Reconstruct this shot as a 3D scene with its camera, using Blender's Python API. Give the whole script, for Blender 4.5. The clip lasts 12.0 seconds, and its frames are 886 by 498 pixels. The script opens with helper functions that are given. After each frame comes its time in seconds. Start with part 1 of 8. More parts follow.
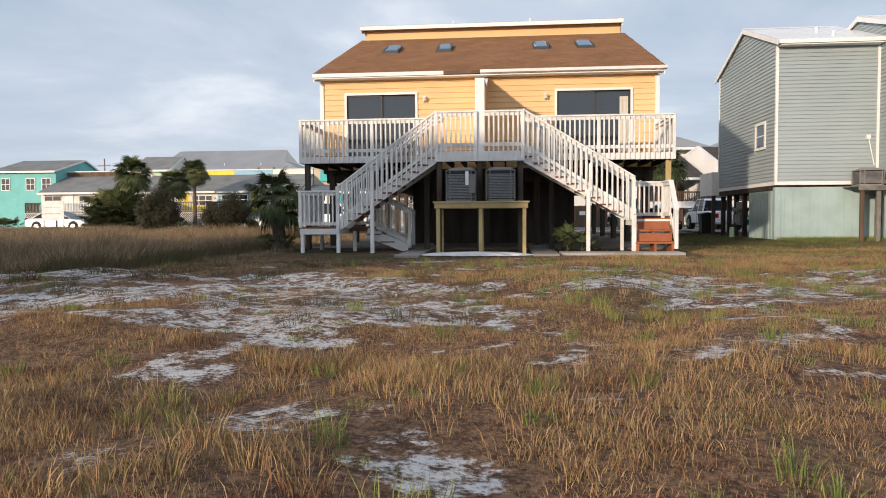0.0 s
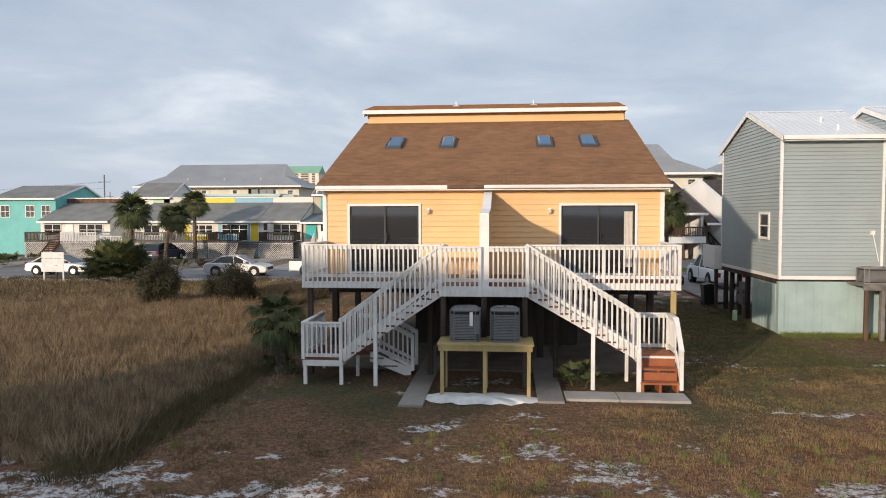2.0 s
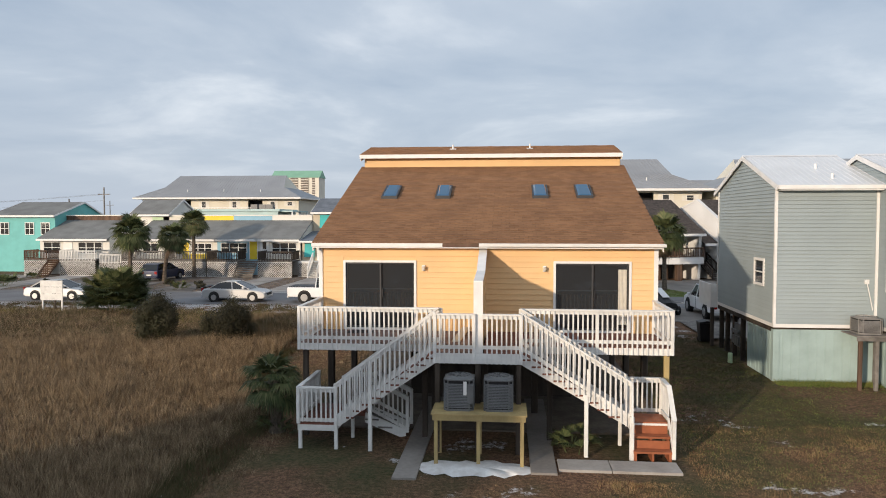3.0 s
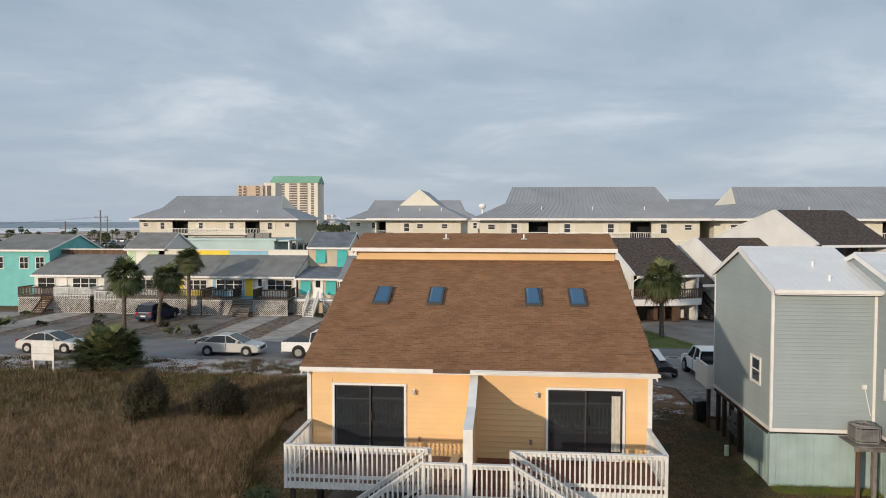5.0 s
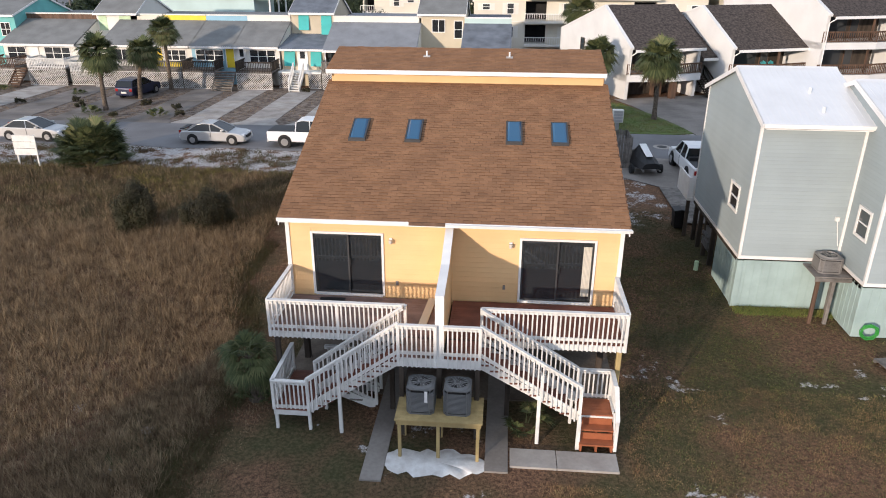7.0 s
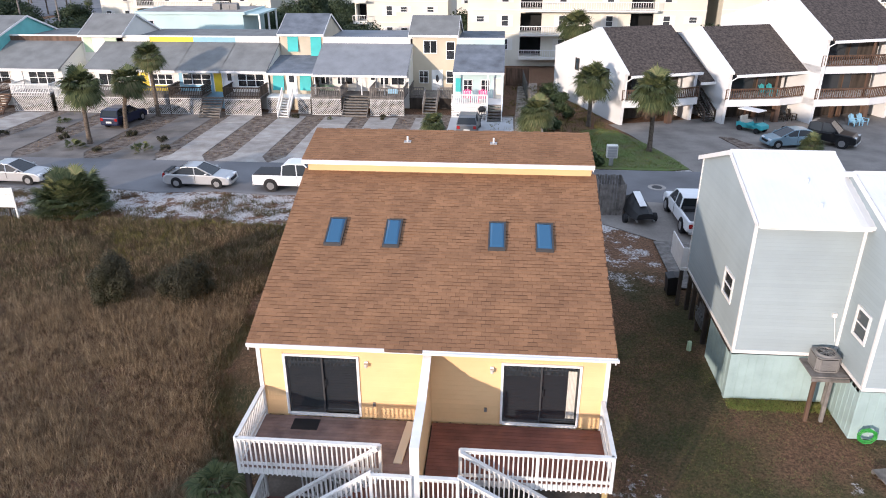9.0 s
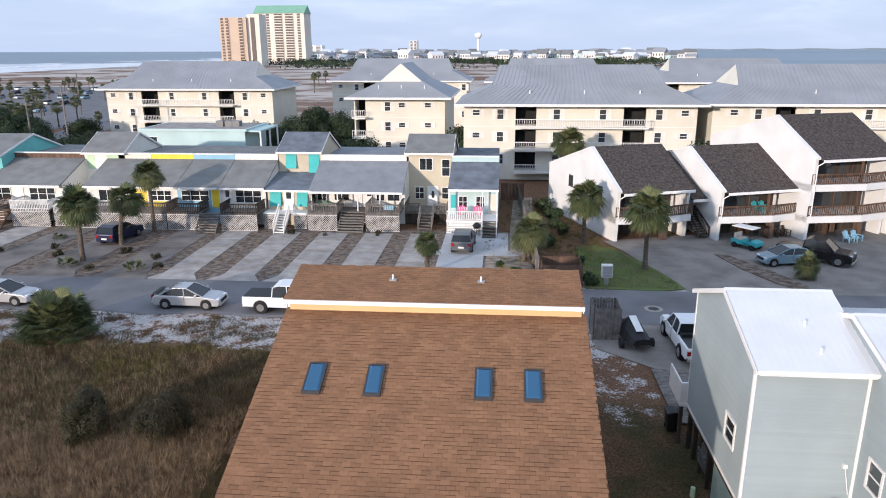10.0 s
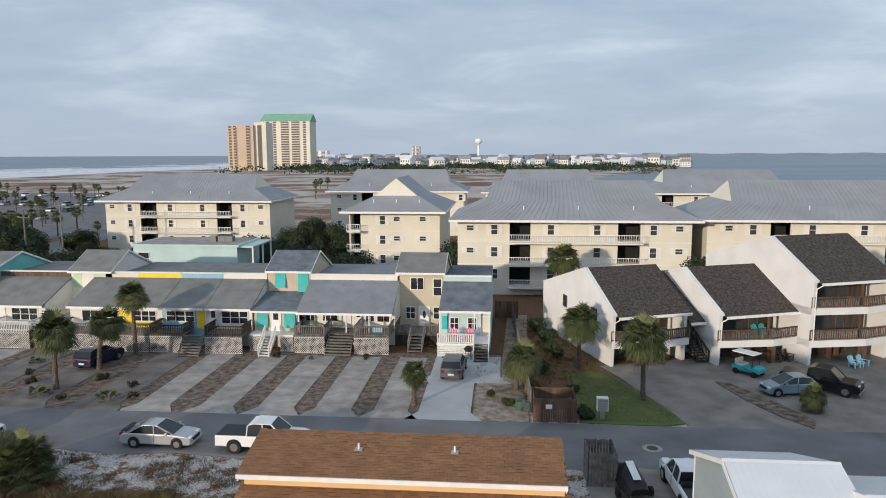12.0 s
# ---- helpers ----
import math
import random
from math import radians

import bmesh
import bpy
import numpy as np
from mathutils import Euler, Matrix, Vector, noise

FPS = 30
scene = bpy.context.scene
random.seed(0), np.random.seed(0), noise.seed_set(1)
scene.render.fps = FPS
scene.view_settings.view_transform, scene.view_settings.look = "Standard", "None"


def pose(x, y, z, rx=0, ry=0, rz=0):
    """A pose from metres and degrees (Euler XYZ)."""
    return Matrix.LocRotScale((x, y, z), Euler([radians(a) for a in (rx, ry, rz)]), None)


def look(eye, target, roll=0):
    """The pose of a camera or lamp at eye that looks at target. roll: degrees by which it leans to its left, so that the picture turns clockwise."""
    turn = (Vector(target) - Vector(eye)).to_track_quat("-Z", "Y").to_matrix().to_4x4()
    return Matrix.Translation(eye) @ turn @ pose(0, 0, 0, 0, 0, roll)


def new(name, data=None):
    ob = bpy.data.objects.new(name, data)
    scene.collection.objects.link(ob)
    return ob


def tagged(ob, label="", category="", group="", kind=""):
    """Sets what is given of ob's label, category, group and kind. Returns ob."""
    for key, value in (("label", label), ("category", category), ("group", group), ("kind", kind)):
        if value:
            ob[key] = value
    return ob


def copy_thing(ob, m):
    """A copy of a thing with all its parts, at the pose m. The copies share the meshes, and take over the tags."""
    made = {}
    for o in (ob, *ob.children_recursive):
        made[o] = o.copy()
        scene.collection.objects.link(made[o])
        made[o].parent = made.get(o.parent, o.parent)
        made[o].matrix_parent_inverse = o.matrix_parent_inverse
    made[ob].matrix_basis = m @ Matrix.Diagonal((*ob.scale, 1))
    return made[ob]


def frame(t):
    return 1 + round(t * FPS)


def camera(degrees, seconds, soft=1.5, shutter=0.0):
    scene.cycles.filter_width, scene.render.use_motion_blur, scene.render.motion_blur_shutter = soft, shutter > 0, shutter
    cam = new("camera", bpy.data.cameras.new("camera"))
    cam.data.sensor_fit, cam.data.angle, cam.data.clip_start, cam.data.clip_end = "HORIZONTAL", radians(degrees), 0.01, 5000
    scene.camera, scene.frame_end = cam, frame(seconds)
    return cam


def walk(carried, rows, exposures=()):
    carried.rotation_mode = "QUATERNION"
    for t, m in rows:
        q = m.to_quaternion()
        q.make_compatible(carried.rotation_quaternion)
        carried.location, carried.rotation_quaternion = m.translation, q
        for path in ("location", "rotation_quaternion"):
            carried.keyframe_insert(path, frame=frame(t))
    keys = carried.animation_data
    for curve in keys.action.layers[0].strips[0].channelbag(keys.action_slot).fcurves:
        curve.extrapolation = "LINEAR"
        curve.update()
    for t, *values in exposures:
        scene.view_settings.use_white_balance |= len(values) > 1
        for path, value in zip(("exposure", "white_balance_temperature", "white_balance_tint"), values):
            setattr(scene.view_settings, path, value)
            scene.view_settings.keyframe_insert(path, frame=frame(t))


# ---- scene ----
cam = camera(64.4, 12.0, 1.0)
PATH = [
    (0, (2.040, 0.130, 0.920), (1.854, 2.119, 0.829), -0.35),
    (0.5, (2.028, 0.257, 1.973), (1.844, 2.245, 1.866), -0.4),
    (1, (2.01, 0.374, 2.751), (1.825, 2.363, 2.648), -0.3),
    (1.5, (1.94, 0.409, 3.552), (1.755, 2.398, 3.454), -0.2),
    (2, (1.911, 0.395, 4.418), (1.727, 2.384, 4.321), -0.1),
    (2.5, (1.97, 0.447, 5.256), (1.785, 2.437, 5.166), -0.0),
    (3, (2.061, 0.363, 6.05), (1.877, 2.352, 5.963), 0.0),
    (4.8, (2.244, 0.801, 9.48), (2.066, 2.791, 9.385), -0.2),
    (5, (2.257, 0.896, 9.668), (2.076, 2.886, 9.589), 0.1),
    (5.5, (2.333, 1.002, 10.508), (2.155, 2.981, 10.286), 0.0),
    (6, (2.428, 1.302, 11.302), (2.257, 3.243, 10.85), 0.2),
    (6.5, (2.602, 1.676, 12.08), (2.433, 3.607, 11.585), 0.2),
    (7, (2.779, 1.996, 12.728), (2.623, 3.83, 11.947), 0.2),
    (7.2, (2.854, 2.216, 12.94), (2.704, 3.993, 12.034), 0.2),
    (8.8, (3.153, 4.302, 15.826), (3.001, 6.072, 14.906), -0.3),
    (9, (3.206, 4.581, 16.015), (3.052, 6.399, 15.197), -0.2),
    (9.5, (3.368, 5.24, 16.592), (3.209, 7.116, 15.914), -0.1),
    (10, (3.626, 5.861, 17.043), (3.463, 7.777, 16.494), -0.2),
    (10.5, (3.875, 6.337, 17.597), (3.708, 8.285, 17.177), -0.2),
    (11, (4.093, 6.878, 18.089), (3.922, 8.848, 17.792), -0.2),
    (11.5, (4.301, 7.438, 18.376), (4.13, 9.412, 18.104), -0.2),
    (12, (4.496, 7.987, 18.711), (4.324, 9.961, 18.439), -0.2),
]
walk(cam, [(t, look(eye, target, roll)) for t, eye, target, roll in PATH],
     [(0.0, 0.22, 6550, 14), (2.5, 0.08, 6500, 13), (4.8, -0.12, 6400, 10), (5.5, -0.22, 6400, 10), (6.0, 0.0, 6350, 10), (6.5, 0.1, 6300, 10), (7.0, 0.32, 6150, 16),
      (9.0, 0.62, 5850, 18), (9.5, 0.5, 5750, 18), (10.5, 0.22, 5850, 13), (11.5, -0.09, 6080, 11), (12.0, -0.1, 6130, 11)])

# ---- world, sun, exposure ----
SUN_AZ, SUN_EL = math.atan2(0.63, 1.0), radians(10.0)
world = bpy.data.worlds.new("overcast_morning")
scene.world = world
world.use_nodes = True
wn, wl = world.node_tree.nodes, world.node_tree.links
wn.clear()


def wnode(kind, **kw):
    n = wn.new(kind)
    for k, v in kw.items():
        n.inputs[k].default_value = v
    return n


w_out = wn.new("ShaderNodeOutputWorld")
w_bg = wnode("ShaderNodeBackground", Strength=1.0)
w_sky = wn.new("ShaderNodeTexSky")
w_sky.sky_type, w_sky.sun_disc = "NISHITA", False
w_sky.sun_elevation, w_sky.sun_rotation = SUN_EL, math.pi + SUN_AZ
w_gain = wn.new("ShaderNodeVectorMath")
w_gain.operation = "SCALE"
w_gain.inputs[3].default_value = 0.07
w_co = wn.new("ShaderNodeTexCoord")
w_sep = wn.new("ShaderNodeSeparateXYZ")
w_up = wn.new("ShaderNodeMath")
w_up.operation = "MAXIMUM"
w_up.inputs[1].default_value = 0.0
w_add = wn.new("ShaderNodeMath")
w_add.operation = "ADD"
w_add.inputs[1].default_value = 0.16
w_dx, w_dy = wn.new("ShaderNodeMath"), wn.new("ShaderNodeMath")
w_dx.operation = w_dy.operation = "DIVIDE"
w_comb = wn.new("ShaderNodeCombineXYZ")
w_noise = wnode("ShaderNodeTexNoise", Scale=0.85, Detail=7.0, Roughness=0.55, Distortion=0.3)
w_ramp = wn.new("ShaderNodeValToRGB")
for pos, col in ((0.36, (0.43, 0.53, 0.65, 1)), (0.52, (0.55, 0.64, 0.74, 1)), (0.66, (0.80, 0.87, 0.93, 1))):
    e = w_ramp.color_ramp.elements.new(pos)
    e.color = col
w_ramp.color_ramp.elements.remove(w_ramp.color_ramp.elements[0])
w_ramp.color_ramp.elements.remove(w_ramp.color_ramp.elements[-1])
w_haze = wn.new("ShaderNodeMapRange")
w_haze.inputs["From Min"].default_value, w_haze.inputs["From Max"].default_value = 0.0, 0.16
w_haze.inputs["To Min"].default_value, w_haze.inputs["To Max"].default_value = 0.85, 0.0
w_mixh = wn.new("ShaderNodeMixRGB")
w_mixh.inputs[2].default_value = (0.53, 0.61, 0.71, 1)
w_mix = wn.new("ShaderNodeMixRGB")
w_mix.inputs[0].default_value = 0.88
wl.new(w_co.outputs["Generated"], w_sep.inputs[0])
wl.new(w_sep.outputs[2], w_up.inputs[0])
wl.new(w_up.outputs[0], w_add.inputs[0])
wl.new(w_sep.outputs[0], w_dx.inputs[0])
wl.new(w_sep.outputs[1], w_dy.inputs[0])
wl.new(w_add.outputs[0], w_dx.inputs[1])
wl.new(w_add.outputs[0], w_dy.inputs[1])
wl.new(w_dx.outputs[0], w_comb.inputs[0])
wl.new(w_dy.outputs[0], w_comb.inputs[1])
wl.new(w_comb.outputs[0], w_noise.inputs["Vector"])
wl.new(w_noise.outputs["Fac"], w_ramp.inputs[0])
wl.new(w_up.outputs[0], w_haze.inputs["Value"])
wl.new(w_haze.outputs[0], w_mixh.inputs[0])
wl.new(w_ramp.outputs[0], w_mixh.inputs[1])
wl.new(w_sky.outputs[0], w_gain.inputs[0])
wl.new(w_gain.outputs[0], w_mix.inputs[1])
wl.new(w_mixh.outputs[0], w_mix.inputs[2])
# thin cloud is brighter towards the low sun
w_dot = wn.new("ShaderNodeVectorMath")
w_dot.operation = "DOT_PRODUCT"
w_dot.inputs[1].default_value = (-math.sin(SUN_AZ), -math.cos(SUN_AZ), 0.17)
wl.new(w_co.outputs["Generated"], w_dot.inputs[0])
w_side = wn.new("ShaderNodeMapRange")
w_side.interpolation_type = "SMOOTHSTEP"
w_side.inputs["From Min"].default_value, w_side.inputs["From Max"].default_value = -0.1, 1.0
w_side.inputs["To Min"].default_value, w_side.inputs["To Max"].default_value = 1.0, 1.3
wl.new(w_dot.outputs["Value"], w_side.inputs["Value"])
w_glow = wn.new("ShaderNodeVectorMath")
w_glow.operation = "SCALE"
wl.new(w_mix.outputs[0], w_glow.inputs[0])
wl.new(w_side.outputs[0], w_glow.inputs[3])
wl.new(w_glow.outputs[0], w_bg.inputs["Color"])
wl.new(w_bg.outputs[0], w_out.inputs[0])

sun_data = bpy.data.lights.new("sun", "SUN")
sun_data.energy, sun_data.angle, sun_data.color = 3.5, radians(1.2), (1.0, 0.82, 0.61)
sun = new("sun", sun_data)
sun.matrix_world = look((0, 0, 40), (0.63 * 10, 10, 40 - 11.82 * math.tan(SUN_EL)))
scene.view_settings.exposure = 0.0


# ---- materials ----
def mat(name, color, rough=0.75, metal=0.0, var=0.14, scale=1.2, bump=0.15, fine=45.0, island=0.0, per_object=0.0,
        spec=0.4, second=None, stretch=(1, 1, 1), depth=0.01):
    """A painted, grown or weathered surface: broad stains, fine grain and relief."""
    m = bpy.data.materials.new(name)
    m.use_nodes = True
    n, l = m.node_tree.nodes, m.node_tree.links
    b = n["Principled BSDF"]
    b.inputs["Roughness"].default_value = rough
    b.inputs["Metallic"].default_value = metal
    b.inputs["Specular IOR Level"].default_value = spec
    geo = n.new("ShaderNodeNewGeometry")
    mp = n.new("ShaderNodeMapping")
    mp.inputs["Scale"].default_value = stretch
    l.new(geo.outputs["Position"], mp.inputs[0])
    broad, grain = n.new("ShaderNodeTexNoise"), n.new("ShaderNodeTexNoise")
    broad.inputs["Scale"].default_value, broad.inputs["Detail"].default_value = scale, 5
    grain.inputs["Scale"].default_value, grain.inputs["Detail"].default_value = fine, 3
    l.new(mp.outputs[0], broad.inputs["Vector"])
    l.new(mp.outputs[0], grain.inputs["Vector"])
    c2 = second or tuple(c * (1 - 2.2 * var) for c in color)
    rb = n.new("ShaderNodeMapRange")
    rb.inputs["From Min"].default_value, rb.inputs["From Max"].default_value = 0.35, 0.7
    l.new(broad.outputs["Fac"], rb.inputs["Value"])
    mix = n.new("ShaderNodeMixRGB")
    mix.inputs[1].default_value, mix.inputs[2].default_value = (*color, 1), (*c2, 1)
    l.new(rb.outputs[0], mix.inputs[0])
    hsv = n.new("ShaderNodeHueSaturation")
    l.new(mix.outputs[0], hsv.inputs["Color"])
    val = n.new("ShaderNodeMath")
    val.operation = "MULTIPLY_ADD"
    val.inputs[1].default_value, val.inputs[2].default_value = 2 * var, 1 - var
    l.new(grain.outputs["Fac"], val.inputs[0])
    last = val.outputs[0]
    for amount, kind, socket in ((island, "ShaderNodeNewGeometry", "Random Per Island"), (per_object, "ShaderNodeObjectInfo", "Random")):
        if amount:
            r = n.new(kind)
            ma = n.new("ShaderNodeMath")
            ma.operation = "MULTIPLY_ADD"
            ma.inputs[1].default_value, ma.inputs[2].default_value = 2 * amount, 1 - amount
            l.new(r.outputs[socket], ma.inputs[0])
            mm = n.new("ShaderNodeMath")
            mm.operation = "MULTIPLY"
            l.new(last, mm.inputs[0])
            l.new(ma.outputs[0], mm.inputs[1])
            last = mm.outputs[0]
    l.new(last, hsv.inputs["Value"])
    l.new(hsv.outputs[0], b.inputs["Base Color"])
    if bump:
        bp = n.new("ShaderNodeBump")
        bp.inputs["Strength"].default_value, bp.inputs["Distance"].default_value = bump, depth
        l.new(grain.outputs["Fac"], bp.inputs["Height"])
        l.new(bp.outputs[0], b.inputs["Normal"])
    return m


def leafy(name, cols, rough=0.7, patch=0.45, own=0.55, gain=1.3):
    """Blades and leaves, each its own tint."""
    m = bpy.data.materials.new(name)
    m.use_nodes = True
    n, l = m.node_tree.nodes, m.node_tree.links
    b = n["Principled BSDF"]
    b.inputs["Roughness"].default_value = rough
    b.inputs["Specular IOR Level"].default_value = 0.25
    g = n.new("ShaderNodeNewGeometry")
    noi = n.new("ShaderNodeTexNoise")
    noi.inputs["Scale"].default_value = patch
    noi.inputs["Detail"].default_value = 4
    l.new(g.outputs["Position"], noi.inputs["Vector"])
    ma = n.new("ShaderNodeMath")
    ma.operation = "MULTIPLY_ADD"
    ma.inputs[1].default_value = own
    l.new(g.outputs["Random Per Island"], ma.inputs[0])
    sc = n.new("ShaderNodeMath")
    sc.operation = "MULTIPLY_ADD"
    sc.inputs[1].default_value, sc.inputs[2].default_value = gain, 0.5 - 0.5 * own - 0.5 * gain
    l.new(noi.outputs["Fac"], sc.inputs[0])
    l.new(sc.outputs[0], ma.inputs[2])
    r = n.new("ShaderNodeValToRGB")
    while len(r.color_ramp.elements) < len(cols):
        r.color_ramp.elements.new(0.5)
    for i, c in enumerate(cols):
        r.color_ramp.elements[i].position = i / max(1, len(cols) - 1)
        r.color_ramp.elements[i].color = (*c, 1)
    l.new(ma.outputs[0], r.inputs[0])
    l.new(r.outputs[0], b.inputs["Base Color"])
    return m


def glass(name, color=(0.02, 0.024, 0.028), rough=0.04, ior=1.5):
    """A dark window pane: what lies behind it is unlit."""
    m = bpy.data.materials.new(name)
    m.use_nodes = True
    b = m.node_tree.nodes["Principled BSDF"]
    b.inputs["Base Color"].default_value = (*color, 1)
    b.inputs["Roughness"].default_value = rough
    b.inputs["IOR"].default_value = ior
    return m


WHITE = mat("white_paint", (0.80, 0.79, 0.77), 0.55, var=0.05, scale=2.5, bump=0.08)
WHITE_WEATHERED = mat("weathered_white_paint", (0.74, 0.73, 0.70), 0.6, var=0.09, scale=3.0, bump=0.12, per_object=0.04)
YELLOW = mat("yellow_siding_paint", (0.80, 0.525, 0.26), 0.6, var=0.05, scale=0.8, bump=0.1, per_object=0.03)
SHINGLE = mat("brown_shingle", (0.258, 0.140, 0.076), 0.9, var=0.2, scale=0.9, bump=0.7, fine=30, island=0.11, per_object=0.11, spec=0.15, second=(0.215, 0.117, 0.066))
SHINGLE_BED = mat("shingle_underlay", (0.125, 0.066, 0.039), 0.95, var=0.15)
DARK_SHINGLE = mat("dark_brown_shingle", (0.085, 0.068, 0.06), 0.9, var=0.34, scale=4.5, bump=0.6, fine=7, island=0.2, depth=0.03)
GREY_SHINGLE = mat("grey_shingle", (0.205, 0.21, 0.205), 0.9, var=0.15, scale=0.8, bump=0.5, fine=16, depth=0.02, second=(0.15, 0.152, 0.148))
PALE_SHINGLE = mat("pale_blue_grey_shingle", (0.235, 0.25, 0.27), 0.9, var=0.13, scale=0.8, bump=0.5, fine=16, depth=0.02, second=(0.185, 0.195, 0.21))
FORECOURT = mat("brown_stained_concrete", (0.265, 0.24, 0.215), 0.9, var=0.22, scale=0.5, bump=0.3, fine=10, second=(0.165, 0.146, 0.13))
LATTICE_PAINT = mat("worn_lattice_paint", (0.60, 0.585, 0.56), 0.75, var=0.15, scale=2)
GARDEN_SAND = mat("littered_sand", (0.36, 0.31, 0.26), 0.95, var=0.3, scale=1.6, bump=0.8, fine=7, second=(0.15, 0.11, 0.08), depth=0.04)
BLUE_SHINGLE = mat("slate_blue_shingle", (0.15, 0.17, 0.20), 0.9, var=0.2, scale=0.9, bump=0.4, fine=12, per_object=0.15)
GREY_SIDING = mat("blue_grey_siding", (0.33, 0.385, 0.40), 0.6, var=0.05, scale=0.6, bump=0.08, per_object=0.025)
GREEN_PANEL = mat("grey_green_panel", (0.36, 0.47, 0.46), 0.7, var=0.09, scale=1.2, bump=0.15, per_object=0.04)
METAL_ROOF = mat("white_metal_roof", (0.74, 0.75, 0.76), 0.35, metal=0.15, var=0.04, scale=0.7, bump=0.03)
CONDO_ROOF = mat("grey_metal_roof", (0.30, 0.312, 0.33), 0.55, metal=0.05, var=0.08, scale=0.25, bump=0.05, island=0.05)
CREAM = mat("cream_stucco", (0.70, 0.665, 0.565), 0.8, var=0.05, scale=0.3, bump=0.1)
CREAM_TRIM = mat("cream_trim", (0.74, 0.72, 0.66), 0.7, var=0.04, scale=0.5, bump=0.05)
WHITE_STUCCO = mat("white_stucco", (0.71, 0.705, 0.69), 0.8, var=0.05, scale=0.5, bump=0.15)
DECK_RED = mat("red_brown_deck_stain", (0.20, 0.075, 0.05), 0.65, var=0.16, scale=2.0, bump=0.2, per_object=0.12)
STEP_RED = mat("orange_brown_step_stain", (0.33, 0.105, 0.045), 0.6, var=0.14, scale=3.0, bump=0.2, per_object=0.08)
DECK_GREY = mat("worn_mauve_deck", (0.22, 0.15, 0.13), 0.75, var=0.2, scale=2.0, bump=0.2, per_object=0.12)
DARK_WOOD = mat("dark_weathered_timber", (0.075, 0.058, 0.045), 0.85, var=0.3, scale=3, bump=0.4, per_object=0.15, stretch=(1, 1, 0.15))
BROWN_WOOD = mat("brown_timber", (0.15, 0.09, 0.06), 0.8, var=0.25, scale=3, bump=0.3, per_object=0.15, stretch=(1, 1, 0.15))
GREY_WOOD = mat("grey_weathered_timber", (0.22, 0.20, 0.18), 0.85, var=0.25, scale=3, bump=0.3, per_object=0.15)
NEW_PINE = mat("treated_pine", (0.46, 0.345, 0.155), 0.7, var=0.14, scale=4, bump=0.2, per_object=0.1, stretch=(1, 1, 0.3))
CONCRETE = mat("pale_concrete", (0.38, 0.355, 0.325), 0.9, var=0.16, scale=0.9, bump=0.3, fine=12, per_object=0.12, second=(0.25, 0.22, 0.195))
NEW_CONCRETE = mat("fresh_pale_concrete", (0.44, 0.45, 0.46), 0.85, var=0.07, scale=0.5, bump=0.2, fine=18)
STAINED_CONCRETE = mat("stained_concrete", (0.22, 0.195, 0.175), 0.9, var=0.25, scale=0.4, bump=0.3, fine=18)
ASPHALT = mat("faded_asphalt", (0.185, 0.183, 0.188), 0.9, var=0.14, scale=0.35, bump=0.4, fine=30, second=(0.13, 0.127, 0.13))
MULCH = mat("brown_mulch", (0.075, 0.048, 0.034), 0.95, var=0.45, scale=1.9, bump=0.9, fine=8, second=(0.24, 0.20, 0.165), depth=0.04)
LAWN = mat("mown_lawn", (0.11, 0.16, 0.042), 0.95, var=0.35, scale=0.8, bump=0.7, fine=22, second=(0.11, 0.10, 0.05), depth=0.03)
SAND = mat("white_sand", (0.74, 0.73, 0.71), 0.95, var=0.1, scale=3.5, bump=0.5, fine=25, second=(0.55, 0.52, 0.49))
DIRT = mat("shade_darkened_dirt", (0.11, 0.085, 0.065), 0.95, var=0.3, scale=1.5, bump=0.6, fine=12, second=(0.17, 0.14, 0.11))
BLACK = mat("black_plastic", (0.012, 0.012, 0.013), 0.5, var=0.1)
DARK_GREY = mat("dark_grey_plastic", (0.05, 0.05, 0.052), 0.55, var=0.1)
AC_GREY = mat("grey_enamel", (0.165, 0.168, 0.168), 0.5, metal=0.2, var=0.08, scale=3)
AC_TAN = mat("taupe_enamel", (0.27, 0.255, 0.24), 0.5, metal=0.2, var=0.08, scale=3)
STEEL = mat("galvanised_steel", (0.5, 0.5, 0.5), 0.4, metal=0.8, var=0.08)
PANE = glass("dark_window_pane", ior=1.85)
PANE_FAR = glass("grey_window_pane", (0.05, 0.055, 0.06), 0.12)
SKY_PANE = glass("blue_skylight_pane", (0.03, 0.10, 0.19), 0.08)
# near-black: the darkness of unlit rooms and loggias is put into the colour
INSIDE = mat("painted_dark_interior", (0.02, 0.02, 0.02), 0.9, var=0.2)
CURTAIN = mat("pale_curtain", (0.62, 0.58, 0.50), 0.9, var=0.08, scale=6)
TEAL = mat("teal_paint", (0.05, 0.44, 0.43), 0.6, var=0.06, per_object=0.03)
TEAL_WALL = mat("turquoise_siding", (0.17, 0.50, 0.48), 0.7, var=0.06)
PALE_AQUA = mat("pale_aqua_stucco", (0.48, 0.62, 0.61), 0.75, var=0.06, scale=0.4)
MINT = mat("pale_mint_paint", (0.52, 0.68, 0.45), 0.6, var=0.06)
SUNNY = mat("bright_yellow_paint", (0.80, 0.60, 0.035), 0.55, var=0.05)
SKY_BLUE = mat("sky_blue_paint", (0.26, 0.47, 0.60), 0.6, var=0.06)
BEIGE = mat("beige_siding", (0.56, 0.49, 0.37), 0.75, var=0.06, scale=0.6)
PINK = mat("pink_plastic", (0.72, 0.10, 0.26), 0.45, var=0.05)
AQUA_PLASTIC = mat("aqua_plastic", (0.06, 0.42, 0.45), 0.45, var=0.05)
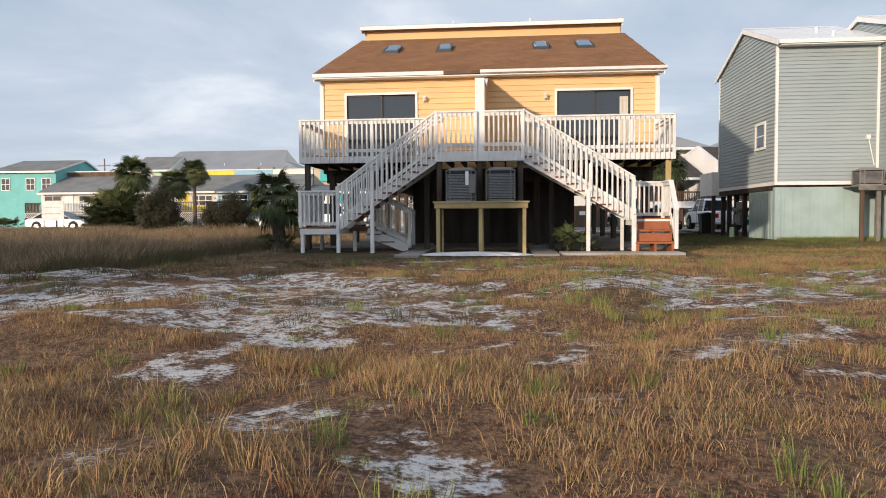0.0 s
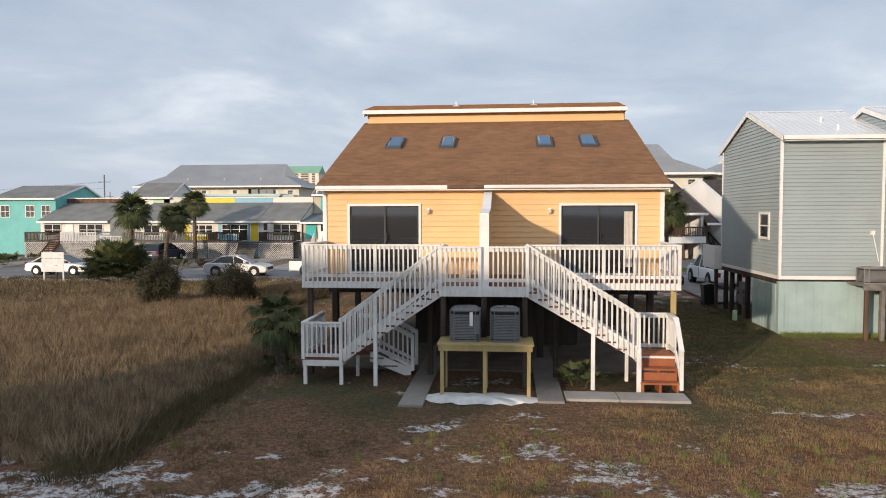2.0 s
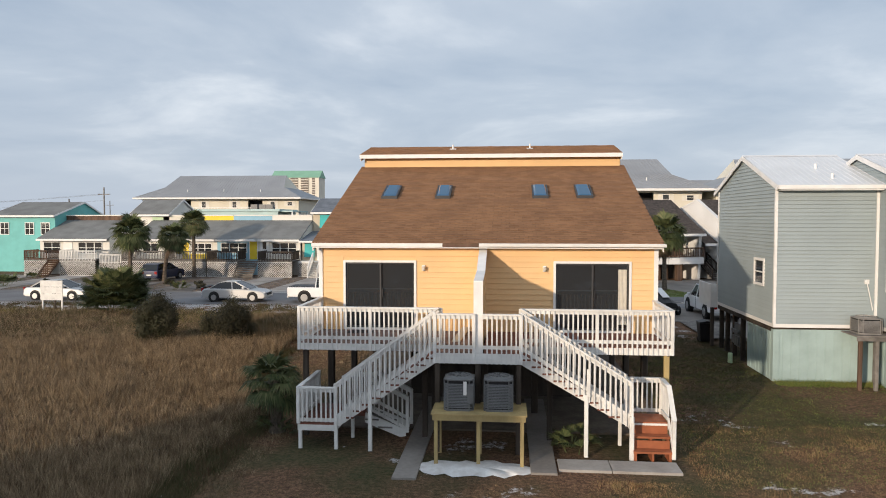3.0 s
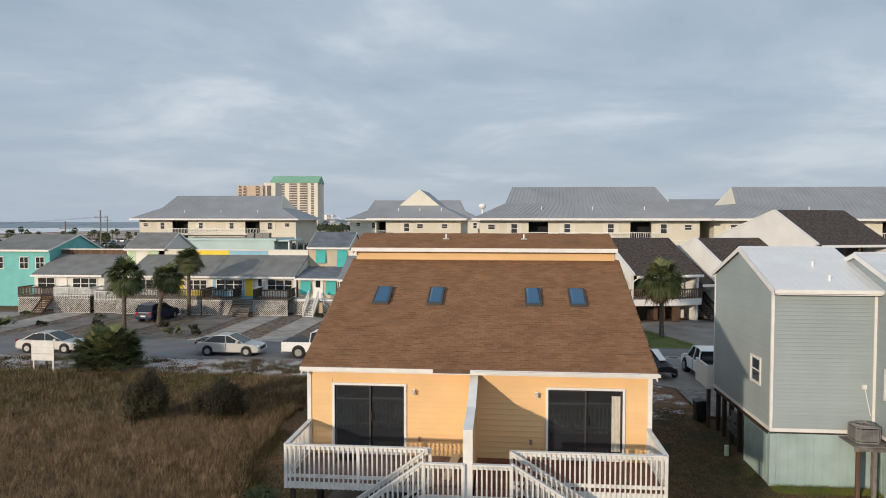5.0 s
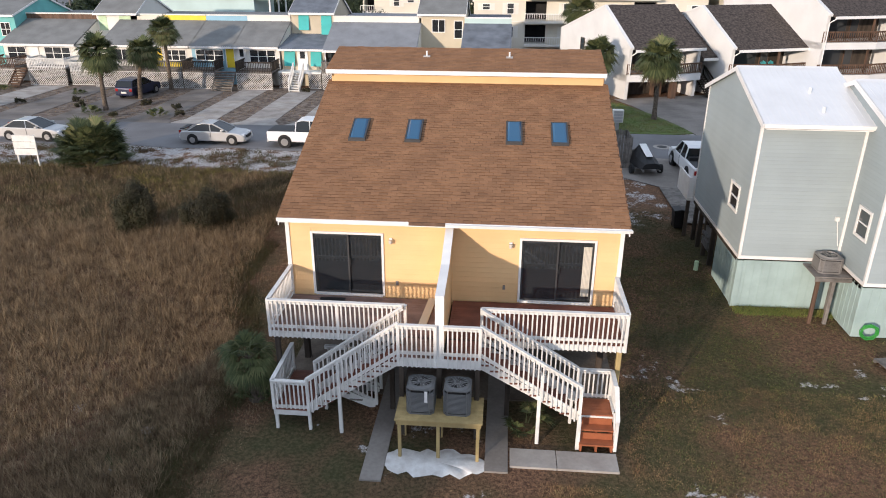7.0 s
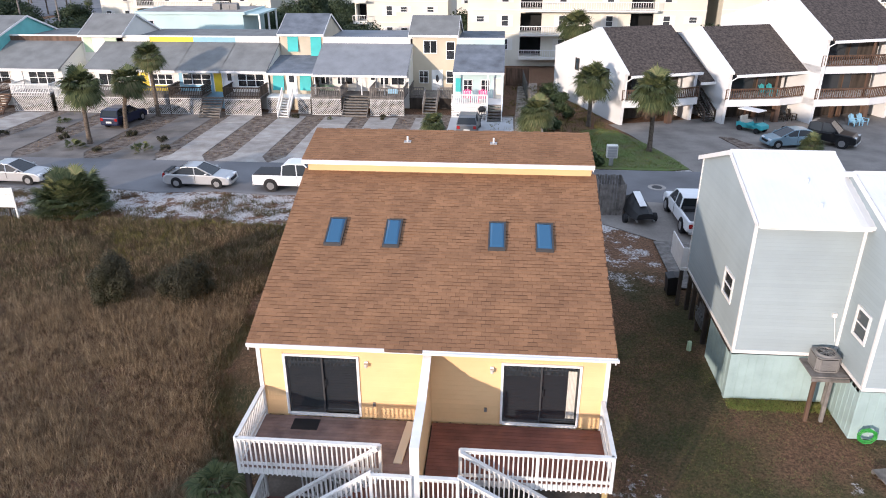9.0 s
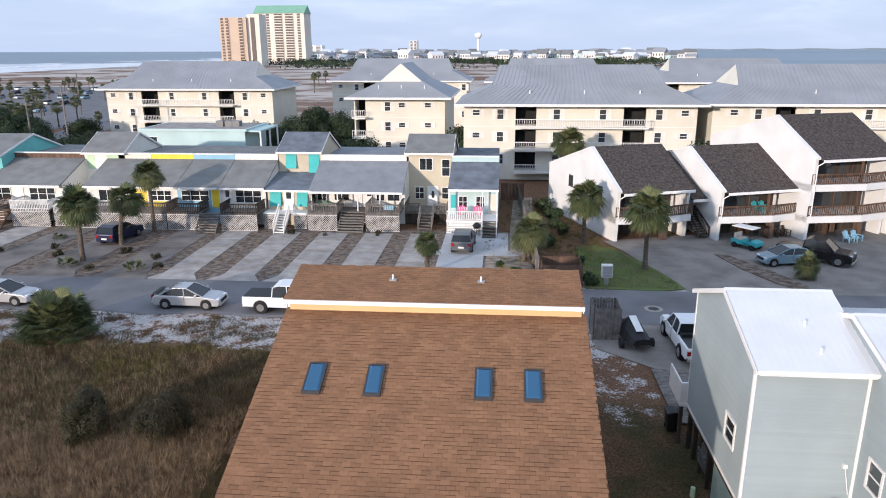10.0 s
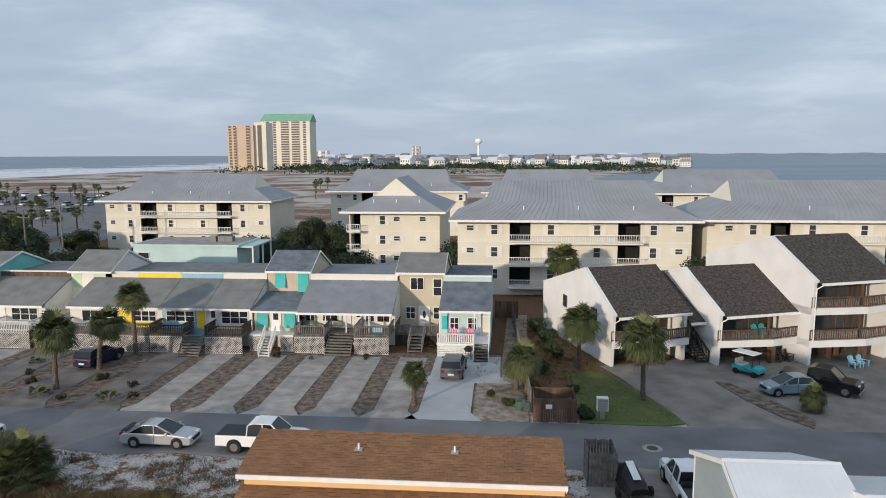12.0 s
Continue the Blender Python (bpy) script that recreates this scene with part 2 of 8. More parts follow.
RUBBER = mat("tyre_rubber", (0.018, 0.018, 0.019), 0.85, var=0.15)
RIM = mat("alloy_rim", (0.45, 0.45, 0.46), 0.3, metal=0.9, var=0.05)
HOSE = mat("green_hose", (0.04, 0.30, 0.05), 0.45, var=0.1)
RED_LAMP = mat("red_lamp_lens", (0.30, 0.012, 0.012), 0.2, var=0.05)
CLEAR_LAMP = mat("clear_lamp_lens", (0.7, 0.72, 0.74), 0.15, var=0.03)
BARK = mat("palm_bark", (0.16, 0.125, 0.095), 0.95, var=0.3, scale=6, bump=0.9, fine=16, depth=0.05)
FROND = leafy("palm_frond", [(0.022, 0.034, 0.014), (0.055, 0.073, 0.028), (0.11, 0.122, 0.05), (0.20, 0.175, 0.085)])
DEAD_FROND = leafy("dead_palm_frond", [(0.05, 0.034, 0.022), (0.09, 0.062, 0.04), (0.15, 0.105, 0.065)])
LEAF = leafy("shrub_leaf", [(0.018, 0.030, 0.012), (0.035, 0.055, 0.02), (0.07, 0.085, 0.035)])
WOODS = leafy("coastal_scrub_leaf", [(0.014, 0.024, 0.012), (0.028, 0.044, 0.02), (0.055, 0.072, 0.035)])
TWIG_BROWN = leafy("brown_shrub_leaf", [(0.020, 0.018, 0.012), (0.032, 0.030, 0.017), (0.055, 0.050, 0.027), (0.036, 0.044, 0.019)])
STRAW = leafy("dry_grass_blade", [(0.055, 0.030, 0.019), (0.135, 0.068, 0.038), (0.25, 0.130, 0.066), (0.41, 0.245, 0.122), (0.19, 0.165, 0.055), (0.47, 0.32, 0.165), (0.27, 0.135, 0.074), (0.125, 0.112, 0.04)], patch=1.7, own=0.6, gain=1.9)
MEADOW = leafy("meadow_grass_blade", [(0.055, 0.036, 0.021), (0.13, 0.088, 0.052), (0.22, 0.158, 0.094), (0.33, 0.245, 0.15), (0.44, 0.34, 0.215)], patch=3.2, own=0.6, gain=1.7)
GREEN_BLADE = leafy("green_grass_blade", [(0.05, 0.085, 0.02), (0.10, 0.145, 0.035), (0.20, 0.22, 0.06), (0.33, 0.27, 0.09)])
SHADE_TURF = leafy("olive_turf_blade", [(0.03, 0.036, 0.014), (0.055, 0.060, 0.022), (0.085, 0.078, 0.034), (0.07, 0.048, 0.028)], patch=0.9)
WEED = leafy("yellow_green_weed", [(0.05, 0.04, 0.02), (0.075, 0.072, 0.022), (0.14, 0.125, 0.032), (0.24, 0.20, 0.05), (0.12, 0.08, 0.04)], patch=1.6)
SHORT_GRASS = leafy("short_grass_blade", [(0.068, 0.041, 0.026), (0.108, 0.066, 0.037), (0.082, 0.068, 0.030), (0.064, 0.072, 0.026), (0.145, 0.09, 0.05)])


# ---- mesh helpers ----
class Geo:
    """Collects corners and faces of one mesh."""

    def __init__(self):
        self.v, self.f = [], []

    def add(self, pts, faces):
        o = len(self.v)
        self.v += [tuple(p) for p in pts]
        self.f += [[i + o for i in f] for f in faces]
        return self

    def box(self, x0, y0, z0, x1, y1, z1):
        p = [(x, y, z) for z in (z0, z1) for y in (y0, y1) for x in (x0, x1)]
        return self.add(p, [(0, 2, 3, 1), (4, 5, 7, 6), (0, 1, 5, 4), (2, 6, 7, 3), (0, 4, 6, 2), (1, 3, 7, 5)])

    def beam(self, a, b, w, h):
        a, b = Vector(a), Vector(b)
        d = (b - a).normalized()
        s = d.cross(Vector((0, 0, 1)))
        s = s.normalized() if s.length > 1e-4 else Vector((1, 0, 0))
        u = s.cross(d).normalized()
        s, u = s * w / 2, u * h / 2
        p = [e + i * s + j * u for e in (a, b) for j in (-1, 1) for i in (-1, 1)]
        return self.add(p, [(0, 1, 3, 2), (4, 6, 7, 5), (0, 4, 5, 1), (2, 3, 7, 6), (0, 2, 6, 4), (1, 5, 7, 3)])

    def tube(self, a, b, r0, r1=None, seg=10):
        a, b = Vector(a), Vector(b)
        r1 = r0 if r1 is None else r1
        d = (b - a).normalized()
        s = d.orthogonal().normalized()
        u = d.cross(s)
        ring = [(math.cos(t), math.sin(t)) for t in (2 * math.pi * i / seg for i in range(seg))]
        p = [e + r * (c * s + q * u) for e, r in ((a, r0), (b, r1)) for c, q in ring]
        f = [(i, (i + 1) % seg, seg + (i + 1) % seg, seg + i) for i in range(seg)]
        return self.add(p, f + [tuple(range(seg))[::-1], tuple(range(seg, 2 * seg))])

    def prism(self, poly, off):
        """A polygon of 3D points pushed along off."""
        n, off = len(poly), Vector(off)
        p = [Vector(q) for q in poly]
        return self.add(p + [q + off for q in p], [tuple(range(n)), tuple(range(n, 2 * n))[::-1]] + [(i, n + i, n + (i + 1) % n, (i + 1) % n) for i in range(n)])

    def loft(self, rings):
        n = len(rings[0])
        p = [q for r in rings for q in r]
        f = [(k * n + i, k * n + (i + 1) % n, (k + 1) * n + (i + 1) % n, (k + 1) * n + i) for k in range(len(rings) - 1) for i in range(n)]
        return self.add(p, f + [tuple(range(n))[::-1], tuple(range((len(rings) - 1) * n, len(rings) * n))])

    def mesh(self, name, material):
        me = bpy.data.meshes.new(name)
        me.from_pydata(self.v, [], self.f)
        bm = bmesh.new()
        bm.from_mesh(me)
        bmesh.ops.recalc_face_normals(bm, faces=bm.faces)
        bm.to_mesh(me)
        bm.free()
        me.materials.append(material)
        return me


def fast_mesh(name, pts, tris, material):
    """A mesh of triangles from arrays."""
    me = bpy.data.meshes.new(name)
    me.vertices.add(len(pts))
    me.vertices.foreach_set("co", np.asarray(pts, np.float32).ravel())
    k = tris.shape[1]
    me.loops.add(tris.size)
    me.loops.foreach_set("vertex_index", np.asarray(tris, np.int32).ravel())
    me.polygons.add(len(tris))
    me.polygons.foreach_set("loop_start", np.arange(0, tris.size, k, dtype=np.int32))
    me.update(calc_edges=True)
    me.materials.append(material)
    return me


def world_of(ob):
    m = ob.matrix_basis.copy()
    return world_of(ob.parent) @ ob.matrix_parent_inverse @ m if ob.parent else m


def under(ob, parent):
    ob.parent = parent
    ob.matrix_parent_inverse = world_of(parent).inverted()
    return ob


def thing(name, at, label, category, group="", kind="", turn=0):
    ob = new(name)
    ob.empty_display_size = 0.1
    ob.matrix_basis = pose(*at, 0, 0, turn)
    return tagged(ob, label, category, group, kind)


def part(name, geo, material, parent, label="", bevel=0.0, smooth=False):
    """One mesh, given in world space, under a thing or a part."""
    ob = new(name, geo if isinstance(geo, bpy.types.Mesh) else geo.mesh(name, material))
    if bevel:
        mo = ob.modifiers.new("bevel", "BEVEL")
        mo.width, mo.segments, mo.limit_method = bevel, 2, "ANGLE"
    if smooth:
        ob.data.shade_smooth()
    if parent:
        under(ob, parent)
    return tagged(ob, label)


def whole(name, geo, material, label, category, group="", kind="", bevel=0.0, smooth=False):
    ob = part(name, geo, material, None, label, bevel, smooth)
    return tagged(ob, "", category, group, kind)


UNITS = {}


def piece(name, material, parent, centre, size, turn=None, shape="box"):
    """A small block that shares its mesh with all alike ones."""
    key = (shape, material.name)
    if key not in UNITS:
        if shape == "lap":
            g = Geo().prism([(-0.5, 0.5, -0.5), (-0.5, -0.5, -0.5), (-0.5, -0.4, -0.44), (-0.5, 0.25, 0.5), (-0.5, 0.5, 0.5)], (1, 0, 0))
        elif shape == "tab":
            g = Geo().prism([(-0.5, -0.5, -0.5), (-0.5, 0.5, -0.5), (-0.5, 0.5, -0.3), (-0.5, -0.47, 0.5), (-0.5, -0.5, 0.45)], (1, 0, 0))
        elif shape == "post":
            g, c = Geo(), 0.12
            ring = [(-0.5 + c, -0.5), (0.5 - c, -0.5), (0.5, -0.5 + c), (0.5, 0.5 - c), (0.5 - c, 0.5), (-0.5 + c, 0.5), (-0.5, 0.5 - c), (-0.5, -0.5 + c)]
            g.prism([(x, y, -0.5) for x, y in ring], (0, 0, 1))
        else:
            g = Geo().box(-0.5, -0.5, -0.5, 0.5, 0.5, 0.5)
        UNITS[key] = g.mesh(name, material)
    ob = new(name, UNITS[key])
    m = Matrix.Translation(centre)
    if turn is not None:
        m = m @ (turn if isinstance(turn, Matrix) else pose(0, 0, 0, 0, 0, turn))
    ob.matrix_basis = m @ Matrix.Diagonal((*size, 1))
    return under(ob, parent)


def box_piece(name, material, parent, x0, y0, z0, x1, y1, z1, shape="box"):
    return piece(name, material, parent, ((x0 + x1) / 2, (y0 + y1) / 2, (z0 + z1) / 2), (x1 - x0, y1 - y0, z1 - z0), None, shape)


def railing(parent, a, b, material, height=0.95, foot=0.1, step=0.13, post=0.09, size=0.04, drop=0.0, ends=(1, 1), side=0.0, name="baluster", cap=0.12):
    """Posts, rails and balusters between two points of a floor or stair; drop: how far the balusters reach below the floor."""
    a, b = Vector(a), Vector(b)
    d = b - a
    flat = Vector((d.x, d.y, 0))
    ln = flat.length
    turn = math.degrees(math.atan2(d.y, d.x))
    up = Vector((0, 0, height))
    g = Geo().beam(a + up, b + up, cap, 0.04)
    part("top_rail", g, material, parent)
    g = Geo().beam(a + up * 0.93, b + up * 0.93, 0.04, 0.09)
    part("upper_rail", g, material, parent)
    part("bottom_rail", Geo().beam(a + Vector((0, 0, foot)), b + Vector((0, 0, foot)), 0.04, 0.09), material, parent)
    n = max(2, round(ln / step))
    off = Vector((d.y, -d.x, 0)).normalized() * 0.042 if ln else Vector()
    for i in range(1, n):
        p = a + d * (i / n) + off
        z0, z1 = p.z - drop if drop else p.z + foot - 0.04, p.z + height - 0.03
        piece(name, material, parent, (p.x, p.y, (z0 + z1) / 2), (size, size, z1 - z0), turn)
    for e, on in zip((a, b), ends):
        if on:
            z0, z1 = e.z - max(drop, 0.0), e.z + height + 0.01
            piece("post", material, parent, (e.x, e.y, (z0 + z1) / 2), (post, post, z1 - z0), turn, "post")


def window(parent, x0, z0, x1, z1, y, frame_material=None, pane=None, mid="h", face=-1, depth=0.06, border=0.07, matrix=None, name="window"):
    """A framed window in a wall that faces -y (matrix turns it), with its panes."""
    frame_material, pane = frame_material or WHITE, pane or PANE
    M = matrix or Matrix.Identity(4)
    tr = lambda g: moved(g, M)
    g = Geo()
    ya, yb = y - depth, y + 0.02
    g.box(x0, ya, z0, x1, yb, z0 + border).box(x0, ya, z1 - border, x1, yb, z1)
    g.box(x0, ya, z0 + border, x0 + border, yb, z1 - border).box(x1 - border, ya, z0 + border, x1, yb, z1 - border)
    if "h" in mid:
        zm = (z0 + z1) / 2
        g.box(x0 + border, ya + 0.015, zm - 0.025, x1 - border, yb, zm + 0.025)
    if "v" in mid:
        xm = (x0 + x1) / 2
        g.box(xm - 0.025, ya + 0.017, z0 + border, xm + 0.025, yb, z1 - border)
    if "3" in mid:
        for k in (1, 2):
            xm = x0 + (x1 - x0) * k / 3
            g.box(xm - 0.04, ya + 0.017, z0 + border, xm + 0.04, yb, z1 - border)
    tr(g)
    w = part(name, g, frame_material, parent)
    q = Geo().box(x0 + border, y - 0.02, z0 + border, x1 - border, y - 0.005, z1 - border)
    tr(q)
    part("pane", q, pane, w)
    return w


def moved(g, M):
    g.v = [tuple(M @ Vector(p)) for p in g.v]
    return g




# ---- ground, water, road ----
COAST = ((-3000, -700), (200, -520), (420, -440), (562, -414), (740, -405), (872, -352), (1100, -300), (1500, -320), (3000, -700), (9000, -2200))
BAY = ((-3000, 260), (300, 190), (400, 140), (437, 120), (500, 84), (560, 98), (700, 180), (862, 226), (1000, 268), (1300, 340), (1700, 200), (2200, -100), (9000, -2000))


def along(table, y):
    ys, xs = zip(*table)
    return np.interp(y, ys, xs)


def graded(fine0, fine1, step, far):
    """Lines close together between fine0 and fine1 and ever wider outside."""
    out = list(np.arange(fine0, fine1, step))
    for s, start in ((-1, fine0), (1, fine1)):
        p, d = start, step
        while abs(p - start) < far:
            p += s * d
            d *= 1.13
            out.append(p)
    return np.array(sorted(out))


gx, gy = graded(-14, 16, 0.28, 7000), graded(2, 19, 0.28, 7000)
GX, GY = np.meshgrid(gx, gy)


def lumps(x, y):
    """Height of the sandy field: low hummocks, level by the house and beyond."""
    out = 0.10 * np.sin(0.9 * x + 1.3 * np.sin(0.55 * y)) * np.sin(0.8 * y + 0.7 * np.sin(0.6 * x + 1)) + 0.045 * np.sin(2.7 * x + y) * np.sin(2.3 * y - 0.8 * x)
    fade = np.clip((15.0 - y) / 4.0, 0, 1) * np.clip((x + 60) / 20, 0, 1) * np.clip((60 - x) / 20, 0, 1)
    return out * fade - 0.02 * (1 - fade)


def value_noise(x, y, scale, seed):
    r = np.random.RandomState(seed)
    tab = r.rand(64, 64)
    u, v = x * scale, y * scale
    i, j = np.floor(u).astype(int), np.floor(v).astype(int)
    f, g = u - i, v - j
    f, g = f * f * (3 - 2 * f), g * g * (3 - 2 * g)
    q = lambda a, b_: tab[a % 64, b_ % 64]
    return (q(i, j) * (1 - f) + q(i + 1, j) * f) * (1 - g) + (q(i, j + 1) * (1 - f) + q(i + 1, j + 1) * f) * g


def bare_share(x, y):
    """How bare the field is: 0 grown over, 1 open sand."""
    n = 0.36 * value_noise(x + 0.3 * y, y * 1.4, 0.42, 51) + 0.36 * value_noise(x, y * 1.5, 1.25, 52) + 0.28 * value_noise(x, y * 1.2, 3.1, 53)
    band = np.clip((y - 4.6) / 1.6, 0, 1) * np.clip((13.2 - y) / 3.0, 0, 1)
    west = np.clip((5.0 - x) / 7.0, 0.52, 1)
    lift = 0.25 * band * west - 0.05 * np.clip((y - 13.0) / 2.0, 0, 1)
    for px_, py_, pr in ((1.78, 2.5, 0.55), (0.95, 3.42, 0.38), (0.5, 2.4, 0.25), (0.0, 4.6, 0.28), (0.2, 6.3, 0.8), (0.0, 15.0, 0.9), (8.6, 21.5, 0.5), (14.5, 17.0, 0.8), (16.0, 14.5, 0.9), (3.0, 13.0, 0.8), (9.0, 12.5, 0.8), (5.5, 10.5, 0.9), (7.2, 9.0, 0.8), (3.6, 9.2, 0.8)):
        lift = lift + (0.55 if py_ < 4 else 0.36 if py_ < 5 else 0.24 if py_ < 10 else 0.16) * np.exp(-((x - px_) ** 2 + (y - py_) ** 2) / pr ** 2)
    return np.clip((n + lift - 0.475) / 0.20, 0, 1)


inland = np.minimum(GX - along(COAST, GY), along(BAY, GY) - GX)
GZ = lumps(GX, GY) + np.where(inland < 40, np.clip((inland - 40) / 40, -1, 0) * 1.5, 0)
rows_, cols_ = GX.shape
idx = np.arange(rows_ * cols_).reshape(rows_, cols_)
quads = np.stack([idx[:-1, :-1], idx[:-1, 1:], idx[1:, 1:], idx[1:, :-1]], -1).reshape(-1, 4)


def ground_material():
    """Sand with dry growth: each tract has its own share of bare sand, thatch and green."""
    m = bpy.data.materials.new("sandy_ground")
    m.use_nodes = True
    n, l = m.node_tree.nodes, m.node_tree.links
    b = n["Principled BSDF"]
    b.inputs["Roughness"].default_value = 0.95
    b.inputs["Specular IOR Level"].default_value = 0.15
    geo = n.new("ShaderNodeNewGeometry")
    sep = n.new("ShaderNodeSeparateXYZ")
    l.new(geo.outputs["Position"], sep.inputs[0])

    def noise_tex(scale, detail=6, rough=0.6):
        t = n.new("ShaderNodeTexNoise")
        t.inputs["Scale"].default_value, t.inputs["Detail"].default_value, t.inputs["Roughness"].default_value = scale, detail, rough
        l.new(geo.outputs["Position"], t.inputs["Vector"])
        return t.outputs["Fac"]

    def math_(op, a, b_=None):
        t = n.new("ShaderNodeMath")
        t.operation = op
        t.use_clamp = op == "MULTIPLY_ADD" and False
        for i, v in enumerate((a, b_)):
            if v is None:
                continue
            if isinstance(v, (int, float)):
                t.inputs[i].default_value = v
            else:
                l.new(v, t.inputs[i])
        return t.outputs[0]

    def step(v, lo, hi):
        t = n.new("ShaderNodeMapRange")
        t.interpolation_type = "SMOOTHSTEP"
        t.inputs["From Min"].default_value, t.inputs["From Max"].default_value = lo, hi
        l.new(v, t.inputs["Value"])
        return t.outputs[0]

    def mix(fac, a, b_):
        t = n.new("ShaderNodeMixRGB")
        for i, v in enumerate((fac, a, b_)):
            if isinstance(v, tuple):
                t.inputs[i].default_value = (*v, 1)
            else:
                l.new(v, t.inputs[i])
        return t.outputs[0]

    big, mid, small = noise_tex(0.22, 5), noise_tex(0.9, 8, 0.65), noise_tex(9, 5, 0.7)
    wob = math_("MULTIPLY", math_("SUBTRACT", big, 0.5), 5.0)
    y = math_("ADD", sep.outputs[1], wob)
    x = math_("ADD", sep.outputs[0], wob)
    green = mix(step(small, 0.35, 0.7), (0.045, 0.048, 0.02), (0.10, 0.085, 0.045))
    tiny = noise_tex(34, 3, 0.7)
    speck = math_("ADD", math_("MULTIPLY", small, 0.5), math_("MULTIPLY", tiny, 0.5))
    thatch = mix(step(speck, 0.40, 0.62), (0.068, 0.038, 0.025), (0.25, 0.145, 0.086))
    sand = mix(step(math_("ADD", math_("MULTIPLY", small, 0.6), math_("MULTIPLY", tiny, 0.5)), 0.42, 0.62), (0.20, 0.165, 0.14), (0.55, 0.53, 0.52))
    # bare sand: open blotches in the field, the verge by the street, the side yard
    own = n.new("ShaderNodeAttribute")
    own.attribute_name = "bare_sand"
    verge = math_("MULTIPLY", step(y, 41.5, 44.0), math_("SUBTRACT", 1.0, step(sep.outputs[1], 60.0, 64.0)))
    side_yard = math_("MULTIPLY", math_("MULTIPLY", step(x, 8.0, 9.0), math_("SUBTRACT", 1.0, step(x, 11.0, 12.5))), math_("MULTIPLY", step(y, 33.0, 38.0), math_("SUBTRACT", 1.0, step(y, 46.0, 50.0))))
    beach = step(sep.outputs[1], 150.0, 230.0)
    share = math_("MAXIMUM", math_("MULTIPLY", verge, 0.95), math_("MULTIPLY", side_yard, 0.7))
    blotch = math_("ADD", math_("ADD", math_("MULTIPLY", mid, 0.75), math_("MULTIPLY", small, 0.35)), math_("MULTIPLY", share, 0.30))
    bare = math_("MAXIMUM", step(blotch, 0.76, 0.86), step(math_("ADD", math_("MULTIPLY", own.outputs["Fac"], 0.34), math_("ADD", math_("ADD", math_("MULTIPLY", noise_tex(3.6, 4, 0.6), 0.45), math_("MULTIPLY", small, 0.35)), math_("MULTIPLY", tiny, 0.22))), 0.80, 0.90))
    lawn = math_("MULTIPLY", math_("MULTIPLY", step(y, 13.0, 17.0), step(x, -9.5, -6.5)), math_("SUBTRACT", 1.0, step(y, 36.0, 40.0)))
    lawn = math_("MULTIPLY", lawn, step(big, 0.38, 0.62))
    col = mix(bare, mix(lawn, thatch, green), sand)
    far = mix(step(noise_tex(0.02, 7, 0.65), 0.42, 0.56), (0.20, 0.125, 0.088), (0.50, 0.45, 0.40))
    col = mix(beach, col, far)
    l.new(col, b.inputs["Base Color"])
    bp = n.new("ShaderNodeBump")
    bp.inputs["Strength"].default_value, bp.inputs["Distance"].default_value = 0.8, 0.06
    l.new(small, bp.inputs["Height"])
    l.new(bp.outputs[0], b.inputs["Normal"])
    return m


GROUND = ground_material()
ground_mesh = fast_mesh("ground", np.stack([GX, GY, GZ], -1).reshape(-1, 3), quads, GROUND)
share_attr = ground_mesh.attributes.new("bare_sand", "FLOAT", "POINT")
share_attr.data.foreach_set("value", np.where((GY < 24) & (GX > -10), bare_share(GX, GY), 0).astype(np.float32).ravel())
ground = new("ground", ground_mesh)
tagged(ground, "sandy ground with bare white patches and dry thatch", "ground", kind="structure")


def water_material():
    m = bpy.data.materials.new("grey_green_sea")
    m.use_nodes = True
    n, l = m.node_tree.nodes, m.node_tree.links
    b = n["Principled BSDF"]
    b.inputs["Roughness"].default_value = 0.35
    geo = n.new("ShaderNodeNewGeometry")
    mp = n.new("ShaderNodeMapping")
    mp.inputs["Rotation"].default_value = (0, 0, radians(-72))
    mp.inputs["Scale"].default_value = (0.0035, 0.028, 1)
    l.new(geo.outputs["Position"], mp.inputs[0])
    t = n.new("ShaderNodeTexNoise")
    t.inputs["Scale"].default_value, t.inputs["Detail"].default_value = 1.0, 7
    l.new(mp.outputs[0], t.inputs["Vector"])
    r = n.new("ShaderNodeValToRGB")
    r.color_ramp.elements[0].position, r.color_ramp.elements[0].color = 0.35, (0.07, 0.11, 0.145, 1)
    r.color_ramp.elements[1].position, r.color_ramp.elements[1].color = 0.72, (0.17, 0.23, 0.27, 1)
    l.new(t.outputs["Fac"], r.inputs[0])
    l.new(r.outputs[0], b.inputs["Base Color"])
    bp = n.new("ShaderNodeBump")
    bp.inputs["Strength"].default_value, bp.inputs["Distance"].default_value = 0.5, 1.0
    l.new(t.outputs["Fac"], bp.inputs["Height"])
    l.new(bp.outputs[0], b.inputs["Normal"])
    return m


